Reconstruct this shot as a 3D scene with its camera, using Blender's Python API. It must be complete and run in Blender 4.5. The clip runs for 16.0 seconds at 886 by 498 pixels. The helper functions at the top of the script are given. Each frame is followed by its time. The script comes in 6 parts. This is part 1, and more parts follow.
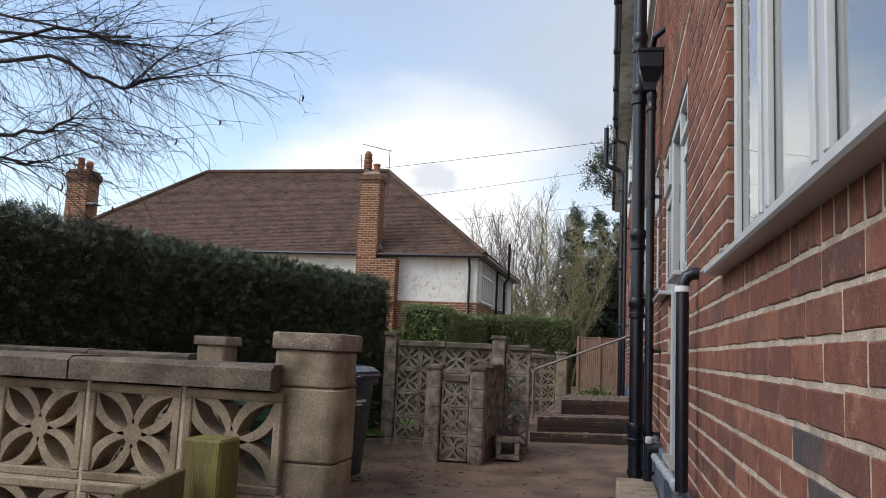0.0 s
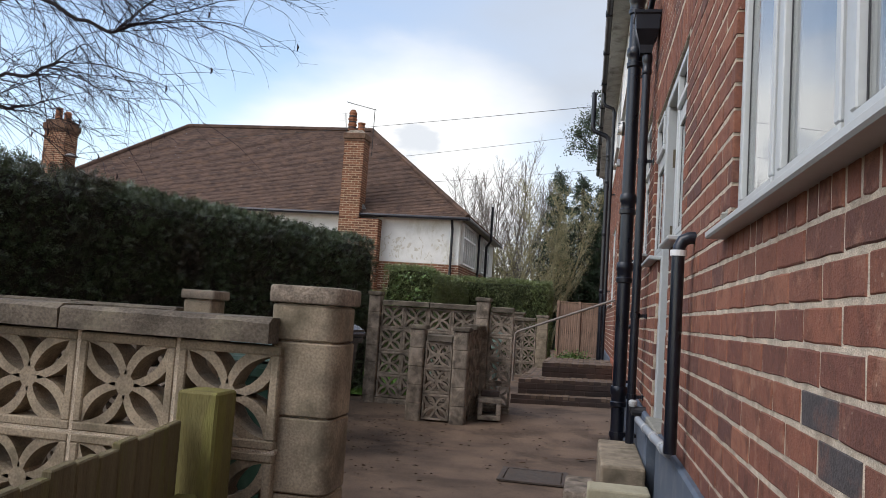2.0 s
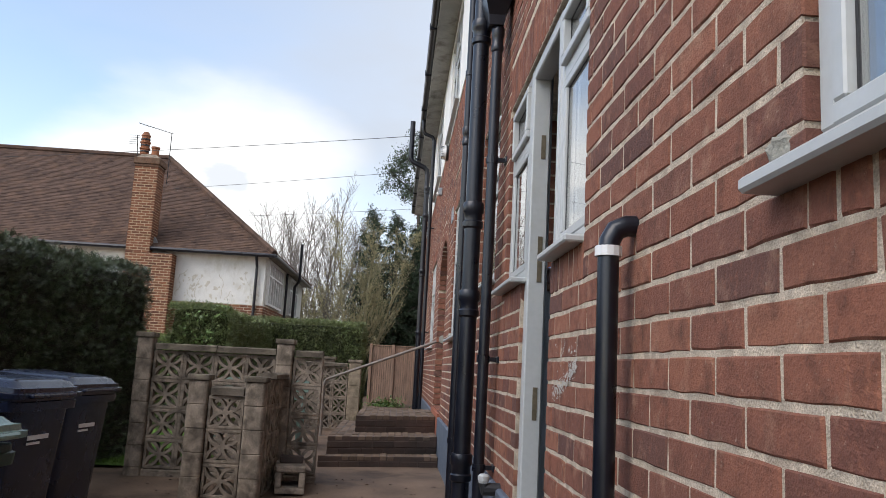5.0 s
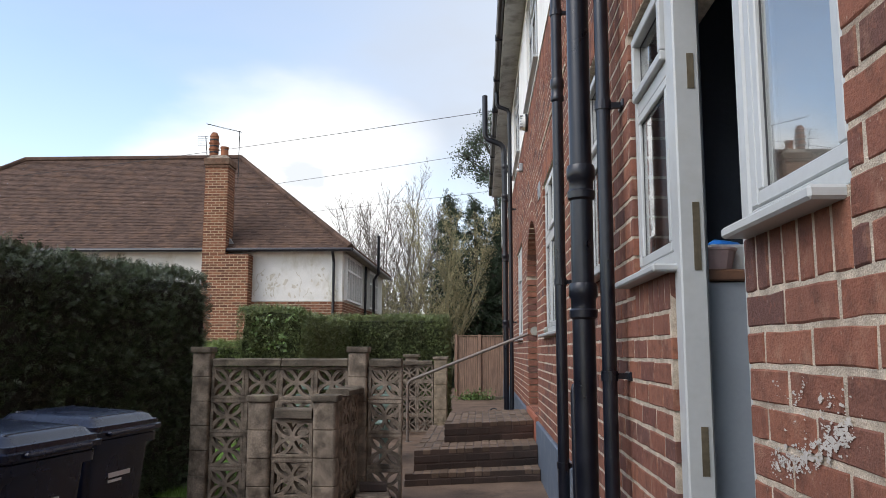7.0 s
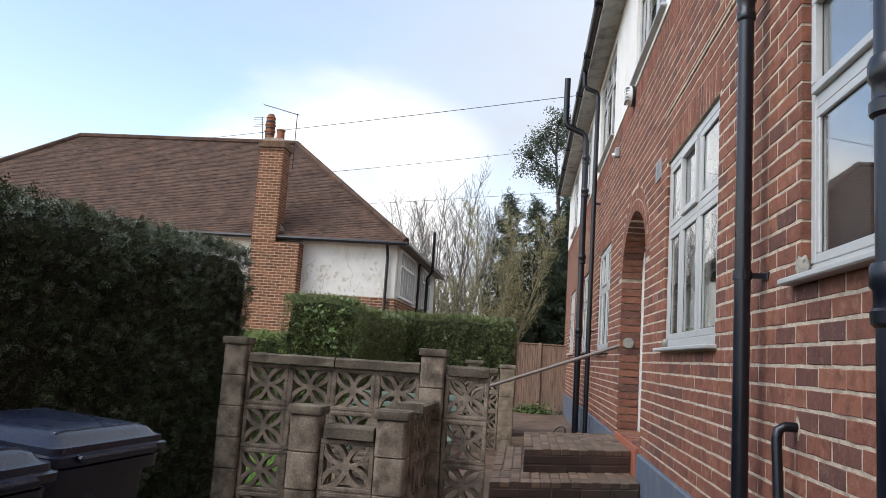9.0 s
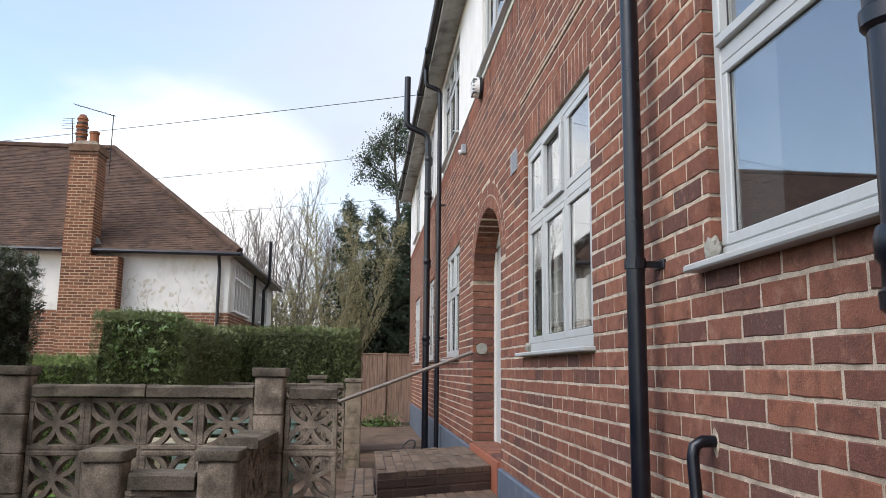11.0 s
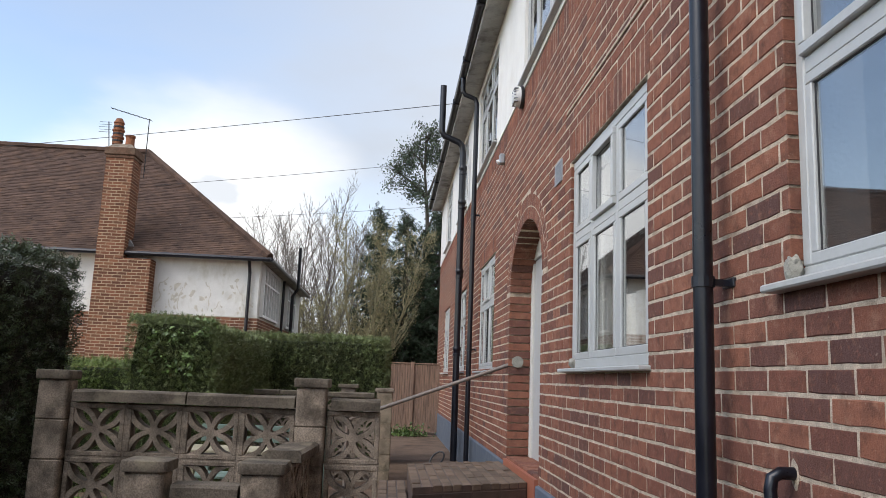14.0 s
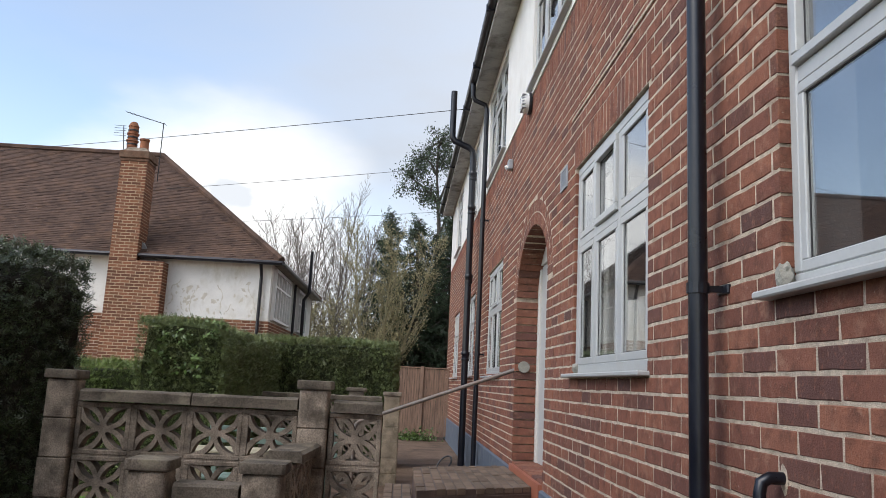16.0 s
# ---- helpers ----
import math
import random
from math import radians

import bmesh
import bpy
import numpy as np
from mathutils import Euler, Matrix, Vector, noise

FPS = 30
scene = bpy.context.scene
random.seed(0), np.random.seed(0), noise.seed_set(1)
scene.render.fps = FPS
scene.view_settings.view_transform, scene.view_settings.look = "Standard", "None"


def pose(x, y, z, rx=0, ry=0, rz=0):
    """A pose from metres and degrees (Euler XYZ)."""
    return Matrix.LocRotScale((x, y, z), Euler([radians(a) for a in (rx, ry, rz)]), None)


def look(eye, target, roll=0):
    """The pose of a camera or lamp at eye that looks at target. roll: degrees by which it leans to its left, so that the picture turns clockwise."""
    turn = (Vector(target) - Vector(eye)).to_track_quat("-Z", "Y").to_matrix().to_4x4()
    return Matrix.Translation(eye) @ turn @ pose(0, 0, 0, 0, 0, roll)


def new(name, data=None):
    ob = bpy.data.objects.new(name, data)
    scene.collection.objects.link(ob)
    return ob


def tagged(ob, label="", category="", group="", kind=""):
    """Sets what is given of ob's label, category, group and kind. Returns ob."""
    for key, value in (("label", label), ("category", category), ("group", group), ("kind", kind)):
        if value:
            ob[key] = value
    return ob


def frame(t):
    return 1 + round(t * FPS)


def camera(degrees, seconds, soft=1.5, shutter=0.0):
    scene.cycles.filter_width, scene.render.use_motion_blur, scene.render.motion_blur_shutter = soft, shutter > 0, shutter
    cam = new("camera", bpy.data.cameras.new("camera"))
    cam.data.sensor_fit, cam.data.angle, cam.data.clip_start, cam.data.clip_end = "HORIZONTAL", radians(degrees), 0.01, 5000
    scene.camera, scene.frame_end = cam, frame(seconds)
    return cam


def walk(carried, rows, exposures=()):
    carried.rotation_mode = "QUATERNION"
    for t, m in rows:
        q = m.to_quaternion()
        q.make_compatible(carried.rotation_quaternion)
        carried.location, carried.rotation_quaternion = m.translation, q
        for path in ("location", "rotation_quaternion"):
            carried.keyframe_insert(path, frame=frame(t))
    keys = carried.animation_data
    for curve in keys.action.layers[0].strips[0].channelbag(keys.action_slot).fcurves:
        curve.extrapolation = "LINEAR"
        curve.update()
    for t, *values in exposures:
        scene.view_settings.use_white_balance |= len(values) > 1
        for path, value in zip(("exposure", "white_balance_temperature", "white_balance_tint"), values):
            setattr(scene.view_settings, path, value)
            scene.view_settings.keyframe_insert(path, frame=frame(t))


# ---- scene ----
cam = camera(59.0, 16.0, soft=0.8)
PATH = [
    (0, (-0.369, 0.792, 1.237), (-0.79, 2.73, 1.493), 2.6),
    (0.5, (-0.386, 0.79, 1.211), (-0.808, 2.736, 1.395), 3.5),
    (1, (-0.385, 0.795, 1.206), (-0.806, 2.744, 1.36), 3.7),
    (1.5, (-0.418, 0.797, 1.208), (-0.837, 2.746, 1.362), 3.9),
    (2, (-0.437, 0.826, 1.22), (-0.807, 2.784, 1.383), 3.9),
    (2.5, (-0.439, 1.046, 1.208), (-0.802, 3.004, 1.391), 1.4),
    (3, (-0.447, 1.281, 1.225), (-0.813, 3.234, 1.451), -3.4),
    (3.5, (-0.572, 1.504, 1.235), (-0.878, 3.449, 1.589), 0.7),
    (4, (-0.52, 1.853, 1.226), (-0.773, 3.804, 1.583), 2.0),
    (4.5, (-0.57, 2.119, 1.23), (-0.652, 4.085, 1.588), 2.6),
    (4.7, (-0.582, 2.221, 1.226), (-0.481, 4.191, 1.555), 3.1),
    (6.8, (-0.555, 3.369, 1.387), (-0.559, 5.352, 1.643), -0.0),
    (7, (-0.622, 3.505, 1.403), (-0.719, 5.486, 1.661), 0.1),
    (7.5, (-0.825, 3.911, 1.406), (-1.029, 5.891, 1.598), -3.3),
    (8, (-0.855, 4.263, 1.429), (-1.078, 6.241, 1.622), -3.4),
    (8.5, (-0.98, 4.617, 1.431), (-1.249, 6.582, 1.682), 0.5),
    (9, (-1.072, 4.972, 1.408), (-1.291, 6.943, 1.673), 3.8),
    (9.5, (-1.158, 5.299, 1.414), (-1.327, 7.273, 1.684), 3.4),
    (10, (-1.153, 5.523, 1.413), (-1.08, 7.501, 1.7), 2.2),
    (10.2, (-1.116, 5.571, 1.416), (-1.017, 7.547, 1.707), 1.4),
    (12.3, (-1.2, 5.831, 1.446), (-0.908, 7.782, 1.771), 2.0),
    (12.5, (-1.203, 5.852, 1.442), (-0.916, 7.805, 1.768), 2.2),
    (13, (-1.221, 5.86, 1.451), (-0.963, 7.816, 1.777), 2.4),
    (13.5, (-1.256, 5.849, 1.454), (-1.076, 7.814, 1.782), 2.6),
    (14, (-1.252, 5.814, 1.458), (-1.129, 7.783, 1.786), 2.2),
    (14.5, (-1.243, 5.811, 1.448), (-1.144, 7.782, 1.776), 1.9),
    (15, (-1.251, 5.801, 1.441), (-1.171, 7.772, 1.77), 2.2),
    (15.5, (-1.237, 5.773, 1.452), (-1.166, 7.744, 1.783), 2.4),
    (16, (-1.199, 5.765, 1.452), (-1.109, 7.734, 1.791), 2.8),
]
walk(cam, [(t, look(eye, at, roll)) for t, eye, at, roll in PATH],
     [(0.0, 0.50), (1.0, 0.64), (2.0, 0.53), (3.0, 0.44), (4.0, 0.42), (4.5, 0.62), (7.0, 0.68), (7.5, 0.58), (8.5, 0.60), (9.0, 0.78), (9.5, 0.73), (10.0, 0.86), (10.2, 0.88), (12.3, 0.70), (14.0, 0.61), (16.0, 0.62)])

# ---------------------------------------------------------------- light
world = bpy.data.worlds.new("sky")
scene.world = world
world.use_nodes = True
SUN_AZ, SUN_EL = -125.0, 45.0      # degrees from +y towards +x, and above the horizon


def build_sky():
    nt = world.node_tree
    nt.nodes.clear()
    N, L = nt.nodes.new, nt.links.new
    out, bg = N("ShaderNodeOutputWorld"), N("ShaderNodeBackground")
    sky = N("ShaderNodeTexSky")
    sky.sky_type = "NISHITA"
    sky.sun_disc = False
    sky.sun_elevation = radians(SUN_EL)
    sky.sun_rotation = radians(SUN_AZ)
    sky.air_density, sky.dust_density, sky.ozone_density = 1.0, 0.6, 2.5
    blue = N("ShaderNodeVectorMath")
    blue.operation = "SCALE"
    blue.inputs["Scale"].default_value = 0.19
    warm = N("ShaderNodeVectorMath")
    warm.operation = "MULTIPLY"
    warm.inputs[1].default_value = (1.22, 1.05, 0.92)
    L(sky.outputs[0], warm.inputs[0])
    L(warm.outputs[0], blue.inputs[0])
    tc = N("ShaderNodeTexCoord")
    sep = N("ShaderNodeSeparateXYZ")
    L(tc.outputs["Generated"], sep.inputs[0])
    mp = N("ShaderNodeMapping")
    mp.inputs["Scale"].default_value = (1.0, 1.0, 2.4)
    L(tc.outputs["Generated"], mp.inputs["Vector"])
    nz = N("ShaderNodeTexNoise")
    nz.inputs["Scale"].default_value, nz.inputs["Detail"].default_value, nz.inputs["Roughness"].default_value = 2.4, 6.0, 0.5
    L(mp.outputs[0], nz.inputs["Vector"])

    def math_node(op, a, b, clamp=False):
        m = N("ShaderNodeMath")
        m.operation, m.use_clamp = op, clamp
        for i, v in enumerate((a, b)):
            if isinstance(v, (int, float)):
                m.inputs[i].default_value = v
            else:
                L(v, m.inputs[i])
        return m.outputs[0]

    # cloud cover thickens towards +x, and is broken by noise
    cover = math_node("ADD", math_node("MULTIPLY", sep.outputs["X"], 1.5), math_node("MULTIPLY", nz.outputs["Fac"], 1.3))
    cover = math_node("ADD", cover, 0.03, True)
    grey = N("ShaderNodeValToRGB")
    e = grey.color_ramp.elements
    e[0].position, e[0].color = 0.35, (0.56, 0.60, 0.665, 1)
    e[1].position, e[1].color = 0.70, (0.435, 0.460, 0.505, 1)
    L(nz.outputs["Fac"], grey.inputs[0])
    mix = N("ShaderNodeMix")
    mix.data_type = "RGBA"
    L(cover, mix.inputs["Factor"])
    L(blue.outputs[0], mix.inputs["A"])
    L(grey.outputs[0], mix.inputs["B"])
    # the bright cloud low in the sky ahead
    nrm = N("ShaderNodeVectorMath")
    nrm.operation = "NORMALIZE"
    L(tc.outputs["Generated"], nrm.inputs[0])
    dot = N("ShaderNodeVectorMath")
    dot.operation = "DOT_PRODUCT"
    def heading(az, el):
        az, el = radians(az), radians(el)
        return (math.sin(az) * math.cos(el), math.cos(az) * math.cos(el), math.sin(el))
    dot.inputs[1].default_value = heading(-17, 6)
    flat = N("ShaderNodeVectorMath")
    flat.operation = "MULTIPLY"
    flat.inputs[1].default_value = (0.9, 1.0, 1.1)
    L(nrm.outputs[0], flat.inputs[0])
    L(flat.outputs[0], dot.inputs[0])
    near = math_node("ADD", dot.outputs["Value"], math_node("MULTIPLY", math_node("SUBTRACT", nz.outputs["Fac"], 0.5), 0.05))
    rg = N("ShaderNodeMapRange")
    rg.interpolation_type = "SMOOTHSTEP"
    rg.inputs["From Min"].default_value, rg.inputs["From Max"].default_value = 0.962, 0.985
    L(near, rg.inputs["Value"])
    mix2 = N("ShaderNodeMix")
    mix2.data_type = "RGBA"
    L(rg.outputs[0], mix2.inputs["Factor"])
    L(mix.outputs["Result"], mix2.inputs["A"])
    mix2.inputs["B"].default_value = (0.78, 0.785, 0.79, 1)
    # one small grey cloud in front of the bright one
    dot2 = N("ShaderNodeVectorMath")
    dot2.operation = "DOT_PRODUCT"
    dot2.inputs[1].default_value = heading(-13.3, 12.4)
    L(nrm.outputs[0], dot2.inputs[0])
    nz2 = N("ShaderNodeTexNoise")
    nz2.inputs["Scale"].default_value, nz2.inputs["Detail"].default_value = 22.0, 5.0
    L(mp.outputs[0], nz2.inputs["Vector"])
    near2 = math_node("ADD", dot2.outputs["Value"], math_node("MULTIPLY", math_node("SUBTRACT", nz2.outputs["Fac"], 0.5), 0.0016))
    rg2 = N("ShaderNodeMapRange")
    rg2.interpolation_type = "SMOOTHSTEP"
    rg2.inputs["From Min"].default_value, rg2.inputs["From Max"].default_value, rg2.inputs["To Max"].default_value = 0.99940, 0.99992, 0.65
    L(near2, rg2.inputs["Value"])
    mix3 = N("ShaderNodeMix")
    mix3.data_type = "RGBA"
    L(rg2.outputs[0], mix3.inputs["Factor"])
    L(mix2.outputs["Result"], mix3.inputs["A"])
    mix3.inputs["B"].default_value = (0.46, 0.50, 0.56, 1)
    L(mix3.outputs["Result"], bg.inputs["Color"])
    bg.inputs["Strength"].default_value = 1.0
    L(bg.outputs[0], out.inputs[0])


build_sky()
sun = new("sun", bpy.data.lights.new("sun", "SUN"))
sun.data.energy, sun.data.angle, sun.data.color = 1.4, radians(45), (1.0, 0.985, 0.97)
sun.matrix_world = look((math.sin(radians(SUN_AZ)) * 20, math.cos(radians(SUN_AZ)) * 20, 20 * math.tan(radians(SUN_EL))), (0, 0, 0))
scene.view_settings.exposure = 0.6


# ---------------------------------------------------------------- materials
def material(name, colour, rough=0.7, metal=0.0, vary=0.12, scale=8.0, fine=60.0, bump=0.15, dist=0.01, stain=None, stain_amt=0.5,
             stain_scale=2.5, random_from="", spread=0.0, transmission=0.0, coat=0.0, hue_to=None, stretch=(1, 1, 1), streak=None):
    """Principled material with variation at two scales, optional stains, streaks and per-piece variation."""
    m = bpy.data.materials.new(name)
    m.use_nodes = True
    nt = m.node_tree
    b = nt.nodes["Principled BSDF"]
    N, L = nt.nodes.new, nt.links.new
    tc = N("ShaderNodeTexCoord")
    mp = N("ShaderNodeMapping")
    mp.inputs["Scale"].default_value = stretch
    geo = N("ShaderNodeNewGeometry")
    L(geo.outputs["Position"], mp.inputs["Vector"])
    n1, n2 = N("ShaderNodeTexNoise"), N("ShaderNodeTexNoise")
    n1.inputs["Scale"].default_value, n1.inputs["Detail"].default_value = scale, 6
    n2.inputs["Scale"].default_value, n2.inputs["Detail"].default_value = fine, 4
    for n in (n1, n2):
        L(mp.outputs[0], n.inputs["Vector"])

    def mul(col_socket, fac_socket, lo, hi):
        r = N("ShaderNodeMapRange")
        r.inputs["From Min"].default_value, r.inputs["From Max"].default_value = 0.25, 0.75
        r.inputs["To Min"].default_value, r.inputs["To Max"].default_value = lo, hi
        L(fac_socket, r.inputs["Value"])
        v = N("ShaderNodeVectorMath")
        v.operation = "SCALE"
        L(col_socket, v.inputs[0])
        L(r.outputs[0], v.inputs["Scale"])
        return v.outputs[0]

    rgb = N("ShaderNodeRGB")
    rgb.outputs[0].default_value = (*colour, 1)
    col = rgb.outputs[0]
    if random_from:
        if random_from == "object":
            info = N("ShaderNodeObjectInfo")
            rnd = info.outputs["Random"]
        else:
            rnd = geo.outputs["Random Per Island"]
        if hue_to:
            ramp = N("ShaderNodeValToRGB")
            ramp.color_ramp.interpolation = "LINEAR"
            el = ramp.color_ramp.elements
            el[0].color = (*colour, 1)
            el[1].color = (*hue_to[-1], 1)
            for i, c in enumerate(hue_to[:-1]):
                k = el.new((i + 1) / len(hue_to))
                k.color = (*c, 1)
            L(rnd, ramp.inputs[0])
            col = ramp.outputs[0]
        if spread:
            wn = N("ShaderNodeTexWhiteNoise")
            wn.noise_dimensions = "1D"
            L(rnd, wn.inputs["W"])
            r = N("ShaderNodeMapRange")
            r.inputs["To Min"].default_value, r.inputs["To Max"].default_value = 1 - spread, 1 + spread
            L(wn.outputs["Value"], r.inputs["Value"])
            v = N("ShaderNodeVectorMath")
            v.operation = "SCALE"
            L(col, v.inputs[0])
            L(r.outputs[0], v.inputs["Scale"])
            col = v.outputs[0]
    col = mul(col, n1.outputs["Fac"], 1 - vary, 1 + vary)
    col = mul(col, n2.outputs["Fac"], 1 - vary * 0.8, 1 + vary * 0.8)
    if stain:
        n3 = N("ShaderNodeTexNoise")
        n3.inputs["Scale"].default_value, n3.inputs["Detail"].default_value = stain_scale, 8
        n3.inputs["Roughness"].default_value = 0.65
        if streak:
            mp2 = N("ShaderNodeMapping")
            mp2.inputs["Scale"].default_value = streak
            L(geo.outputs["Position"], mp2.inputs["Vector"])
            L(mp2.outputs[0], n3.inputs["Vector"])
        else:
            L(mp.outputs[0], n3.inputs["Vector"])
        r3 = N("ShaderNodeMapRange")
        r3.inputs["From Min"].default_value, r3.inputs["From Max"].default_value = 0.5, 0.68
        r3.inputs["To Max"].default_value = stain_amt
        L(n3.outputs["Fac"], r3.inputs["Value"])
        mx = N("ShaderNodeMix")
        mx.data_type = "RGBA"
        L(r3.outputs[0], mx.inputs["Factor"])
        L(col, mx.inputs["A"])
        mx.inputs["B"].default_value = (*stain, 1)
        col = mx.outputs["Result"]
    L(col, b.inputs["Base Color"])
    rr = N("ShaderNodeMapRange")
    rr.inputs["To Min"].default_value, rr.inputs["To Max"].default_value = max(rough - 0.12, 0.02), min(rough + 0.12, 1)
    L(n1.outputs["Fac"], rr.inputs["Value"])
    L(rr.outputs[0], b.inputs["Roughness"])
    b.inputs["Metallic"].default_value = metal
    if rough > 0.8:
        b.inputs["Specular IOR Level"].default_value = 0.2
    b.inputs["Transmission Weight"].default_value = transmission
    b.inputs["Coat Weight"].default_value = coat
    if bump:
        bp = N("ShaderNodeBump")
        bp.inputs["Strength"].default_value, bp.inputs["Distance"].default_value = bump, dist
        L(n2.outputs["Fac"], bp.inputs["Height"])
        L(bp.outputs[0], b.inputs["Normal"])
    return m


def brick_material(name, source):
    """Weathered facing brick: a colour for each brick, mottled burns, pale bloom, pits and flecks."""
    m = bpy.data.materials.new(name)
    m.use_nodes = True
    nt = m.node_tree
    b = nt.nodes["Principled BSDF"]
    N, L = nt.nodes.new, nt.links.new
    geo = N("ShaderNodeNewGeometry")
    rnd = N("ShaderNodeObjectInfo").outputs["Random"] if source == "object" else geo.outputs["Random Per Island"]
    ramp = N("ShaderNodeValToRGB")
    tones = ((0.190, 0.076, 0.049), (0.240, 0.096, 0.060), (0.145, 0.061, 0.046), (0.270, 0.114, 0.070), (0.210, 0.081, 0.052), (0.105, 0.054, 0.046), (0.255, 0.103, 0.062), (0.170, 0.069, 0.048))
    el = ramp.color_ramp.elements
    el[0].color, el[1].color = (*tones[0], 1), (*tones[-1], 1)
    for i, c in enumerate(tones[1:-1]):
        el.new((i + 1) / (len(tones) - 1)).color = (*c, 1)
    L(rnd, ramp.inputs[0])
    col = ramp.outputs[0]

    def blotch(scale, lo, hi, amount, colour, detail=6.0, seed=0.0):
        nonlocal col
        mp = N("ShaderNodeMapping")
        mp.inputs["Location"].default_value = (seed, seed * 1.7, seed * 0.6)
        L(geo.outputs["Position"], mp.inputs["Vector"])
        n = N("ShaderNodeTexNoise")
        n.inputs["Scale"].default_value, n.inputs["Detail"].default_value, n.inputs["Roughness"].default_value = scale, detail, 0.62
        L(mp.outputs[0], n.inputs["Vector"])
        r = N("ShaderNodeMapRange")
        r.inputs["From Min"].default_value, r.inputs["From Max"].default_value, r.inputs["To Max"].default_value = lo, hi, amount
        L(n.outputs["Fac"], r.inputs["Value"])
        mx = N("ShaderNodeMix")
        mx.data_type = "RGBA"
        L(r.outputs[0], mx.inputs["Factor"])
        L(col, mx.inputs["A"])
        mx.inputs["B"].default_value = (*colour, 1)
        col = mx.outputs["Result"]
        return n.outputs["Fac"]
    blotch(1.3, 0.48, 0.72, 0.45, (0.120, 0.058, 0.042), seed=3.0)
    mid = blotch(13.0, 0.48, 0.70, 0.80, (0.095, 0.042, 0.030))
    blotch(11.0, 0.55, 0.72, 0.55, (0.36, 0.205, 0.135), seed=9.0)
    blotch(45.0, 0.54, 0.70, 0.28, (0.37, 0.155, 0.085), 4.0, 5.0)
    fine = blotch(150.0, 0.57, 0.72, 0.42, (0.055, 0.028, 0.022), 3.0, 1.0)
    blotch(70.0, 0.66, 0.76, 0.55, (0.46, 0.36, 0.27), 3.0, 14.0)
    L(col, b.inputs["Base Color"])
    b.inputs["Roughness"].default_value = 0.88
    b.inputs["Specular IOR Level"].default_value = 0.25
    add = N("ShaderNodeMath")
    add.operation = "ADD"
    L(fine, add.inputs[0])
    L(mid, add.inputs[1])
    bp = N("ShaderNodeBump")
    bp.inputs["Strength"].default_value, bp.inputs["Distance"].default_value = 0.8, 0.005
    L(add.outputs[0], bp.inputs["Height"])
    L(bp.outputs[0], b.inputs["Normal"])
    return m


M = {}
M["brick"] = brick_material("red_brick", "island")
M["brick_part"] = brick_material("red_brick_near", "object")
M["brick_dark"] = material("burnt_brick", (0.060, 0.050, 0.048), 0.8, vary=0.4, scale=18, fine=150, bump=0.6, dist=0.004, stain=(0.17, 0.075, 0.05), stain_amt=0.8, stain_scale=9)
M["mortar"] = material("sand_mortar", (0.49, 0.41, 0.315), 0.95, vary=0.35, scale=22, fine=220, bump=0.9, dist=0.006, stain=(0.25, 0.19, 0.14), stain_amt=0.75, stain_scale=6)
M["upvc"] = material("white_upvc", (0.42, 0.43, 0.42), 0.34, vary=0.05, scale=3, fine=40, bump=0.02, stain=(0.36, 0.355, 0.32), stain_amt=0.4, stain_scale=6)
M["gasket"] = material("black_gasket", (0.02, 0.02, 0.022), 0.5, vary=0.1, bump=0)
M["black_pipe"] = material("black_painted_iron", (0.005, 0.006, 0.011), 0.32, vary=0.3, scale=9, fine=90, bump=0.10, dist=0.003, stain=(0.010, 0.010, 0.014), stain_amt=0.5, stain_scale=9)
M["grey_pipe"] = material("grey_plastic", (0.30, 0.32, 0.34), 0.5, vary=0.1)
M["concrete"] = material("cast_stone", (0.275, 0.222, 0.158), 0.92, vary=0.38, scale=9, fine=160, bump=0.4, dist=0.004, stain=(0.10, 0.085, 0.055), stain_amt=0.9, stain_scale=5.5)
M["concrete_dark"] = material("weathered_cast_stone", (0.245, 0.20, 0.155), 0.93, vary=0.55, scale=11, fine=150, bump=0.6, dist=0.005, stain=(0.070, 0.058, 0.044), stain_amt=0.85, stain_scale=6.5)
M["coping"] = material("lichened_coping", (0.118, 0.098, 0.076), 0.93, vary=0.5, scale=8, fine=120, bump=0.6, dist=0.006, stain=(0.27, 0.235, 0.165), stain_amt=0.6, stain_scale=7)
M["render_white"] = material("white_render", (0.74, 0.73, 0.69), 0.85, vary=0.06, scale=2.5, fine=70, bump=0.3, dist=0.004, stain=(0.60, 0.57, 0.50), stain_amt=0.35, stain_scale=2.4)
M["plinth"] = material("blue_painted_plinth", (0.085, 0.108, 0.142), 0.6, vary=0.12, scale=6, fine=90, bump=0.25, dist=0.004, stain=(0.22, 0.22, 0.22), stain_amt=0.4, stain_scale=5)
M["ground"] = material("damp_concrete", (0.150, 0.104, 0.074), 0.82, vary=0.42, scale=2.2, fine=90, bump=0.6, dist=0.008, stain=(0.052, 0.037, 0.027), stain_amt=0.85, stain_scale=1.7)
M["grass"] = material("lawn", (0.12, 0.21, 0.045), 0.9, vary=0.3, scale=5, fine=80, bump=0.6, dist=0.02)
M["roof"] = material("brown_roof_tile", (0.086, 0.055, 0.042), 0.9, vary=0.28, scale=1.6, fine=45, bump=0.4, dist=0.01, random_from="island", spread=0.26,
                     stain=(0.16, 0.095, 0.06), stain_amt=0.5, stain_scale=2.2)
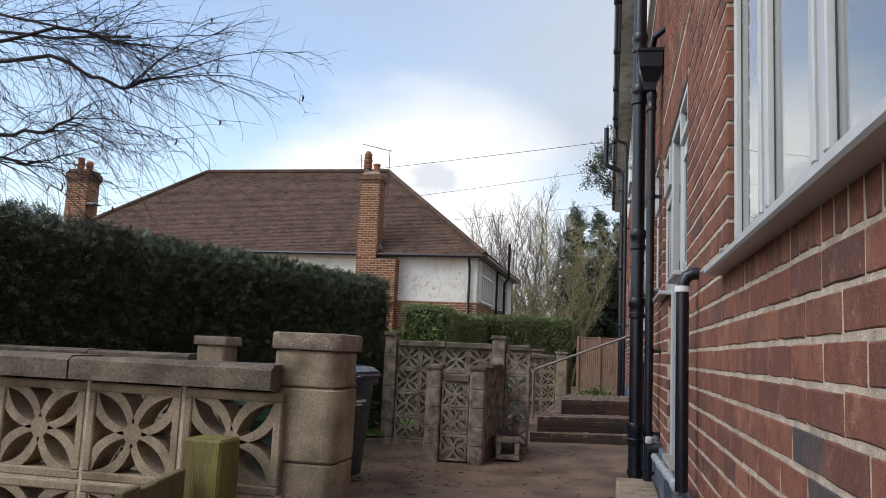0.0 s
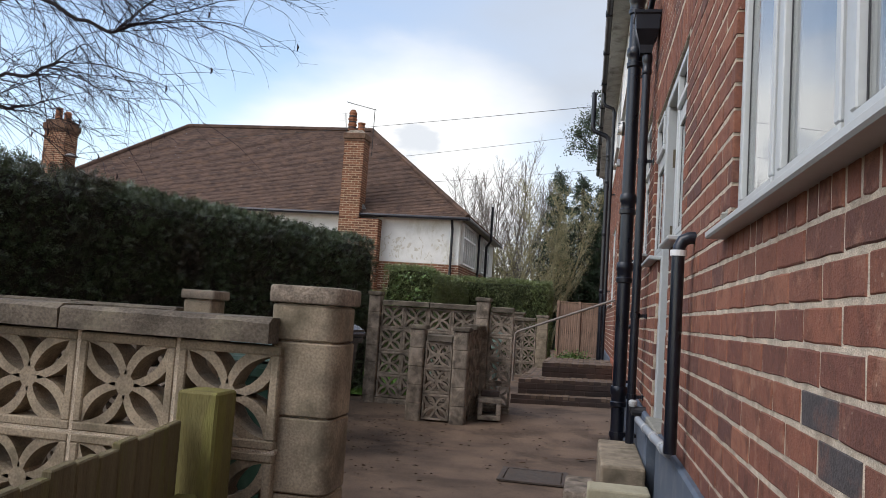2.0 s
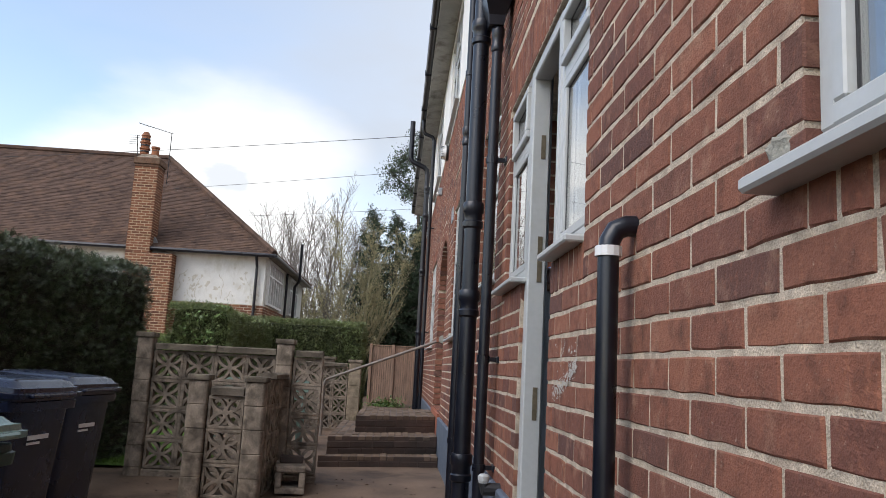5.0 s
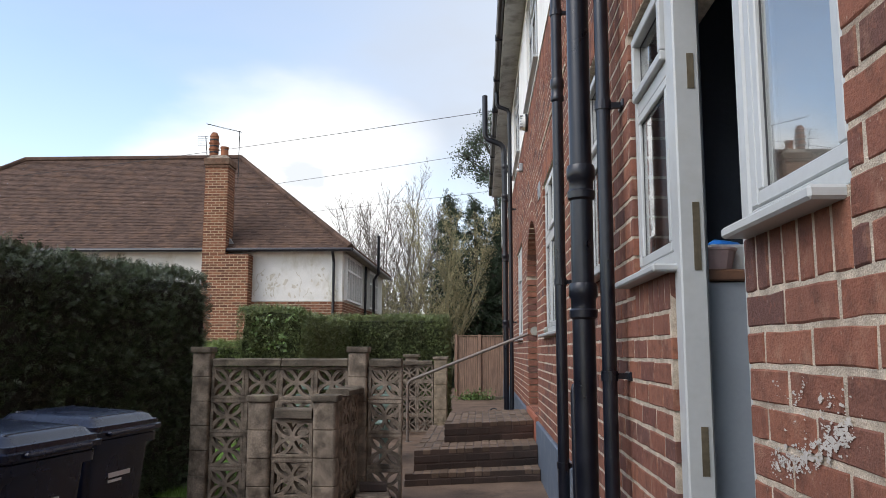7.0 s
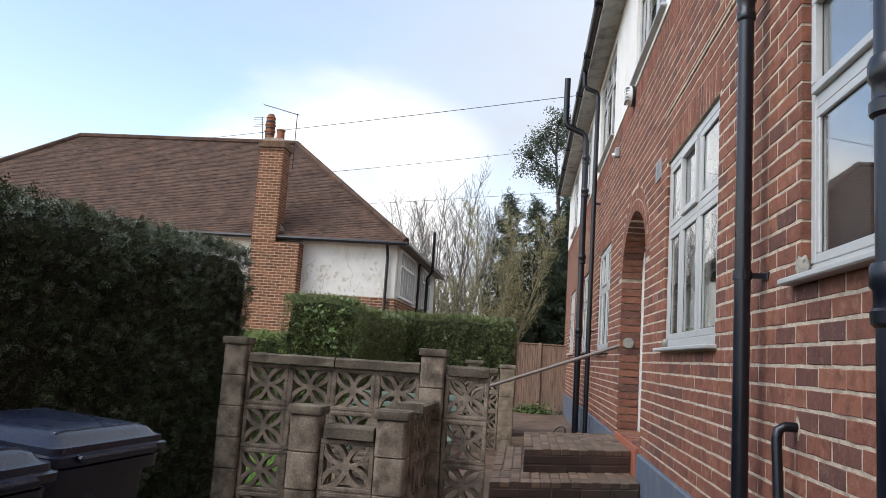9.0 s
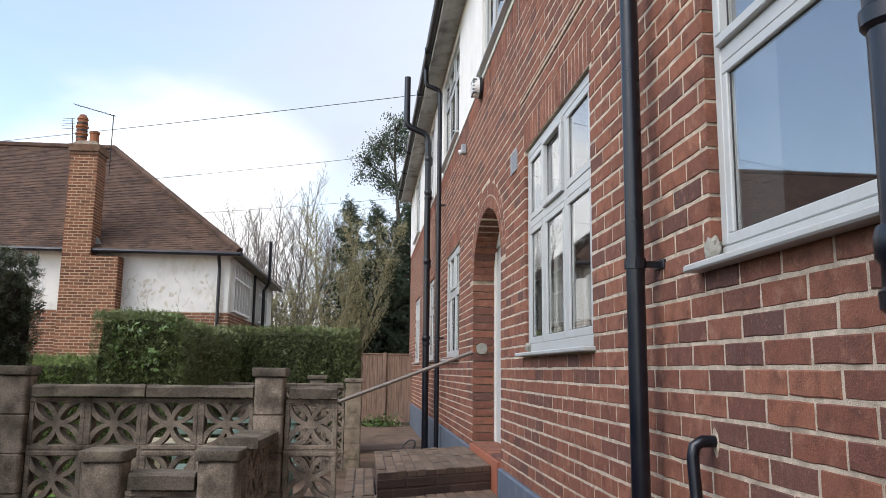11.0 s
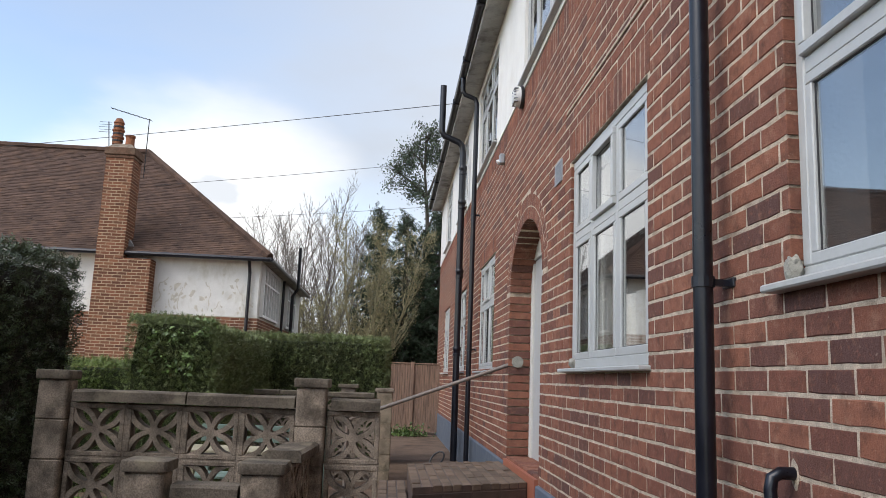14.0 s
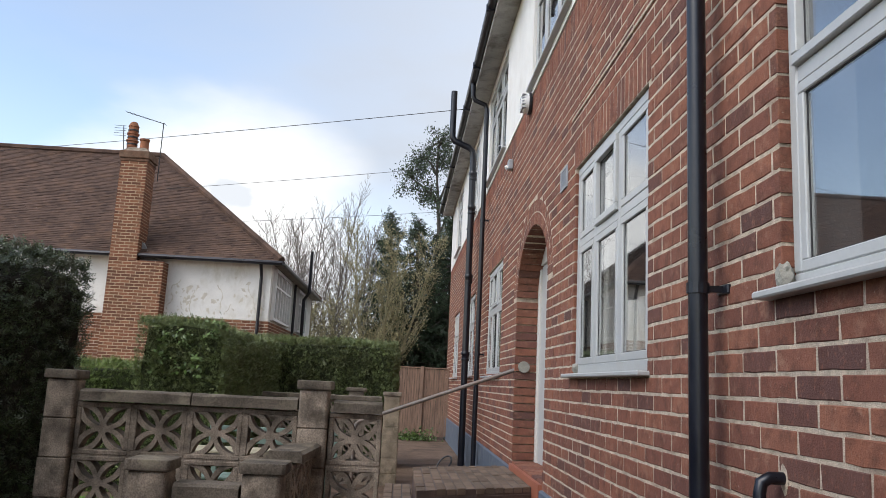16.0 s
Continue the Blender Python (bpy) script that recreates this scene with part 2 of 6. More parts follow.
M["stack_brick"] = material("orange_brick", (0.19, 0.082, 0.046), 0.9, vary=0.15, scale=8, fine=60, bump=0.3, random_from="island", spread=0.25,
                            hue_to=((0.215, 0.096, 0.056), (0.14, 0.064, 0.042), (0.23, 0.112, 0.064)))
M["stack_mortar"] = material("stack_mortar", (0.44, 0.335, 0.225), 0.95, vary=0.15, scale=9, fine=120, bump=0.4)
M["stack_top"] = material("sooty_brick", (0.150, 0.088, 0.058), 0.92, vary=0.4, scale=9, fine=60, bump=0.5, dist=0.01, stain=(0.17, 0.14, 0.10), stain_amt=0.6, stain_scale=3)
M["render_flaked"] = material("flaking_white_render", (0.72, 0.71, 0.67), 0.88, vary=0.08, scale=2.5, fine=70, bump=0.4, dist=0.005, stain=(0.50, 0.47, 0.38), stain_amt=0.75, stain_scale=1.9, streak=(1.0, 1.0, 0.55))
M["terracotta"] = material("terracotta", (0.27, 0.115, 0.062), 0.85, vary=0.3, scale=7, stain=(0.11, 0.07, 0.05), stain_amt=0.5, stain_scale=4)
M["hedge"] = material("hedge_leaf", (0.052, 0.074, 0.033), 0.42, vary=0.35, scale=5, fine=40, bump=0, random_from="island", spread=0.55, stain=(0.040, 0.025, 0.016), stain_amt=0.9, stain_scale=1.3)
# dark colour of the solid body behind the hedge leaves
M["hedge_core"] = material("hedge_dark_core", (0.022, 0.021, 0.015), 0.95, vary=0.4, scale=12, fine=60, bump=0.6, dist=0.03)
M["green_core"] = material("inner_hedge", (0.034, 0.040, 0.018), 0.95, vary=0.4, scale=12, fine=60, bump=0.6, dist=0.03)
M["ivy"] = material("ivy_leaf", (0.085, 0.135, 0.035), 0.45, vary=0.25, bump=0, random_from="island", spread=0.5)
M["hedge_light"] = material("clipped_hedge_leaf", (0.135, 0.170, 0.060), 0.55, vary=0.3, scale=4, fine=40, bump=0, random_from="island", spread=0.5, stain=(0.10, 0.088, 0.040), stain_amt=0.6, stain_scale=1.6)
M["low_hedge"] = material("low_hedge_leaf", (0.155, 0.205, 0.055), 0.55, vary=0.3, scale=4, fine=40, bump=0, random_from="island", spread=0.45)
M["conifer"] = material("conifer_leaf", (0.030, 0.050, 0.024), 0.8, vary=0.4, scale=1.5, fine=20, bump=0, random_from="island", spread=0.5)
M["euca"] = material("grey_green_leaf", (0.060, 0.085, 0.050), 0.7, vary=0.3, scale=2, fine=20, bump=0, random_from="island", spread=0.5)
M["willow"] = material("yellow_green_twig", (0.22, 0.195, 0.11), 0.8, vary=0.3, bump=0)
M["bark"] = material("grey_bark", (0.080, 0.070, 0.060), 0.9, vary=0.3, scale=9, fine=60, bump=0.4)
M["twig"] = material("dark_twig", (0.024, 0.018, 0.020), 0.85, vary=0.25, bump=0)
M["willow_leaf"] = material("spring_bud", (0.27, 0.245, 0.125), 0.7, vary=0.3, bump=0, random_from="island", spread=0.5)
M["pale_twig"] = material("pale_twig", (0.145, 0.126, 0.11), 0.85, vary=0.25, bump=0)
M["fence"] = material("brown_fence_board", (0.205, 0.135, 0.098), 0.85, vary=0.3, scale=5, fine=60, bump=0.3, random_from="island", spread=0.25, stretch=(6, 6, 0.7), stain=(0.10, 0.072, 0.056), stain_amt=0.6, stain_scale=1.5)
M["green_wood"] = material("algae_green_wood", (0.15, 0.13, 0.05), 0.85, vary=0.25, scale=6, fine=70, bump=0.35, stretch=(4, 4, 0.6), stain=(0.20, 0.20, 0.045), stain_amt=0.6, stain_scale=3)
M["grey_wood"] = material("weathered_board", (0.14, 0.115, 0.065), 0.9, vary=0.25, scale=6, fine=70, bump=0.4, stretch=(6, 6, 0.6), stain=(0.13, 0.13, 0.035), stain_amt=0.8, stain_scale=3)
M["bin_blue"] = material("dark_blue_plastic", (0.008, 0.012, 0.030), 0.26, vary=0.15, scale=5, fine=80, bump=0.1, stain=(0.018, 0.020, 0.030), stain_amt=0.3)
M["bin_green"] = material("green_plastic", (0.009, 0.036, 0.020), 0.45, vary=0.15, scale=5, fine=80, bump=0.1, stain=(0.10, 0.13, 0.11), stain_amt=0.4)
# lid colour, much paler than the green of the body
M["bin_green_lid"] = material("pale_green_lid", (0.16, 0.24, 0.21), 0.28, vary=0.2, scale=6, fine=70, bump=0.1, stain=(0.05, 0.10, 0.075), stain_amt=0.6, stain_scale=4)
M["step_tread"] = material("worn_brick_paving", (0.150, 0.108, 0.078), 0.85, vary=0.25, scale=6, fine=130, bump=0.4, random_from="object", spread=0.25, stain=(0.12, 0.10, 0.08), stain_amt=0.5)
# riser brick, much darker than the tread brick
M["step_riser"] = material("dark_brick", (0.062, 0.040, 0.031), 0.7, vary=0.3, scale=6, fine=110, bump=0.4, random_from="object", spread=0.3, stain=(0.04, 0.032, 0.027), stain_amt=0.6)
M["red_tile"] = material("red_quarry_tile", (0.30, 0.10, 0.055), 0.55, vary=0.15, scale=5, fine=70, bump=0.15)
M["steel"] = material("galvanised_rail", (0.17, 0.145, 0.125), 0.55, metal=0.3, vary=0.2, scale=10, fine=90, bump=0.15, stain=(0.20, 0.10, 0.055), stain_amt=0.5, stain_scale=9)
M["soffit"] = material("stained_soffit", (0.42, 0.41, 0.38), 0.85, vary=0.2, scale=4, fine=60, bump=0.2, stain=(0.14, 0.13, 0.11), stain_amt=0.8, stain_scale=3)
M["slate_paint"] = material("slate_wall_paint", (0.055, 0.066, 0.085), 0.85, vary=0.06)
# plaster and floor: the rooms' dimness is put into these dark colours
M["plaster"] = material("darkened_plaster", (0.13, 0.135, 0.145), 0.9, vary=0.05)
M["interior_dark"] = material("darkened_floor", (0.06, 0.055, 0.05), 0.9, vary=0.1)
M["grey_unit"] = material("grey_laminate", (0.30, 0.33, 0.36), 0.45, vary=0.04, bump=0.02)
M["worktop"] = material("brown_worktop", (0.17, 0.085, 0.05), 0.5, vary=0.15)
M["curtain"] = material("pale_curtain", (0.62, 0.61, 0.58), 0.9, vary=0.06)
M["brass"] = material("worn_strike_plate", (0.16, 0.13, 0.085), 0.5, metal=0.6, vary=0.2)
M["blue_bag"] = material("blue_plastic", (0.02, 0.16, 0.55), 0.35, vary=0.1)
M["white_plastic"] = material("white_plastic", (0.70, 0.70, 0.68), 0.4, vary=0.05)
M["pink_plastic"] = material("pale_pink_plastic", (0.55, 0.40, 0.38), 0.5, vary=0.05)
M["paint_white"] = material("white_painted_door", (0.55, 0.54, 0.50), 0.5, vary=0.05, stain=(0.45, 0.42, 0.36), stain_amt=0.3)
M["old_paint"] = material("old_paint", (0.46, 0.42, 0.37), 0.85, vary=0.15)
M["flaked"] = material("flaked_render", (0.57, 0.535, 0.45), 0.9, vary=0.15, bump=0.3)
M["cement"] = material("grey_cement", (0.28, 0.27, 0.23), 0.95, vary=0.2, scale=14, fine=120, bump=0.6)
M["cable"] = material("black_cable", (0.03, 0.03, 0.032), 0.7, vary=0.1, bump=0)
M["pale_stone"] = material("pale_slab", (0.40, 0.36, 0.25), 0.9, vary=0.15, scale=6, fine=120, bump=0.35, stain=(0.20, 0.18, 0.11), stain_amt=0.5)
M["dead_leaf"] = material("dead_leaf", (0.060, 0.034, 0.020), 0.85, vary=0.3, bump=0, random_from="island", spread=0.6)
M["bench_green"] = material("pale_green_paint", (0.14, 0.20, 0.165), 0.6, vary=0.15)
M["iron"] = material("rusty_iron_plate", (0.075, 0.058, 0.046), 0.75, vary=0.4, scale=30, fine=140, bump=0.8, dist=0.006, stain=(0.11, 0.06, 0.035), stain_amt=0.5, stain_scale=12)
M["flash"] = material("lead_flashing", (0.20, 0.20, 0.20), 0.6, vary=0.15)


def glass_material():
    m = bpy.data.materials.new("window_glass")
    m.use_nodes = True
    b = m.node_tree.nodes["Principled BSDF"]
    b.inputs["Base Color"].default_value = (0.93, 0.96, 0.96, 1)
    b.inputs["Roughness"].default_value = 0.015
    b.inputs["IOR"].default_value = 2.5
    b.inputs["Transmission Weight"].default_value = 1.0
    return m


M["glass"] = glass_material()


# ---------------------------------------------------------------- mesh helpers
def obj(name, bm, mat, parent=None, label="", smooth=False):
    me = bpy.data.meshes.new(name)
    bm.normal_update()
    bm.to_mesh(me)
    bm.free()
    if smooth:
        me.shade_smooth()
        me.set_sharp_from_angle(angle=radians(40))
    for mm in (mat if isinstance(mat, (list, tuple)) else [mat]):
        me.materials.append(mm)
    o = new(name, me)
    if parent:
        o.parent = parent
    if label:
        o["label"] = label
    return o


def part(name, bm, mat, parent, label="", smooth=False):
    return obj(name, bm, mat, parent, label, smooth)


def thing(name, label, category, at=(0, 0, 0), group="", kind=""):
    o = new(name)
    o.location = at
    o.empty_display_size = 0.05
    return tagged(o, label, category, group, kind)


def box(bm, x0, x1, y0, y1, z0, z1, bevel=0.0, seg=1):
    g = bmesh.ops.create_cube(bm, size=1.0)
    vs = g["verts"]
    for v in vs:
        v.co = Vector(((x0 + x1) / 2 + v.co.x * (x1 - x0), (y0 + y1) / 2 + v.co.y * (y1 - y0), (z0 + z1) / 2 + v.co.z * (z1 - z0)))
    if bevel > 0:
        es = list({e for v in vs for e in v.link_edges})
        bmesh.ops.bevel(bm, geom=es, offset=bevel, segments=seg, affect="EDGES", profile=0.5)
    return bm


def boxes(*args, bevel=0.0, seg=1):
    bm = bmesh.new()
    for a in args:
        box(bm, *a, bevel=bevel, seg=seg)
    return bm


def tube(points, r, n=10, close=True, radii=None):
    """A round pipe along points, as a bmesh."""
    bm = bmesh.new()
    tube_into(bm, points, r, n, close, radii)
    return bm


def tube_into(bm, points, r, n=10, close=True, radii=None):
    pts = [Vector(p) for p in points]
    rings = []
    prev = None
    for i, p in enumerate(pts):
        d = (pts[min(i + 1, len(pts) - 1)] - pts[max(i - 1, 0)]).normalized()
        if prev is None:
            u = d.orthogonal().normalized()
        else:
            u = (prev - d * prev.dot(d)).normalized()
        prev = u
        w = d.cross(u)
        rr = radii[i] if radii else r
        rings.append([bm.verts.new(p + (u * math.cos(a) + w * math.sin(a)) * rr) for a in (2 * math.pi * k / n for k in range(n))])
    for a, b in zip(rings, rings[1:]):
        for k in range(n):
            bm.faces.new((a[k], a[(k + 1) % n], b[(k + 1) % n], b[k]))
    if close and n > 2:
        bm.faces.new(rings[0][::-1])
        bm.faces.new(rings[-1])


def lathe(profile, n=16, centre=(0, 0, 0)):
    """A turned form about z from (radius, height) pairs."""
    bm = bmesh.new()
    rings = [[bm.verts.new((centre[0] + r * math.cos(2 * math.pi * k / n), centre[1] + r * math.sin(2 * math.pi * k / n), centre[2] + z)) for k in range(n)]
             for r, z in profile]
    for a, b in zip(rings, rings[1:]):
        for k in range(n):
            bm.faces.new((a[k], a[(k + 1) % n], b[(k + 1) % n], b[k]))
    bm.faces.new(rings[0][::-1])
    bm.faces.new(rings[-1])
    return bm


def from_arrays(name, verts, faces, mat, parent=None):
    me = bpy.data.meshes.new(name)
    me.from_pydata(verts, [], faces)
    me.materials.append(mat)
    me.update()
    o = new(name, me)
    if parent:
        o.parent = parent
    return o


# ---------------------------------------------------------------- ground
COURSE, BRICK_PITCH, BED0, PERP0 = 0.0825, 0.2475, 1.287, 8.36
JOINT = 0.0128


def ground_height(x, y):
    t = min(max((y - 8.6) / 1.7, 0.0), 1.0)
    return 0.11 * t * t * (3 - 2 * t) + 0.006 * noise.noise((x * 0.7, y * 0.7, 0.0))


def build_ground():
    xs = [-400, -120, -40, -20, -12] + [-8 + 0.4 * i for i in range(31)] + [8, 20, 60, 200, 400]
    ys = [-400, -60, -12] + [-4 + 0.4 * i for i in range(90)] + [40, 60, 120, 250, 500]
    verts = [(x, y, ground_height(x, y)) for y in ys for x in xs]
    n = len(xs)
    faces = [(j * n + i, j * n + i + 1, (j + 1) * n + i + 1, (j + 1) * n + i) for j in range(len(ys) - 1) for i in range(n - 1)]
    g = from_arrays("ground", verts, faces, M["ground"])
    return tagged(g, "damp stained concrete yard with scattered leaf litter", "ground", kind="structure")


ground = build_ground()

# ---------------------------------------------------------------- brick house on the right: shell
# openings in the long wall: y0, y1, z0, z1
OPEN = {
    "w1": (1.55, 3.455, 1.555, 2.72),
    "side_near": (4.83, 5.372, 1.69, 2.72),
    "door": (5.37, 6.112, 0.62, 2.72),
    "side_far": (6.11, 6.70, 1.69, 2.72),
    "w2": (7.20, 8.18, 1.80, 2.99),
    "w3": (9.565, 11.26, 1.565, 3.04),
    "arch": (12.31, 14.07, 0.68, 3.00),
    "w4": (15.35, 17.03, 1.59, 3.04),
    "w5": (19.0, 20.2, 1.60, 3.02),
    "w6": (22.6, 24.2, 1.60, 3.02),
}
ARCH_SPRING, ARCH_MID, ARCH_HALF = 2.40, 13.19, 0.88
WALL_Y0, WALL_Y1, PLINTH_Z, BAND_Z0, BAND_Z1 = -6.0, 26.5, 0.64, 4.17, 4.42


def arch_half(z):
    if z <= ARCH_SPRING:
        return ARCH_HALF
    t = (z - ARCH_SPRING) / (OPEN["arch"][3] - ARCH_SPRING)
    return ARCH_HALF * math.sqrt(max(0.0, 1 - t * t)) if t < 1 else 0.0


def spans_open(z, grow=0.0):
    """The stretches of y that are open at the height z."""
    out = []
    for k, (y0, y1, z0, z1) in OPEN.items():
        if z0 - grow < z < z1 + grow:
            if k == "arch":
                h = arch_half(z)
                if h > 0:
                    out.append((ARCH_MID - h - grow * 6, ARCH_MID + h + grow * 6))
            else:
                out.append((y0 - grow, y1 + grow))
    return sorted(out)


def cut(a, b, holes):
    """The stretch a..b less the holes."""
    segs = [(a, b)]
    for h0, h1 in holes:
        nxt = []
        for s0, s1 in segs:
            if h1 <= s0 or h0 >= s1:
                nxt.append((s0, s1))
            else:
                if h0 > s0:
                    nxt.append((s0, h0))
                if h1 < s1:
                    nxt.append((h1, s1))
        segs = nxt
    return segs


def wall_backing():
    """The mortar body of the wall, with its openings going through."""
    zs = sorted({PLINTH_Z - 0.02, BAND_Z1} | {z for o in OPEN.values() for z in (o[2] - 0.006, o[3] + 0.006) if z < BAND_Z1} |
                {ARCH_SPRING + (3.0 - ARCH_SPRING) * i / 14 for i in range(15)})
    bm = bmesh.new()
    for z0, z1 in zip(zs, zs[1:]):
        if z1 - z0 < 1e-4:
            continue
        for y0, y1 in cut(WALL_Y0, WALL_Y1, spans_open((z0 + z1) / 2, 0.005)):
            box(bm, 0.0002, 0.104, y0, y1, z0, z1)
            for a, b in cut(y0, y1, [(6.0, 6.74)] if 0.61 < z0 < 1.71 and z1 < 1.75 else []):
                box(bm, 0.1045, 0.27, a, b, z0, z1)
    return bm


wall = obj("wall_house", wall_backing(), M["mortar"])
tagged(wall, "weathered red brick house wall with sandy mortar joints", "wall", kind="structure")

rng = random.Random(7)
CELLS = []        # brick rectangles on the wall: y0, y1, z0, z1


def lay_bricks():
    k0 = math.floor((PLINTH_Z - BED0) / COURSE)
    k1 = math.ceil((BAND_Z0 - BED0) / COURSE)
    for k in range(k0, k1):
        z0, z1 = BED0 + k * COURSE + JOINT / 2, BED0 + (k + 1) * COURSE - JOINT / 2
        if z1 < PLINTH_Z + 0.02 or z0 > BAND_Z0 - 0.03:
            continue
        z0, z1 = max(z0, PLINTH_Z), min(z1, BAND_Z0 - 0.006)
        zm = (z0 + z1) / 2
        holes = spans_open(zm)
        for oy0, oy1, oz0, oz1 in (OPEN["w3"], OPEN["w4"], OPEN["w2"]):   # soldier lintels and cill courses
            if oz1 - 0.01 < zm < oz1 + 0.235:
                holes.append((oy0 - 0.05, oy1 + 0.05))
        if abs(zm - 2.86) < 0.14:
            holes.append((4.75, 6.76))
        for key in ("side_near", "side_far", "w1"):
            oy0, oy1, oz0, oz1 = OPEN[key]
            if oz0 - 0.125 < zm < oz0:
                holes.append((oy0, oy1))
        ah = None
        if zm > ARCH_SPRING - 0.02:
            t = (zm - ARCH_SPRING) / (3.0 + 0.25 - ARCH_SPRING)
            if 0 <= t < 1:
                ah = (ARCH_HALF + 0.25) * math.sqrt(1 - t * t)
                holes.append((ARCH_MID - ah, ARCH_MID + ah))
        off = 0.0 if k % 2 == 0 else BRICK_PITCH / 2
        i0 = math.floor((WALL_Y0 - PERP0 - off) / BRICK_PITCH)
        i1 = math.ceil((WALL_Y1 - PERP0 - off) / BRICK_PITCH)
        for i in range(i0, i1):
            a, b = PERP0 + off + i * BRICK_PITCH + JOINT / 2, PERP0 + off + (i + 1) * BRICK_PITCH - JOINT / 2
            for y0, y1 in cut(max(a, WALL_Y0), min(b, WALL_Y1), sorted(holes)):
                if y1 - y0 > 0.02:
                    CELLS.append((y0, y1, z0, z1))
    # soldier bricks: lintels, cills and the band under the render
    def soldiers(y0, y1, z0, z1):
        n = max(1, round((y1 - y0) / COURSE))
        w = (y1 - y0) / n
        for j in range(n):
            CELLS.append((y0 + j * w + JOINT / 2, y0 + (j + 1) * w - JOINT / 2, z0 + 0.005, z1 - 0.005))
    for key in ("w3", "w4", "w2"):
        oy0, oy1, oz0, oz1 = OPEN[key]
        soldiers(oy0 - 0.05, oy1 + 0.05, oz1 + 0.004, oz1 + 0.232)
    soldiers(4.75, 6.76, 2.726, 2.99)
    for key in ("side_near", "side_far", "w1"):
        oy0, oy1, oz0, oz1 = OPEN[key]
        low = BED0 + (math.floor((oz0 - 0.125 - BED0) / COURSE - 0.5) + 1) * COURSE
        soldiers(oy0, oy1, low, oz0 - 0.02)
    soldiers(WALL_Y0, WALL_Y1, BAND_Z0, BAND_Z1)


lay_bricks()


def brick_block(y0, y1, z0, z1, seed, depth=0.262, ch=0.0035):
    """Vertices and faces of one brick with ragged, worn front edges, front towards -x."""
    r = random.Random(seed)
    p = r.uniform(-0.0038, -0.0016)
    k = 3 if y1 - y0 > 0.15 else 2
    out = [(y0 + (y1 - y0) * i / k, z0) for i in range(k)] + [(y1, z0)] + [(y1 - (y1 - y0) * i / k, z1) for i in range(k)] + [(y0, z1)]
    n = len(out)
    ym, zm = (y0 + y1) / 2, (z0 + z1) / 2
    tilt = r.uniform(-0.006, 0.006)
    rim = [(y + r.uniform(-0.0024, 0.0020), z + r.uniform(-0.0024, 0.0020) + tilt * (y - ym)) for y, z in out]
    v = [(p + ch, y, z) for y, z in rim]
    v += [(p + r.uniform(-0.0006, 0.0006), y + (ch if y < ym else -ch) * r.uniform(0.6, 1.6), z + (ch if z < zm else -ch) * r.uniform(0.6, 1.6)) for y, z in rim]
    v += [(depth, y, z) for y, z in out]
    f = [tuple(range(2 * n - 1, n - 1, -1))]
    for i in range(n):
        j = (i + 1) % n
        f.append((i, n + i, n + j, j))
        f.append((i, j, 2 * n + j, 2 * n + i))
    return v, f


def near_cell(c):
    y0, y1, z0, z1 = c
    full = abs((y1 - y0) - (BRICK_PITCH - JOINT)) < 0.004 and abs((z1 - z0) - (COURSE - JOINT)) < 0.003
    return full and ((2.0 < y0 < 4.5 and 0.66 < z0 < 1.56) or (7.0 < y0 < 9.3 and 0.66 < z0 < 1.76))


V, Fc = [], []
for n_, c in enumerate(CELLS):
    if near_cell(c):
        continue
    v, f = brick_block(*c, seed=n_, depth=0.102 if 5.95 < c[0] < 6.75 and c[3] < 1.72 else 0.262)
    o = len(V)
    V += v
    Fc += [tuple(i + o for i in q) for q in f]
rest = from_arrays("bricks", V, Fc, M["brick"], wall)
tagged(rest, kind="stuff")


def arch_ring():
    """Two rings of headers round the arched porch opening."""
    bm = bmesh.new()
    for r0, r1, n in ((0.0, 0.112, 26), (0.124, 0.236, 30)):
        for j in range(n):
            a0, a1 = math.pi * j / n + 0.006, math.pi * (j + 1) / n - 0.006
            rise = 3.0 - ARCH_SPRING
            def pt(a, d):
                return (ARCH_MID + (ARCH_HALF + d) * math.cos(a), ARCH_SPRING + (rise + d) * math.sin(a))
            corners = [pt(a0, r0), pt(a1, r0), pt(a1, r1), pt(a0, r1)]
            x = random.Random(j + n).uniform(-0.002, 0.0)
            front = [bm.verts.new((x, *c)) for c in corners]
            back = [bm.verts.new((0.262, *c)) for c in corners]
            bm.faces.new(front)
            for i in range(4):
                bm.faces.new((front[i], back[i], back[(i + 1) % 4], front[(i + 1) % 4]))
    bmesh.ops.recalc_face_normals(bm, faces=bm.faces)
    return bm


part("arch_ring", arch_ring(), M["brick"], wall, "two rings of brick headers round the arch")
plinth = obj("plinth", boxes((-0.03, 0.27, WALL_Y0, 5.36, -0.3, PLINTH_Z), (-0.03, 0.27, 6.12, 12.31, -0.3, PLINTH_Z), (-0.03, 0.27, 14.07, WALL_Y1, -0.3, PLINTH_Z), bevel=0.012), M["plinth"])
tagged(plinth, "blue-grey painted render plinth at the foot of the wall", "plinth", kind="structure")

# upper storey
UP_WIN = [(11.5, 13.4), (15.45, 17.5), (19.3, 20.9), (22.9, 24.6), (7.4, 9.4)]
EAVES = 6.0


def upper_wall():
    bm = bmesh.new()
    zs = [BAND_Z1 + 0.002, 4.51, 5.86, 6.12]
    for z0, z1 in zip(zs, zs[1:]):
        holes = sorted(UP_WIN) if z0 == 4.51 else []
        for y0, y1 in cut(WALL_Y0, WALL_Y1, holes):
            box(bm, -0.012, 0.27, y0, y1, z0, z1)
    return bm


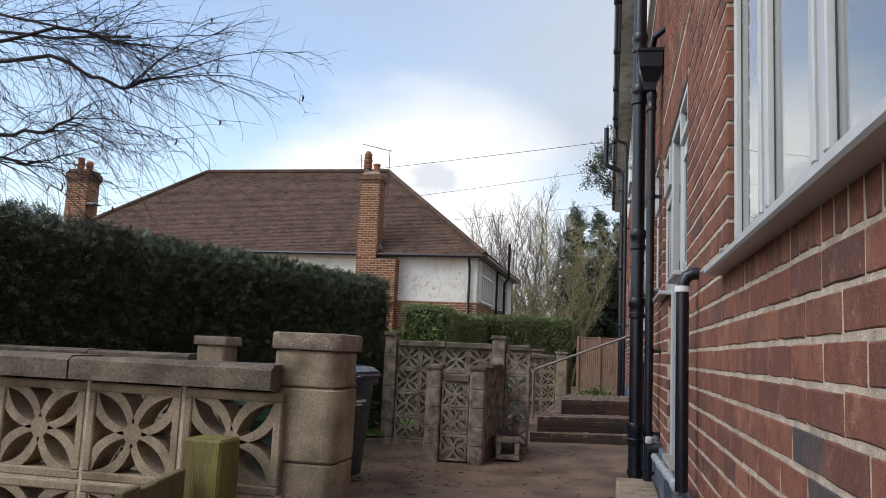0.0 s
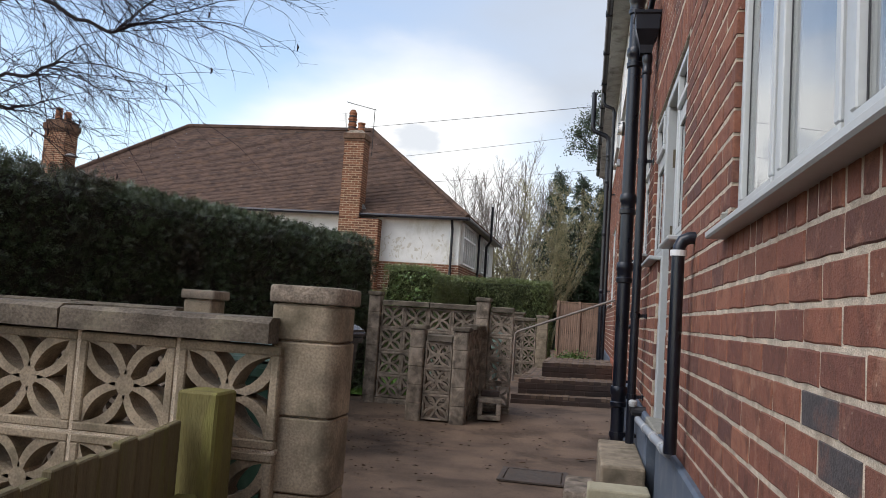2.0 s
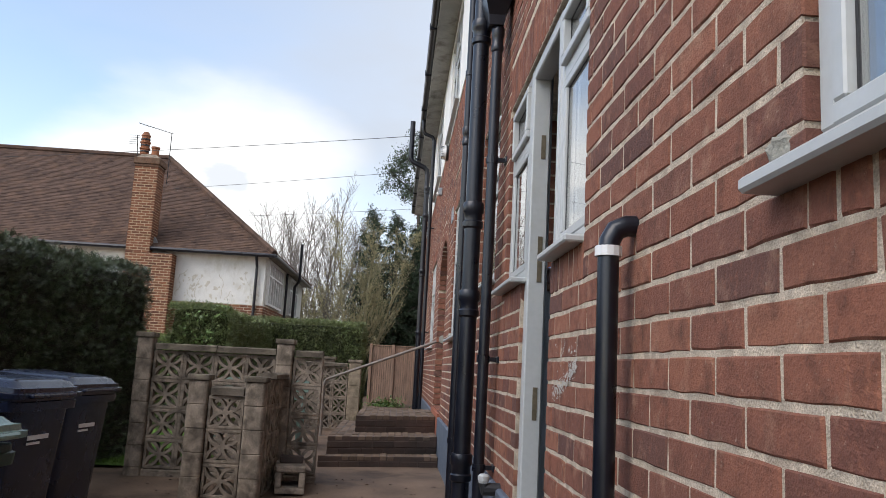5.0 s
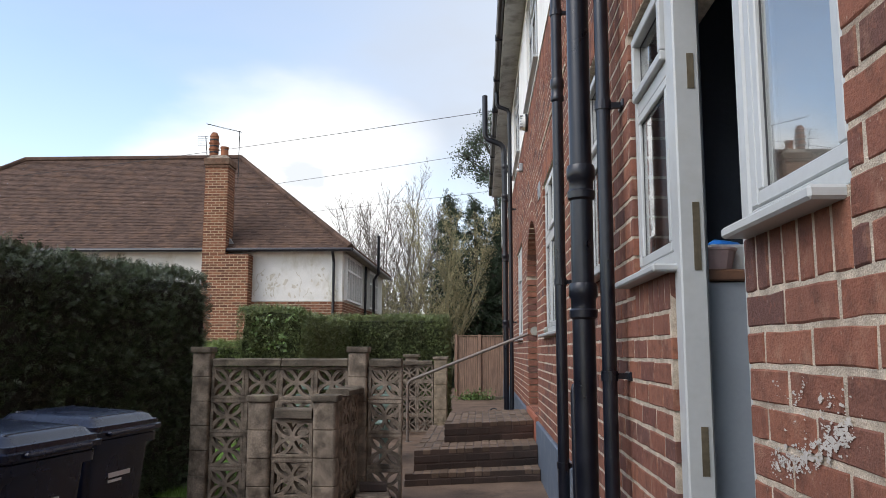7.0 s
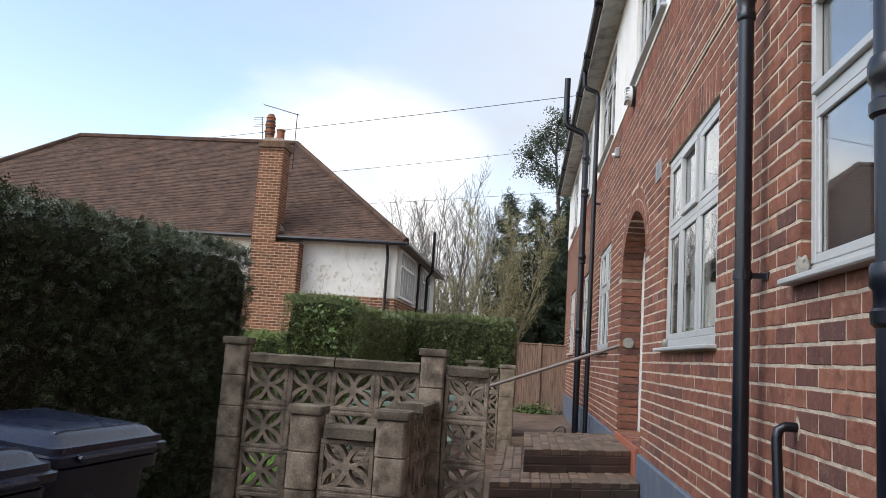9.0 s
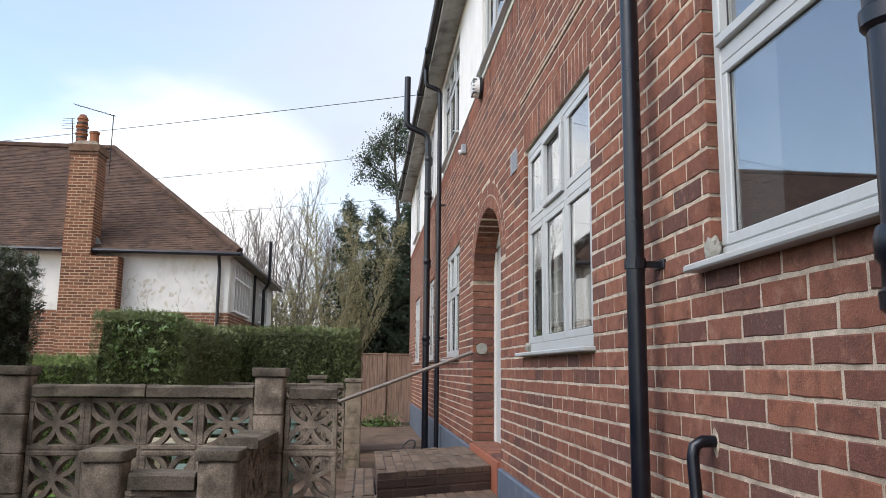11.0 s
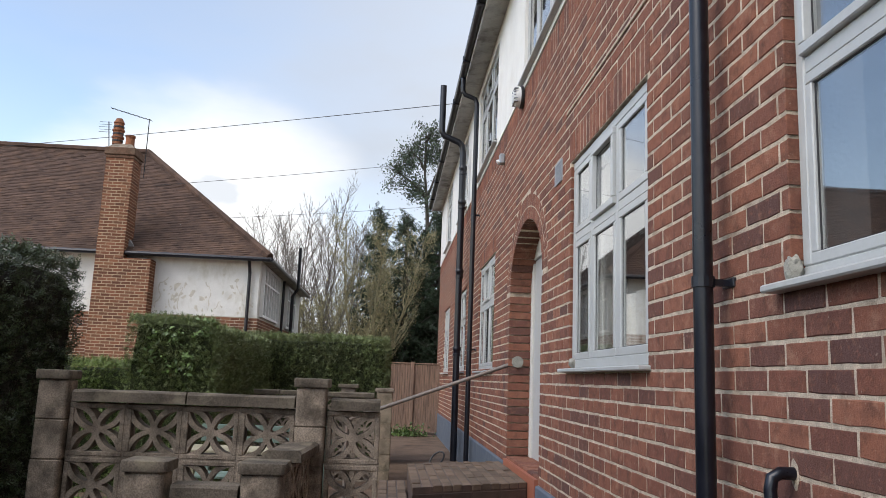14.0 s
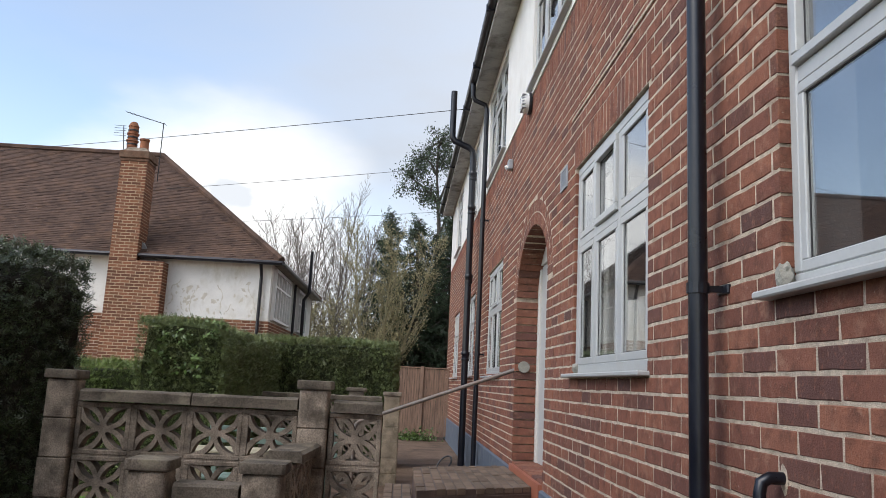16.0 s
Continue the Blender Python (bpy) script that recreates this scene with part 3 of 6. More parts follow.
upper = tagged(obj("wall_upper", upper_wall(), M["render_white"]), "white rendered upper storey wall under the eaves", "wall", kind="structure")
soffit = tagged(obj("soffit", boxes((-0.26, 0.3, WALL_Y0 - 0.3, WALL_Y1 + 0.3, EAVES, EAVES + 0.03)), M["soffit"]), "stained white boarded soffit", "soffit", kind="structure")
fascia = tagged(obj("fascia", boxes((-0.285, -0.262, WALL_Y0 - 0.3, WALL_Y1 + 0.3, EAVES - 0.03, EAVES + 0.16)), M["soffit"]), "stained white fascia board", "fascia", kind="structure")


def house_roof():
    bm = bmesh.new()
    y0, y1 = WALL_Y0 - 0.3, WALL_Y1 + 0.3
    pts = [(-0.33, y0, 6.16), (-0.33, y1, 6.16), (4.5, y1 - 4, 9.8), (4.5, y0 + 4, 9.8), (9.4, y0, 6.16), (9.4, y1, 6.16)]
    v = [bm.verts.new(p) for p in pts]
    for f in ((0, 1, 2, 3), (4, 3, 2, 5), (0, 3, 4), (1, 5, 2), (0, 4, 5, 1)):
        bm.faces.new([v[i] for i in f])
    return bm


roof = tagged(obj("roof", house_roof(), M["roof"]), "brown tiled roof of the brick house", "roof", kind="structure")
shell = tagged(obj("wall_back", boxes((0.27, 9.0, WALL_Y1 - 0.25, WALL_Y1 - 0.002, -0.3, 6.0), (0.27, 9.0, WALL_Y0, WALL_Y0 + 0.25, -0.3, 6.0), (8.75, 9.0, WALL_Y0 + 0.25, WALL_Y1 - 0.25, -0.3, 6.0)), M["brick"]),
               "plain brick end and back walls of the house", "wall", kind="structure")
# floor and ceiling coloured dark so the rooms look dim through the glass
tagged(obj("floor_inside", boxes((0.28, 8.7, WALL_Y0 + 0.3, WALL_Y1 - 0.3, 0.5, 0.6)), M["interior_dark"]), "interior floor coloured dark for a dim room", "floor", kind="structure")
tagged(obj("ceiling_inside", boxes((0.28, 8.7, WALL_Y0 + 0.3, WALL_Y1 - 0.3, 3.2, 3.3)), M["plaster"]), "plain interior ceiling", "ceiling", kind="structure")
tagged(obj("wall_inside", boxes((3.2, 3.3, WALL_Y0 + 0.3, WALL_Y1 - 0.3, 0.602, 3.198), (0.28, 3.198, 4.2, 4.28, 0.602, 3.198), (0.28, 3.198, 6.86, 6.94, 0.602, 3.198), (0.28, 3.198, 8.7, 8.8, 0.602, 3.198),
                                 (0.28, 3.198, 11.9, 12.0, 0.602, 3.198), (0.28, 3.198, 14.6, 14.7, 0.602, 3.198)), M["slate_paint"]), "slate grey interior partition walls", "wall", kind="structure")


def gutter_run():
    bm = bmesh.new()
    n = 8
    y0, y1 = WALL_Y0 - 0.3, WALL_Y1 + 0.3
    ring = lambda y, r: [bm.verts.new((-0.325 + r * math.cos(a), y, EAVES + 0.10 + r * math.sin(a))) for a in (math.pi + math.pi * k / n for k in range(n + 1))]
    a, b, c, d = ring(y0, 0.062), ring(y1, 0.062), ring(y0, 0.055), ring(y1, 0.055)
    for k in range(n):
        bm.faces.new((a[k], a[k + 1], b[k + 1], b[k]))
        bm.faces.new((c[k], d[k], d[k + 1], c[k + 1]))
    for s, t, u, v in ((a[0], b[0], d[0], c[0]), (a[-1], c[-1], d[-1], b[-1])):
        bm.faces.new((s, t, u, v))
    return bm


gutter = thing("gutter", "black half-round gutter along the eaves", "gutter", kind="structure")
part("trough", gutter_run(), M["black_pipe"], gutter)
for y in [WALL_Y0 + 1.0 + 1.8 * i for i in range(18)]:
    part("bracket", boxes((-0.395, -0.27, y - 0.03, y + 0.03, EAVES + 0.02, EAVES + 0.12), bevel=0.01), M["black_pipe"], gutter)


# ---------------------------------------------------------------- windows
def window(name, label, y0, y1, z0, z1, cols, transom, tops, x=0.02, sill=True, sill_ext=0.09, frame=0.06, sash_w=0.045, reveal=True):
    """uPVC window in the wall: cols = fractions of the mullions, transom = height of the rail or None, tops = which top lights open."""
    w = thing(name, label, "window", (0, (y0 + y1) / 2, z0), kind="structure")
    oy, oz = (y0 + y1) / 2, z0
    y0, y1, z1 = y0 - oy, y1 - oy, z1 - z0
    z0 = 0.0
    bm = boxes((x, x + 0.07, y0, y1, z0, z0 + frame), (x, x + 0.07, y0, y1, z1 - frame, z1), (x, x + 0.07, y0, y0 + frame, z0 + frame, z1 - frame),
               (x, x + 0.07, y1 - frame, y1, z0 + frame, z1 - frame), bevel=0.006)
    ys = [y0 + frame] + [y0 + (y1 - y0) * c for c in cols] + [y1 - frame]
    for m in ys[1:-1]:
        box(bm, x + 0.002, x + 0.068, m - 0.03, m + 0.03, z0 + frame, z1 - frame, bevel=0.005)
    tr = transom - oz if transom else None
    if tr:
        box(bm, x + 0.003, x + 0.067, y0 + frame, y1 - frame, tr - 0.03, tr + 0.03, bevel=0.005)
    part("window_frame", bm, M["upvc"], w)
    rows = [(z0 + frame, tr - 0.03), (tr + 0.03, z1 - frame)] if tr else [(z0 + frame, z1 - frame)]
    for i, (a, b) in enumerate(zip(ys, ys[1:])):
        a2, b2 = a + (0.03 if i else 0), b - (0.03 if i < len(ys) - 2 else 0)
        for j, (c, d) in enumerate(rows):
            opens = (i in tops) if j == 1 else (i in tops and False) or (not tr)
            s = sash_w
            proud = (0.018 if tr else 0.006) if opens else 0.0
            sash = boxes((x - proud, x + 0.05, a2, b2, c, c + s), (x - proud, x + 0.05, a2, b2, d - s, d), (x - proud, x + 0.05, a2, a2 + s, c + s, d - s),
                         (x - proud, x + 0.05, b2 - s, b2, c + s, d - s), bevel=0.004)
            so = part("sash", sash, M["upvc"], w)
            part("gasket", boxes((x + 0.012, x + 0.022, a2 + s, b2 - s, c + s, c + s + 0.005), (x + 0.012, x + 0.022, a2 + s, b2 - s, d - s - 0.005, d - s),
                                 (x + 0.012, x + 0.022, a2 + s, a2 + s + 0.006, c + s, d - s), (x + 0.012, x + 0.022, b2 - s - 0.006, b2 - s, c + s, d - s)), M["gasket"], so)
            pane = part("pane", boxes((x + 0.014, x + 0.036, a2 + s - 0.004, b2 - s + 0.004, c + s - 0.004, d - s + 0.004)), M["glass"], w)
            pane.visible_shadow = False
    if reveal:
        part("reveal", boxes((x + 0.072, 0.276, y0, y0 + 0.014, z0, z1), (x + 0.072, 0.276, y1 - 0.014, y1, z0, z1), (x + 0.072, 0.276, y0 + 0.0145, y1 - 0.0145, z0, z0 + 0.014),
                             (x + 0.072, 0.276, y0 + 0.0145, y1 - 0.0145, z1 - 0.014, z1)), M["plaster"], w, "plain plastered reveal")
    if sill:
        part("window_sill", boxes((-0.065, x + 0.02, y0 - sill_ext * 0.4, y1 + sill_ext, z0 - 0.029, z0 - 0.003), bevel=0.006), M["upvc"], w, "white plastic sill board")
    return w


window("window_1", "white plastic three-light window with a projecting sill", *OPEN["w1"], (0.43, 0.725), None, (), frame=0.045, sash_w=0.034)
window("window_2", "white plastic window with a large lower pane reflecting the sky", *OPEN["w2"], (), 2.50, (0,), x=0.036, frame=0.05, sash_w=0.038)
window("window_3", "tall white plastic window with six lights", *OPEN["w3"], (0.36, 0.70), 2.48, (1,))
window("window_4", "white plastic window beyond the arched porch", *OPEN["w4"], (0.36, 0.70), 2.48, (1,))
window("window_5", "narrow white plastic window", *OPEN["w5"], (0.5,), 2.48, (0,))
window("window_6", "white plastic window near the end of the house", *OPEN["w6"], (0.36, 0.70), 2.48, (1,))
window("window_7", "white plastic side light beside the back door", *OPEN["side_near"], (), 2.42, (0,), sill_ext=-0.035, frame=0.046, sash_w=0.036, reveal=False)
window("window_8", "white plastic side light with a top opener beside the back door", *OPEN["side_far"], (), 2.38, (0,), sill_ext=0.10, frame=0.046, sash_w=0.036, reveal=False)
for i, (a, b) in enumerate(UP_WIN):
    window("window_%d" % (9 + i), "white plastic bedroom window under the eaves", a, b, 4.51, 5.86, (0.36, 0.70), 5.45, (1,), x=0.02, sill_ext=0.08, frame=0.05)


# ---------------------------------------------------------------- pipes on the house
def rough_lump(r, seed):
    """A flat rough dab of mortar round a pipe's hole."""
    bm = bmesh.new()
    bmesh.ops.create_icosphere(bm, subdivisions=3, radius=r)
    for v in bm.verts:
        k = 1 + 0.55 * noise.noise(v.co * 30 + Vector((seed, 0, 0)))
        v.co = Vector((v.co.x * 0.18, v.co.y * k * 0.7, v.co.z * k))
    return bm


def pipe_thing(name, label, points, r, clips=(), collars=(), mat="black_pipe", wall_x=0.0, cat="drainpipe"):
    o = thing(name, label, cat, points[-1])
    base = Vector(points[-1])
    part("pipe", tube([Vector(p) - base for p in points], r, 14), M[mat], o, smooth=True)
    for z in clips:
        p = Vector(points[-1])
        bm = tube([(p.x - base.x, p.y - base.y, z - 0.02 - base.z), (p.x - base.x, p.y - base.y, z + 0.02 - base.z)], r * 1.18, 14)
        box(bm, p.x - base.x, wall_x - base.x + 0.01, p.y - base.y - 0.012, p.y - base.y + 0.012, z - base.z - 0.012, z - base.z + 0.012)
        box(bm, wall_x - base.x - 0.012, wall_x - base.x + 0.006, p.y - base.y - 0.05, p.y - base.y + 0.05, z - base.z - 0.018, z - base.z + 0.018, bevel=0.004)
        part("bracket", bm, M[mat], o)
    for z in collars:
        p = Vector(points[-1])
        prof = [(r, -0.06), (r * 1.22, -0.05), (r * 1.25, -0.02), (r * 1.1, -0.012), (r * 1.1, 0.03), (r * 1.28, 0.042), (r * 1.28, 0.085), (r * 1.18, 0.10), (r, 0.10)]
        part("collar", lathe(prof, 18, (p.x - base.x, p.y - base.y, z - base.z)), M[mat], o, smooth=True)
    return o


SOIL_X, SOIL_Y = -0.172, 6.985
pipe_thing("soil_pipe", "thick black cast iron soil pipe with ringed collars", [(SOIL_X, SOIL_Y, 5.95), (SOIL_X, SOIL_Y, 0.02)], 0.050, clips=(0.4,), collars=(1.60, 2.13, 3.29, 3.72, 0.66))
pipe_thing("waste_stack", "slim black waste pipe clipped to the wall", [(-0.085, 6.86, 3.34), (-0.085, 6.86, 0.02)], 0.031, clips=(2.47, 1.30, 0.70), collars=(3.20,))
pipe_thing("downpipe", "black round rainwater downpipe", [(-0.325, 8.63, 6.06), (-0.31, 8.63, 5.92), (-0.13, 8.63, 5.68), (-0.105, 8.63, 5.58), (-0.105, 8.63, 0.02)], 0.036, clips=(3.69, 1.85, 0.685), collars=(3.12,))
hop = thing("hopper_head", "black cast rainwater hopper on the waste pipe", "hopper", (-0.10, 6.86, 3.30))
bm = bmesh.new()
lv = [(0.0, 0.05, 0.045), (0.06, 0.055, 0.05), (0.16, 0.13, 0.085), (0.27, 0.135, 0.09), (0.28, 0.15, 0.10), (0.30, 0.15, 0.10)]
rings = [[bm.verts.new((sx * d, sy * w, z)) for sx, sy in ((-1, -1), (1, -1), (1, 1), (-1, 1))] for z, w, d in lv]
for a, b in zip(rings, rings[1:]):
    for k in range(4):
        bm.faces.new((a[k], a[(k + 1) % 4], b[(k + 1) % 4], b[k]))
bm.faces.new(rings[0][::-1])
part("bowl", bm, M["black_pipe"], hop)
part("inlet", tube([(0.12, -0.25, 0.42), (0.03, -0.10, 0.40), (0.0, 0.0, 0.24)], 0.024, 10), M["black_pipe"], hop, smooth=True)
# waste pipe by the first window, its clip and the grey pipe along the plinth
wp = pipe_thing("waste_pipe", "black plastic waste pipe with an elbow into the wall", [(0.02, 4.28, 1.612), (-0.025, 4.28, 1.610), (-0.052, 4.28, 1.597), (-0.066, 4.28, 1.570), (-0.069, 4.28, 1.535), (-0.069, 4.28, 0.70)], 0.027)
part("clip", tube([(0, 0, 0.83), (0, 0, 0.855)], 0.034, 14), M["white_plastic"], wp, "white plastic pipe clip")
wp2 = pipe_thing("waste_pipe", "black plastic waste pipe with an elbow into the wall", [(0.02, 8.20, 1.215), (-0.05, 8.20, 1.215), (-0.075, 8.20, 1.20), (-0.082, 8.20, 1.165), (-0.09, 8.06, 0.30), (-0.09, 8.05, 0.02)], 0.020)
part("mortar_patch", rough_lump(0.05, 5), M["mortar"], wp2, "rough mortar patch").matrix_basis = pose(0.092, 0.15, 1.20)
gp = pipe_thing("grey_waste_pipe", "grey plastic waste pipe along the plinth with pale sockets", [(-0.07, 6.30, 0.60), (-0.07, 4.42, 0.69), (-0.07, 4.36, 0.69), (-0.075, 4.30, 0.72)], 0.022, mat="grey_pipe")
for yy, zz in ((4.55, 0.683), (5.05, 0.66), (5.6, 0.633)):
    part("socket", tube([(0.005, yy - 4.30 - 0.03, zz - 0.72), (0.005, yy - 4.30 + 0.03, zz - 0.72)], 0.026, 12), M["upvc"], gp)
tap = thing("gully_cap", "black and white plastic rodding cap on the wall", "pipe cap", (-0.09, 6.55, 0.66))
part("cap", lathe([(0.025, 0), (0.03, 0.015), (0.03, 0.035), (0.02, 0.045)], 14), M["upvc"], tap)
part("body", tube([(0.12, 0, -0.03), (0.0, 0, -0.03), (0, 0, 0.0)], 0.034, 12), M["gasket"], tap)
# far pipes
pipe_thing("soil_pipe", "black soil vent pipe bending out past the gutter",
           [(-0.53, 18.9, 6.54), (-0.53, 18.9, 5.80), (-0.525, 18.9, 5.70), (-0.48, 18.9, 5.63), (-0.23, 18.9, 5.53), (-0.17, 18.9, 5.47), (-0.15, 18.9, 5.34), (-0.14, 18.9, 0.15)], 0.055, collars=(1.9, 3.2, 4.4, 5.0))
pipe_thing("downpipe", "black rainwater downpipe with a swan neck under the eaves", [(-0.325, 17.25, 6.06), (-0.32, 17.25, 5.84), (-0.29, 17.25, 5.78), (-0.13, 17.25, 5.72), (-0.10, 17.25, 5.64), (-0.10, 17.25, 0.15)], 0.036, clips=(1.9, 3.9))
fl = thing("bulkhead_light", "round white bulkhead light on a dark base under the render", "wall light", (-0.012, 13.45, 4.35))
part("base", tube([(0, 0, 0), (-0.03, 0, 0)], 0.115, 18), M["gasket"], fl)
part("diffuser", tube([(-0.03, 0, 0), (-0.075, 0, 0), (-0.10, 0, 0)], 0.1, 18, True, [0.105, 0.095, 0.06]), M["white_plastic"], fl, "ribbed white glass", smooth=True)
for k in range(-2, 3):
    part("rib", boxes((-0.10, -0.06, -0.09, 0.09, k * 0.035 - 0.004, k * 0.035 + 0.004)), M["grey_pipe"], fl)
sn = thing("light_sensor", "small grey sensor box on the brickwork", "sensor", (-0.004, 14.75, 4.06))
part("box", boxes((-0.06, 0, -0.05, 0.05, -0.06, 0.06), bevel=0.01), M["grey_pipe"], sn)
part("lens", tube([(-0.06, 0, -0.03), (-0.085, 0, -0.045)], 0.03, 12), M["white_plastic"], sn)
for yy, zz in ((11.66, 3.075),):
    vt = thing("air_brick", "grey louvred air vent set in the brickwork", "vent", (-0.006, yy, zz))
    part("frame", boxes((-0.008, 0.01, -0.12, 0.12, -0.085, -0.07), (-0.008, 0.01, -0.12, 0.12, 0.07, 0.085), (-0.008, 0.01, -0.12, -0.105, -0.07, 0.07), (-0.008, 0.01, 0.105, 0.12, -0.07, 0.07)), M["grey_pipe"], vt)
    for k in range(6):
        part("slat", boxes((-0.006, 0.006, -0.105, 0.105, -0.062 + k * 0.022, -0.05 + k * 0.022)), M["grey_pipe"], vt)


# ---------------------------------------------------------------- back door, standing open
dr = thing("door_2", "white plastic back door frame with brass strike plates, door standing open", "door", (0, 5.74, 0.62), kind="structure")
part("door_frame", boxes((0.015, 0.10, 0.285, 0.37, 0, 2.10), (0.015, 0.10, -0.37, -0.31, 0, 2.10), (0.015, 0.10, -0.31, 0.285, 2.04, 2.10), bevel=0.006), M["upvc"], dr)
part("door_sill", boxes((-0.035, 0.12, -0.36, 0.36, -0.03, 0.03), bevel=0.008), M["cement"], dr, "pale weathered threshold board")
for z0, z1 in ((0.40, 0.55), (1.04, 1.26), (1.64, 1.76)):
    part("strike_plate", boxes((0.058, 0.080, 0.282, 0.287, z0, z1)), M["brass"], dr)
part("lining", boxes((0.101, 0.118, 0.335, 0.369, 0, 2.10), bevel=0.003), M["grey_unit"], dr, "grey painted door lining")
part("door_leaf", boxes((0.12, 0.80, -0.345, -0.30, 0.02, 2.03), bevel=0.006), M["upvc"], dr, "white door leaf opened inwards")
un = thing("kitchen_unit", "grey laminate kitchen unit just inside the back door", "cabinet", (0.112, 6.135, 0.602))
part("body", boxes((0, 0.55, 0, 0.6, 0, 1.03), bevel=0.004), M["grey_unit"], un)
part("worktop", boxes((-0.01, 0.58, -0.02, 0.62, 1.032, 1.07), bevel=0.006), M["worktop"], un, "brown edged worktop")
bk = thing("plastic_basket", "white plastic basket standing on the worktop", "basket", (0.255, 6.30, 1.672))
part("tub", boxes((-0.09, 0.12, -0.06, 0.14, 0.0, 0.10), bevel=0.01), M["white_plastic"], bk)
bg2 = thing("blue_bag", "crumpled blue plastic bag on the worktop", "bag", (0.29, 6.52, 1.672))
bm = bmesh.new()
bmesh.ops.create_icosphere(bm, subdivisions=3, radius=0.11)
for v in bm.verts:
    v.co *= 1 + 0.35 * noise.noise(v.co * 14)
    v.co.z = max(v.co.z * 0.7, -0.07) + 0.07
part("bag", bm, M["blue_bag"], bg2)
px = thing("storage_tub", "small pale pink plastic tub on the worktop", "tub", (0.185, 6.22, 1.672))
part("tub", lathe([(0.045, 0), (0.05, 0.01), (0.065, 0.07), (0.07, 0.072), (0.07, 0.08), (0.06, 0.08)], 16), M["pink_plastic"], px)

# stone steps to the back door
st = thing("stone_step", "rough stone block step under the back door", "step", (-0.17, 6.40, 0.0))
part("block", boxes((-0.14, 0.135, -0.55, 0.55, 0.0, 0.36), bevel=0.02, seg=2), M["concrete"], st)
st = thing("pale_slab", "pale upright stone slab by the wall", "slab", (-0.22, 5.15, 0.0))
part("block", boxes((-0.17, 0.15, -0.10, 0.10, 0.0, 0.37), bevel=0.012, seg=2), M["pale_stone"], st)
st = thing("stone_block", "dark weathered stone block beside the step", "block", (-0.42, 5.75, 0.0))
part("block", boxes((-0.10, 0.08, -0.25, 0.25, 0.0, 0.25), bevel=0.02, seg=2), M["concrete_dark"], st)


def paint_splashes():
    """Flaking remains of white paint on the bricks below the side light."""
    r = random.Random(77)
    bm = bmesh.new()
    # the thick remains lie in a slanting band; thin specks are scattered over the bricks above it
    band = ((5.24, 1.175), (5.10, 1.19), (4.97, 1.235), (4.88, 1.272))
    for k in range(2600):
        if k < 1900:
            a, b = r.choice(list(zip(band, band[1:])))
            t = r.random()
            y, z = a[0] + (b[0] - a[0]) * t + r.gauss(0, 0.012), a[1] + (b[1] - a[1]) * t + r.gauss(0, 0.013)
        else:
            y, z = r.gauss(5.05, 0.09), r.gauss(1.30, 0.035)
            if noise.noise((y * 22, z * 30, 3.0)) < 0.15:
                continue
        if noise.noise((y * 45, z * 70, 0.0)) < -0.12 or y > 5.34:
            continue
        s = abs(r.gauss(0.0006, 0.0012)) + 0.0006
        m = r.randint(5, 8)
        vs = []
        for q in range(m):
            a = 2 * math.pi * q / m
            e = s * r.uniform(0.4, 1.2)
            vs.append(bm.verts.new((-0.0050 - 0.0002 * r.random(), y + 2.4 * e * math.cos(a), z + e * math.sin(a))))
        bm.faces.new(vs)
    return bm


tagged(part("old_paint", paint_splashes(), M["old_paint"], wall, "flaking pale paint remains"), kind="stuff")


def curtain(y0, y1, z0, z1, x, label, seed):
    """A gathered curtain hanging behind a window."""
    o = thing("curtain", label, "curtain", (x, (y0 + y1) / 2, z0))
    r = random.Random(seed)
    n = 40
    bm = bmesh.new()
    top, bot = [], []
    for i in range(n + 1):
        t = i / n
        d = 0.025 * math.sin(t * 40 + seed) + 0.012 * math.sin(t * 90)
        y = (t - 0.5) * (y1 - y0)
        top.append(bm.verts.new((d, y, z1 - z0)))
        bot.append(bm.verts.new((d * 1.3, y, 0)))
    for i in range(n):
        bm.faces.new((top[i], bot[i], bot[i + 1], top[i + 1]))
    c = part("drape", bm, M["curtain"], o)
    m = c.modifiers.new("thick", "SOLIDIFY")
    m.thickness = 0.004


curtain(10.75, 11.12, 1.60, 2.95, 0.22, "pale curtain gathered at the window", 1)
curtain(9.52, 10.1, 1.95, 2.95, 0.26, "pale net curtain at the window", 2)
curtain(9.75, 11.1, 1.60, 2.02, 0.24, "short pale cafe curtain across the window", 6)
curtain(15.5, 16.8, 1.62, 2.9, 0.22, "pale curtain behind the window", 3)

tagged(part("repaired_joint", boxes((-0.010, 0.006, 9.0, 11.4, 3.45, 3.472), bevel=0.003), M["mortar"], wall, "thick pale repaired mortar joint"))


def cement_lump(y, z, sy, sz):
    o = thing("cement_patch", "rough grey cement patch at the end of the sill", "cement patch", (0, y, z))
    bm = bmesh.new()
    bmesh.ops.create_icosphere(bm, subdivisions=3, radius=1.0)
    for v in bm.verts:
        k = 1 + 0.35 * noise.noise(v.co * 2.3 + Vector((y, z, 0)))
        v.co = Vector((v.co.x * 0.028 * k + 0.012, v.co.y * sy * k, v.co.z * sz * k))
    part("patch", bm, M["cement"], o, smooth=True)


cement_lump(8.19, 1.845, 0.032, 0.045)
cement_lump(3.53, 1.60, 0.04, 0.03)
cement_lump(11.20, 1.60, 0.035, 0.035)


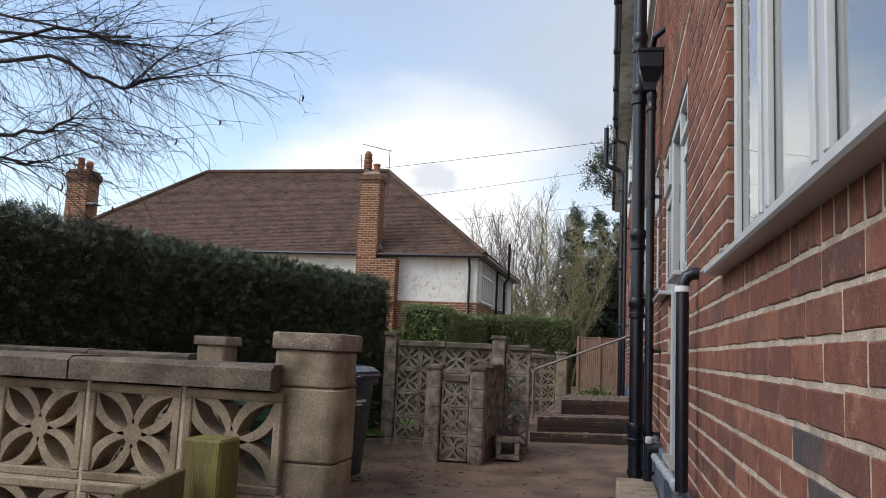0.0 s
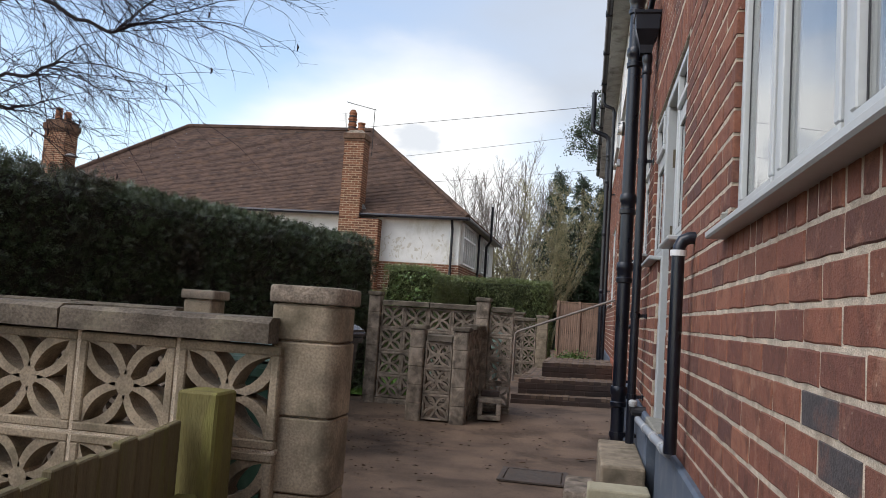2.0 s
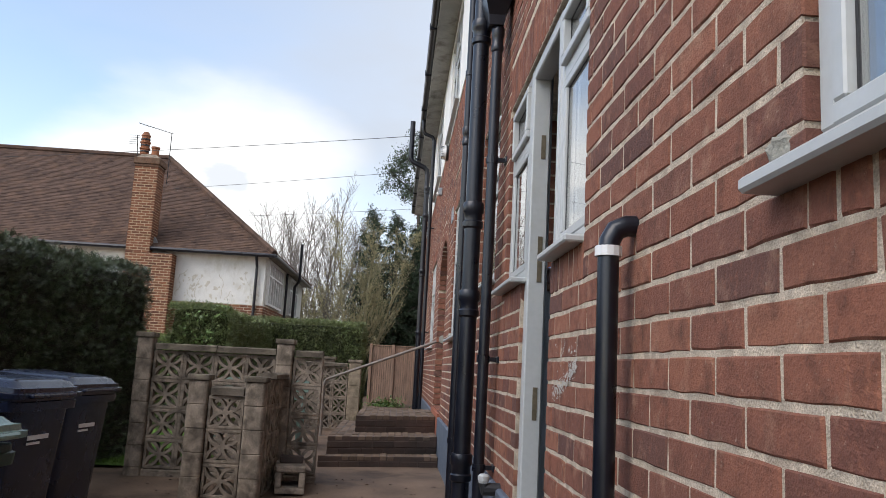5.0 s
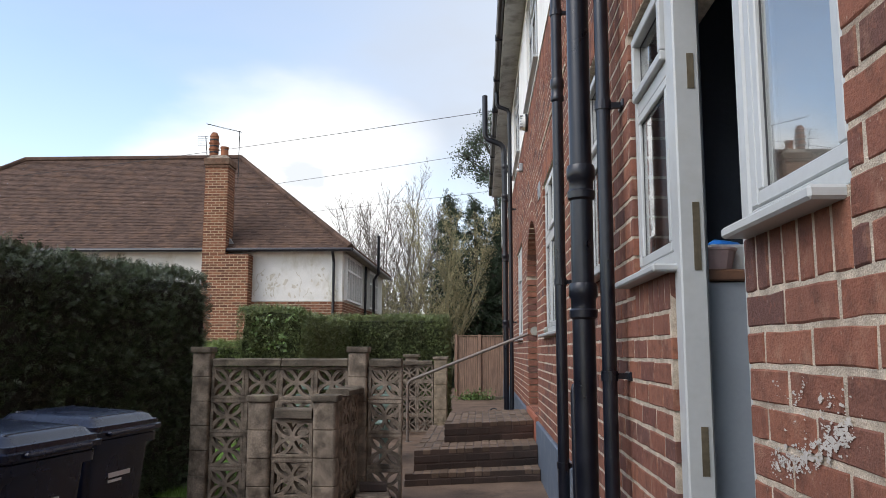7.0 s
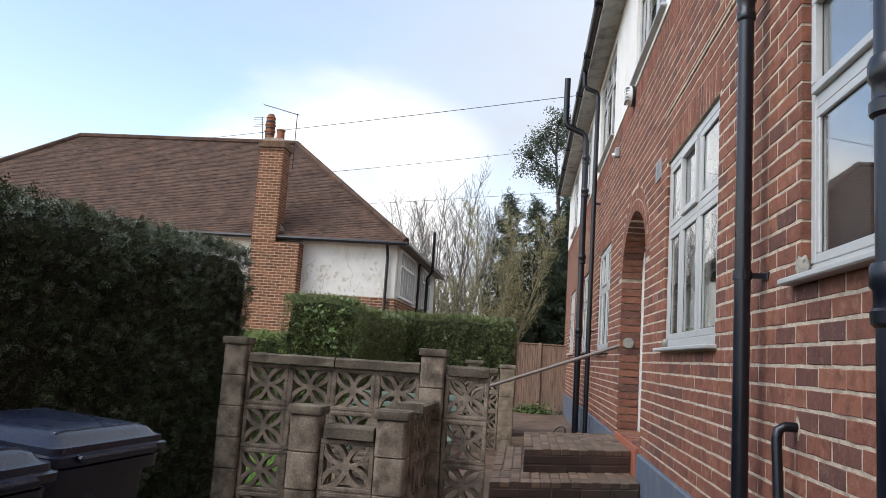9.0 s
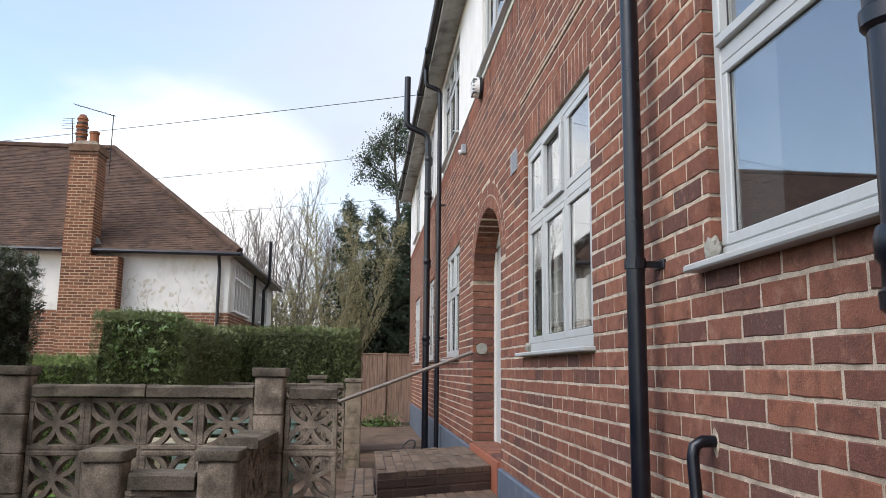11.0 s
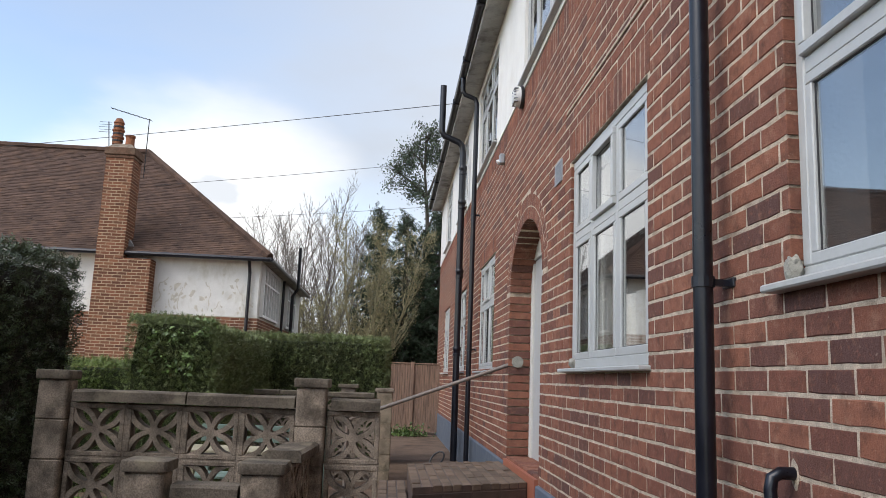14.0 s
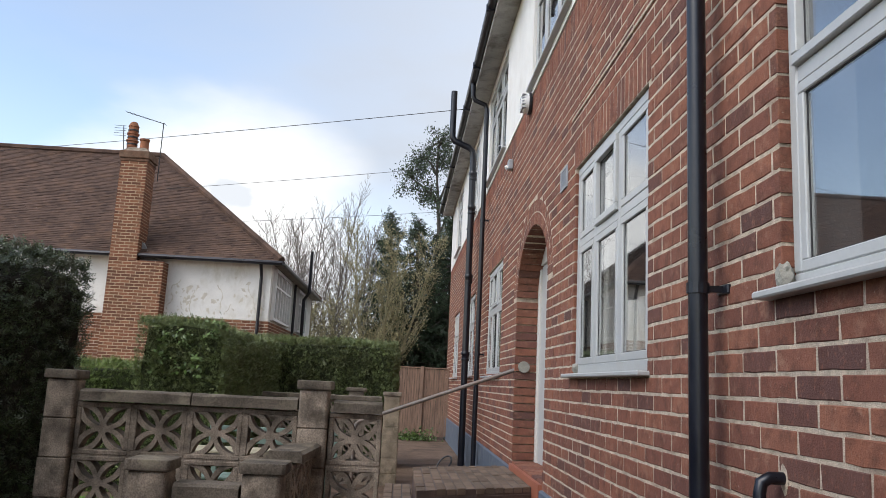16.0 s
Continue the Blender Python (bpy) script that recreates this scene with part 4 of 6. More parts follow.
# ---------------------------------------------------------------- screen block walls
def screen_block(width, height, depth):
    """One pierced block: a frame with four leaf-shaped petals from the centre to the corners (x across, z up, y deep)."""
    bm = bmesh.new()
    h, g, t = width / 2, height / 2, 0.025
    for a in ((-h, h, -g, -g + t), (-h, h, g - t, g), (-h, -h + t, -g + t, g - t), (h - t, h, -g + t, g - t)):
        box(bm, a[0], a[1], -depth / 2, depth / 2, a[2], a[3], bevel=0.004)
    # each petal is outlined by two arcs that run from the centre to a corner
    seg, w = 8, 0.028
    hx, hz = h - t * 0.5, g - t * 0.5
    for sx, sz in ((1, 1), (1, -1), (-1, 1), (-1, -1)):
        for side in (1, -1):
            rows = []
            for i in range(seg + 1):
                s = i / seg
                bulge = side * (0.036 * width / 0.285) * math.sin(math.pi * s) ** 0.85
                ww = w * (0.8 + 0.35 * s)
                for off in (bulge - ww / 2, bulge + ww / 2):
                    rows.append((sx * (hx * s - 0.7071 * off), sz * (hz * s + 0.7071 * off)))
            dd = depth * 0.44
            vf = [bm.verts.new((x, -dd, z)) for x, z in rows]
            vb = [bm.verts.new((x, dd, z)) for x, z in rows]
            for i in range(seg):
                a, b, c, d = 2 * i, 2 * i + 1, 2 * i + 3, 2 * i + 2
                bm.faces.new((vf[a], vf[b], vf[c], vf[d]))
                bm.faces.new((vb[d], vb[c], vb[b], vb[a]))
                bm.faces.new((vf[a], vf[d], vb[d], vb[a]))
                bm.faces.new((vf[b], vb[b], vb[c], vf[c]))
    g = bmesh.ops.create_cone(bm, cap_ends=True, segments=10, radius1=0.029, radius2=0.029, depth=depth * 0.886)
    for v in g["verts"]:
        v.co = Vector((v.co.x, v.co.z, v.co.y))
    bmesh.ops.recalc_face_normals(bm, faces=bm.faces)
    me = bpy.data.meshes.new("screen_block")
    bm.to_mesh(me)
    bm.free()
    return me


def coping_mesh(length, width, height, slope=0.012):
    bm = bmesh.new()
    w = width / 2
    prof = [(-w, 0), (-w, height - slope), (-w + 0.02, height), (w - 0.02, height), (w, height - slope), (w, 0)]
    n = max(2, int(length / 0.12))
    r = random.Random(int(length * 1000))
    rings = []
    for i in range(n + 1):
        x = length * i / n
        rings.append([bm.verts.new((x, y + r.uniform(-0.003, 0.003), z + (r.uniform(-0.004, 0.003) if z > 0 else 0))) for y, z in prof])
    for a, b in zip(rings, rings[1:]):
        for k in range(len(prof)):
            bm.faces.new((a[k], b[k], b[(k + 1) % len(prof)], a[(k + 1) % len(prof)]))
    bm.faces.new(rings[0])
    bm.faces.new(rings[-1][::-1])
    bmesh.ops.recalc_face_normals(bm, faces=bm.faces)
    return bm


def screen_wall(label, start, end, z0, rows, block, mat, mat_cap, cap_w=0.16, cap_h=0.055, cols=None, piece=0.62):
    """A wall of pierced blocks from start to end (x, y), standing at z0."""
    a, b = Vector((*start, 0)), Vector((*end, 0))
    length = (b - a).length
    ang = math.degrees(math.atan2(b.y - a.y, b.x - a.x))
    o = thing("screen_wall", label, "garden wall", group="pierced screen walls")
    o.matrix_basis = pose(a.x, a.y, z0, 0, 0, ang)
    cols = cols or round(length / block)
    pitch = length / cols
    me = screen_block(pitch - 0.008, block - 0.008, 0.09)
    me.materials.append(mat)
    for j in range(rows):
        for i in range(cols):
            c = new("screen_block", me)
            c.parent = o
            c.location = (pitch * (i + 0.5), 0, block * (j + 0.5))
    bm = bmesh.new()
    for i in range(1, cols):
        box(bm, pitch * i - 0.006, pitch * i + 0.006, -0.042, 0.042, 0, rows * block)
    for j in range(1, rows):
        box(bm, 0, length, -0.0415, 0.0415, block * j - 0.006, block * j + 0.006)
    part("mortar", bm, M["mortar"] if mat is M["concrete"] else mat, o)
    x = 0.025
    r = random.Random(cols)
    while x < length - 0.01:
        l = min(piece, length - x)
        cp = part("coping_stone", coping_mesh(l - 0.008, cap_w, cap_h), mat_cap, o)
        cp.location = (x, r.uniform(-0.004, 0.004), rows * block + 0.004)
        cp.rotation_euler = (0, r.uniform(-0.004, 0.004), 0)
        x += l
    return o


def pillar(label, x, y, z0, top, w=0.205, cap=0.245, mat="concrete", round_r=0.045, course=0.2, turn=0.0, first=None):
    """A pilaster of stacked hollow blocks with a flat cap."""
    o = thing("pillar", label, "pillar", group="cast stone pillars")
    o.matrix_basis = pose(x, y, z0, 0, 0, turn)
    h = top - z0 - 0.05
    z = h
    r = random.Random(int(x * 100 + y * 10))
    h2 = w / 2
    while z > 0.005:
        zb = max(z - (first if first and z == h else course), 0.0)
        g = 0.0022
        bm = bmesh.new()
        bmesh.ops.create_cube(bm, size=1.0)
        for v in bm.verts:
            v.co = Vector((v.co.x * w, v.co.y * w, (zb + g + z - g) / 2 + v.co.z * (z - zb - 2 * g)))
        ed = [e for e in bm.edges if abs(e.verts[0].co.z - e.verts[1].co.z) > 0.01]
        if round_r > 0:
            bmesh.ops.bevel(bm, geom=ed, offset=round_r, segments=8, affect="EDGES", profile=0.5)
        ed = [e for e in bm.edges if abs(e.verts[0].co.z - e.verts[1].co.z) < 1e-5]
        bmesh.ops.bevel(bm, geom=ed, offset=0.004, segments=1, affect="EDGES")
        p = part("pier_block", bm, M[mat], o, smooth=True)
        p.location = (r.uniform(-0.003, 0.003), r.uniform(-0.003, 0.003), 0)
        z = zb
    bm = bmesh.new()
    k = max(0.012, round_r * 0.42)
    box(bm, -h2 + k, h2 - k, -h2 + k, h2 - k, 0, h)
    part("mortar", bm, M["mortar"] if mat == "concrete" else M[mat], o)
    c = cap / 2
    bm = boxes((-c, c, -c, c, h + 0.002, h + 0.05))
    ed = [e for e in bm.edges if abs(e.verts[0].co.z - e.verts[1].co.z) > 0.01]
    bmesh.ops.bevel(bm, geom=ed, offset=max(round_r * 0.85, 0.012), segments=8, affect="EDGES", profile=0.5)
    ed = [e for e in bm.edges if abs(e.verts[0].co.z - e.verts[1].co.z) < 1e-5 and len(e.link_faces) == 2 and e.calc_face_angle(0) > 0.5]
    bmesh.ops.bevel(bm, geom=ed, offset=0.008, segments=2, affect="EDGES", profile=0.5)
    part("cap", bm, M["coping" if mat != "concrete" else "concrete_dark"], o, smooth=True)
    return o


# near wall, beside the gate pillar
screen_wall("pierced cast stone screen wall with heavy copings, weathered buff", (-1.225, 2.85), (-4.225, 2.85), 0.265, 3, 0.28, M["concrete"], M["coping"], cap_w=0.17, cap_h=0.066, cols=10)
tagged(obj("footing", boxes((-4.3, -1.04, 2.76, 2.94, -0.2, 0.263), bevel=0.01), M["concrete_dark"]), "rough concrete footing under the screen wall", "footing", kind="structure")
pillar("buff cast stone gate pillar with rounded corners and a chipped cap", -1.185, 2.93, 0.0, 1.268, round_r=0.042, w=0.195, cap=0.213, first=0.10)
pillar("buff cast stone pillar behind the screen wall", -2.458, 4.75, 0.0, 1.256, mat="concrete", w=0.165, cap=0.195, round_r=0.02)
screen_wall("low return wall of pierced blocks with broad copings", (-2.545, 4.75), (-4.6, 4.75), 0.2, 3, 0.30, M["concrete_dark"], M["coping"], cap_w=0.22, cap_h=0.05)

# far wall by the steps
FY = 10.12
screen_wall("dark weathered pierced screen wall with mossy copings", (-2.895, FY), (-1.728, FY), 0.165, 4, 0.277, M["concrete_dark"], M["coping"], cap_w=0.17, cap_h=0.06, cols=4, piece=0.58)
screen_wall("dark weathered pierced screen wall beside the steps", (-1.570, FY), (-1.28, FY), 0.165, 4, 0.277, M["concrete_dark"], M["coping"], cap_w=0.17, cap_h=0.06, cols=1)
pillar("dark weathered cast stone pillar at the hedge end", -2.972, FY - 0.02, 0.0, 1.432, mat="concrete_dark", w=0.150, cap=0.176, round_r=0.02)
pillar("dark weathered cast stone pillar in the screen wall", -1.650, FY - 0.02, 0.0, 1.436, mat="concrete_dark", w=0.156, cap=0.186, round_r=0.02)
pillar("pale block pillar at the end of the far screen wall", -1.29, 16.45, 0.09, 1.31, mat="concrete", w=0.215, cap=0.25, round_r=0.02)
screen_wall("far pierced screen wall beyond the steps", (-1.40, 16.4), (-3.0, 16.4), 0.10, 4, 0.27, M["concrete_dark"], M["coping"], cap_w=0.17, cap_h=0.06, cols=6)
tagged(obj("footing", boxes((-2.9, -1.28, FY - 0.07, FY + 0.07, -0.3, 0.163), bevel=0.01), M["concrete_dark"]), "concrete footing under the far screen wall", "footing", kind="structure")
HY = 9.35
pillar("half-height weathered pillar of the bin store", -2.246, HY - 0.02, 0.0, 1.078, mat="concrete_dark", w=0.168, cap=0.197, round_r=0.03)
pillar("half-height weathered pillar of the bin store", -1.762, HY - 0.02, 0.0, 1.082, mat="concrete_dark", w=0.172, cap=0.202, round_r=0.03)
screen_wall("short screen panel between the bin store pillars", (-2.16, HY - 0.02), (-1.85, HY - 0.02), 0.055, 3, 0.285, M["concrete_dark"], M["coping"], cap_w=0.15, cap_h=0.07, cols=1)
o = screen_wall("return wall of the bin store with a broad coping", (-1.71, HY + 0.1), (-1.68, FY - 0.1), 0.06, 4, 0.25, M["concrete_dark"], M["coping"], cap_w=0.18, cap_h=0.05, cols=2)
pillar("capped pillar of the far screen wall", -3.30, 16.5, 0.09, 1.325, mat="concrete_dark", w=0.19, cap=0.25, round_r=0.02)
pillar("capped pillar against the far screen wall", -1.78, 16.62, 0.09, 1.345, mat="concrete_dark", w=0.20, cap=0.27, round_r=0.02)


def hollow_block(x, y, turn):
    """A discarded hollow pilaster block lying on its side."""
    o = thing("hollow_block", "discarded hollow stone block lying on its side, dark and damp", "block")
    o.matrix_basis = pose(x, y, ground_height(x, y), 0, 0, turn)
    bm = boxes((-0.13, 0.13, -0.22, 0.22, 0.0, 0.055), (-0.13, 0.13, -0.22, 0.22, 0.185, 0.24), (-0.13, -0.075, -0.22, 0.22, 0.055, 0.185), (0.075, 0.13, -0.22, 0.22, 0.055, 0.185), bevel=0.012, seg=2)
    part("block", bm, M["concrete_dark"], o)
    part("loose_brick", boxes((-0.10, 0.11, -0.02, 0.085, 0.241, 0.305), bevel=0.008), M["step_riser"], o, "broken brick lying on the block")


hollow_block(-1.47, 9.72, 8)

# ---------------------------------------------------------------- wooden gate by the near pillar
def wooden_gate():
    o = thing("gate_post", "square timber gate post green with algae", "post", (-1.377, 2.71, 0.0))
    part("post", boxes((-0.055, 0.055, -0.055, 0.055, -0.1, 0.985), bevel=0.006), M["green_wood"], o)
    g = thing("wooden_gate", "low boarded wooden gate, weathered and green with algae, open", "gate")
    a, b = Vector((-1.42, 2.63, 0)), Vector((-1.20, 1.45, 0))
    ang = math.degrees(math.atan2(b.y - a.y, b.x - a.x))
    g.matrix_basis = pose(a.x, a.y, 0.0, 0, 0, ang)
    L = (b - a).length
    r = random.Random(9)
    n = 13
    for i in range(n):
        x = L * i / n
        part("board", boxes((x + 0.002, x + L / n - 0.003, 0.0, 0.02, 0.08, 0.915 + r.uniform(-0.006, 0.006)), bevel=0.003), M["grey_wood"], g)
    part("rail", boxes((0, L, 0.022, 0.075, 0.66, 0.74), bevel=0.004), M["green_wood"], g, "green algae-covered rail")
    part("rail", boxes((0, L, 0.022, 0.075, 0.2, 0.28), bevel=0.004), M["green_wood"], g)


wooden_gate()


# ---------------------------------------------------------------- steps, platform, handrail
def brick_slab(name, x0, x1, y0, y1, z0, z1, parent, skew=0.0):
    """One step: a body with bricks on top and at the front; the front runs askew to the house by skew over its width."""
    def shear(bm):
        for v in bm.verts:
            v.co.y += skew * (v.co.x - x0) / (x1 - x0)
        return bm
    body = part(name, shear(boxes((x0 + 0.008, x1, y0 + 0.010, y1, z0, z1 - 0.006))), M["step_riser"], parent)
    n = max(1, round((x1 - x0) / 0.083))
    w = (x1 - x0) / n
    r = random.Random(int(z1 * 100))
    d = 0.0
    while d < y1 - y0 - 0.02:
        dd = min(0.225, y1 - y0 - d)
        for i in range(n):
            worn = r.uniform(0, 0.012) if d == 0 else 0.0
            part("brick", shear(boxes((x0 + i * w + 0.004, x0 + (i + 1) * w - 0.004, y0 + d + 0.003 + worn, y0 + d + dd - 0.004, z1 - 0.05, z1 + r.uniform(-0.006, 0.004)), bevel=0.005)),
                 M["step_tread"], body)
        d += dd
    zc = z1 - 0.058
    row = 0
    while zc > z0 + 0.01:
        zb = max(zc - 0.075, z0)
        m = max(1, round((x1 - x0) / 0.235))
        off = 0.5 * (row % 2)
        for i in range(-1, m + 1):
            a, b = x0 + (i + off) * (x1 - x0) / m, x0 + (i + 1 + off) * (x1 - x0) / m
            a, b = max(a, x0) + 0.004, min(b, x1) - 0.004
            if b - a > 0.03 and zc - zb > 0.02:
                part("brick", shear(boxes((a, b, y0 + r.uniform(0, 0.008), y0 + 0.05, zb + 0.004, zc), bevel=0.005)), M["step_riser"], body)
        zc = zb - 0.008
        row += 1


steps = thing("brick_steps", "three worn brick steps up to the arched porch, risers darker than treads", "steps", (0, 0, 0), kind="structure")
brick_slab("step", -1.37, -0.035, 11.20, 11.50, 0.0, 0.23, steps, 0.42)
brick_slab("step", -1.30, -0.035, 11.43, 12.20, 0.0, 0.425, steps, 0.56)
brick_slab("step", -1.30, -1.036, 12.28, 14.10, 0.0, 0.421, steps, 0.10)
brick_slab("step", -1.03, -0.035, 12.10, 13.82, 0.0, 0.625, steps, 0.52)
tagged(obj("porch_floor", boxes((-0.033, 1.2, 12.32, 14.06, 0.3, 0.682)), M["red_tile"]), "red quarry tile porch floor inside the arch", "floor", kind="structure")
# porch interior
tagged(obj("wall_porch", boxes((0.27, 1.2, 12.19, 12.30, 0.6, 3.2), (0.27, 1.2, 14.08, 14.19, 0.6, 3.2), (1.2, 1.3, 12.19, 14.19, 0.6, 3.2)), M["brick"]), "brick side walls inside the porch", "wall", kind="structure")
door = thing("door_1", "white painted front door set back inside the arched porch", "door", (0.225, 13.19, 0.683), kind="structure")
part("door_frame", boxes((0, 0.07, -0.873, -0.76, 0, 2.4), (0, 0.07, 0.76, 0.873, 0, 2.4), (0, 0.07, -0.76, 0.76, 2.05, 2.4), bevel=0.006), M["paint_white"], door)
part("door_leaf", boxes((0.02, 0.06, -0.755, 0.755, 0.01, 2.045), bevel=0.006), M["upvc"], door)
part("letter_plate", boxes((0.008, 0.02, -0.12, 0.12, 0.95, 1.0)), M["brass"], door)

rail = thing("handrail", "rusty galvanised tube handrail from the wall down to the steps", "handrail", (-1.67, 14.96, 0.10))
RP = [(-0.02, 0, -0.02), (-0.02, 0, 0.81), (-0.005, 0, 0.85), (0.03, -0.01, 0.885), (1.762, -0.897, 1.567)]
part("tube", tube(RP, 0.021, 10), M["steel"], rail, smooth=True)
part("wall_flange", tube([(1.762, -0.925, 1.567), (1.762, -0.892, 1.567)], 0.06, 18), M["cement"], rail, "round weathered wall flange")
part("foot_plate", boxes((-0.05, 0.05, -0.05, 0.05, 0.0, 0.012)), M["steel"], rail)


# ---------------------------------------------------------------- hedges and shrubs
def leaf_cloud(points_normals, size, seed, flat=0.5):
    """Many small bent leaves at the given places; one quad folded along its rib each."""
    r = np.random.RandomState(seed)
    n = len(points_normals)
    P = np.array([p for p, _ in points_normals])
    Nn = np.array([q for _, q in points_normals])
    d = r.normal(size=(n, 3)) + Nn * flat
    d /= np.linalg.norm(d, axis=1, keepdims=True)
    u = np.cross(d, r.normal(size=(n, 3)))
    u /= np.linalg.norm(u, axis=1, keepdims=True)
    w = np.cross(d, u)
    s = size * r.uniform(0.55, 1.3, size=(n, 1))
    a = P - u * s * 0.5
    b = P + w * s * 0.27 + d * s * 0.08
    c = P + u * s * 0.5
    e = P - w * s * 0.27 + d * s * 0.08
    V = np.stack([a, b, c, e], 1).reshape(-1, 3)
    F = np.arange(4 * n).reshape(n, 4)
    return V.tolist(), F.tolist()


def spray_cloud(points_normals, length, seed, leaflets=7):
    """Short feathery sprays: each a row of narrow leaflets to both sides of a twig that points out and up."""
    r = np.random.RandomState(seed)
    n = len(points_normals)
    P = np.array([p for p, _ in points_normals])
    Nn = np.array([q for _, q in points_normals])
    d = Nn * 0.75 + r.normal(size=(n, 3)) * 0.5 + np.array((0, 0, 0.35))
    d /= np.linalg.norm(d, axis=1, keepdims=True)
    side = np.cross(d, r.normal(size=(n, 3)))
    side /= np.linalg.norm(side, axis=1, keepdims=True)
    s = length * r.uniform(0.6, 1.35, size=(n, 1))
    out = []
    for j in range(leaflets):
        t = (j + 0.5) / leaflets
        base = P + d * s * (t - 0.35)
        g = side * (1 if j % 2 else -1) * 0.8 + d * 0.65 + r.normal(size=(n, 3)) * 0.12
        l = s * 0.42 * (1.15 - 0.6 * t)
        w = np.cross(g, np.cross(d, side))
        w /= np.linalg.norm(w, axis=1, keepdims=True) + 1e-9
        out.append(np.stack([base, base + g * l * 0.5 + w * s * 0.075, base + g * l, base + g * l * 0.5 - w * s * 0.075], 1))
    V = np.concatenate(out, 0).reshape(-1, 3)
    return V.tolist(), np.arange(len(V)).reshape(-1, 4).tolist()


def lumpy(p, amp, s):
    return amp * noise.noise((p[0] * s, p[1] * s, p[2] * s)) + 0.5 * amp * noise.noise((p[0] * s * 2.7, p[1] * s * 2.7, p[2] * s * 2.7))


def hedge(name, label, path, width, heights, z0, leaf_mat, density, leaf, seed, core_mat="hedge_core", amp=0.10, round_top=0.25, faces="rtelb", spray=0.0):
    """A clipped hedge along path (right-hand face on the path), with an uneven leafy skin over a solid dark core."""
    o = thing(name, label, "hedge")
    r = random.Random(seed)
    pts = [Vector((*p, 0)) for p in path]
    # lengths
    seg = [(b - a).length for a, b in zip(pts, pts[1:])]
    total = sum(seg)

    def at(s):
        s = max(0, min(total, s))
        for i, l in enumerate(seg):
            if s <= l or i == len(seg) - 1:
                t = s / l
                p = pts[i].lerp(pts[i + 1], t)
                d = (pts[i + 1] - pts[i]).normalized()
                h = heights[i] + (heights[i + 1] - heights[i]) * t
                return p, d, h
            s -= l
    left = lambda d: Vector((-d.y, d.x, 0))
    skin = []
    # core
    bm = bmesh.new()
    n = max(3, int(total / 0.35))
    rings = []
    for i in range(n + 1):
        p, d, h = at(total * i / n)
        l = left(d)
        ring = []
        for (u, v) in ((0.03, 0), (0.03, 0.5), (0.035, 0.92), (0.11, 0.98), (0.5, 1.0), (0.89, 0.98), (0.97, 0.5), (0.97, 0)):
            q = p + l * (width * u) + Vector((0, 0, z0 + (h - 0.05) * v))
            k = lumpy(q, amp * 0.8, 1.6) - 0.01
            q += (-l if u < 0.5 else l) * k * (0.5 if v > 0.9 else 1.0) + Vector((0, 0, k * (0.6 if v > 0.8 else 0)))
            if i == 0:
                q += d * 0.025
            if i == n:
                q -= d * 0.025
            ring.append(bm.verts.new(q))
        rings.append(ring)
    for a, b in zip(rings, rings[1:]):
        for k in range(len(a) - 1):
            bm.faces.new((a[k], a[k + 1], b[k + 1], b[k]))
    bm.faces.new(rings[0])
    bm.faces.new(rings[-1][::-1])
    bmesh.ops.recalc_face_normals(bm, faces=bm.faces)
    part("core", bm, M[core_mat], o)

    def add(q, nrm):
        k = lumpy(q, amp, 1.6)
        tuft = noise.noise((q.x * 6.5, q.y * 6.5, q.z * 6.5))
        if spray and tuft < -0.30 and r.random() < 0.5:
            return
        q = q + nrm * (k * 0.8 + (0.6 * amp * tuft if spray else 0.0) + r.uniform(-0.05, 0.03))
        if z0 + 0.01 < q.z:
            skin.append((q, nrm))
    mean_h = sum(heights) / len(heights)
    if "r" in faces:
        for _ in range(int(total * mean_h * density)):
            p, d, h = at(r.uniform(0, total))
            v = r.random()
            nrm = -left(d)
            add(p + left(d) * (0.12 * max(0, (v - 0.8) / 0.2) ** 2 * width * 2 * round_top) + Vector((0, 0, z0 + h * v)), nrm)
    if "l" in faces:
        for _ in range(int(total * mean_h * density * 0.3)):
            p, d, h = at(r.uniform(0, total))
            add(p + left(d) * width + Vector((0, 0, z0 + h * r.random())), left(d))
    if "t" in faces:
        for _ in range(int(total * width * density * 0.8)):
            p, d, h = at(r.uniform(0, total))
            u = r.random()
            add(p + left(d) * (width * u) + Vector((0, 0, z0 + h - 0.05 * max(0, (0.2 - u) / 0.2) ** 2 + r.uniform(0, 0.04) * (r.random() < 0.3))), Vector((0, 0, 1)))
    for end, which in ((0.0, "b"), (total, "e")):
        if which in faces:
            p, d, h = at(end)
            nrm = d if end else -d
            for _ in range(int(width * h * density * 1.1)):
                v = r.random()
                add(p + left(d) * (width * r.random()) + Vector((0, 0, z0 + h * v)) - nrm * (0.05 * max(0, (v - 0.85) / 0.15) ** 2), nrm)
    V, F = spray_cloud(skin, spray, seed) if spray else leaf_cloud(skin, leaf, seed)
    lv = from_arrays("leaves", V, F, M[leaf_mat], o)
    tagged(lv, kind="stuff")
    return o


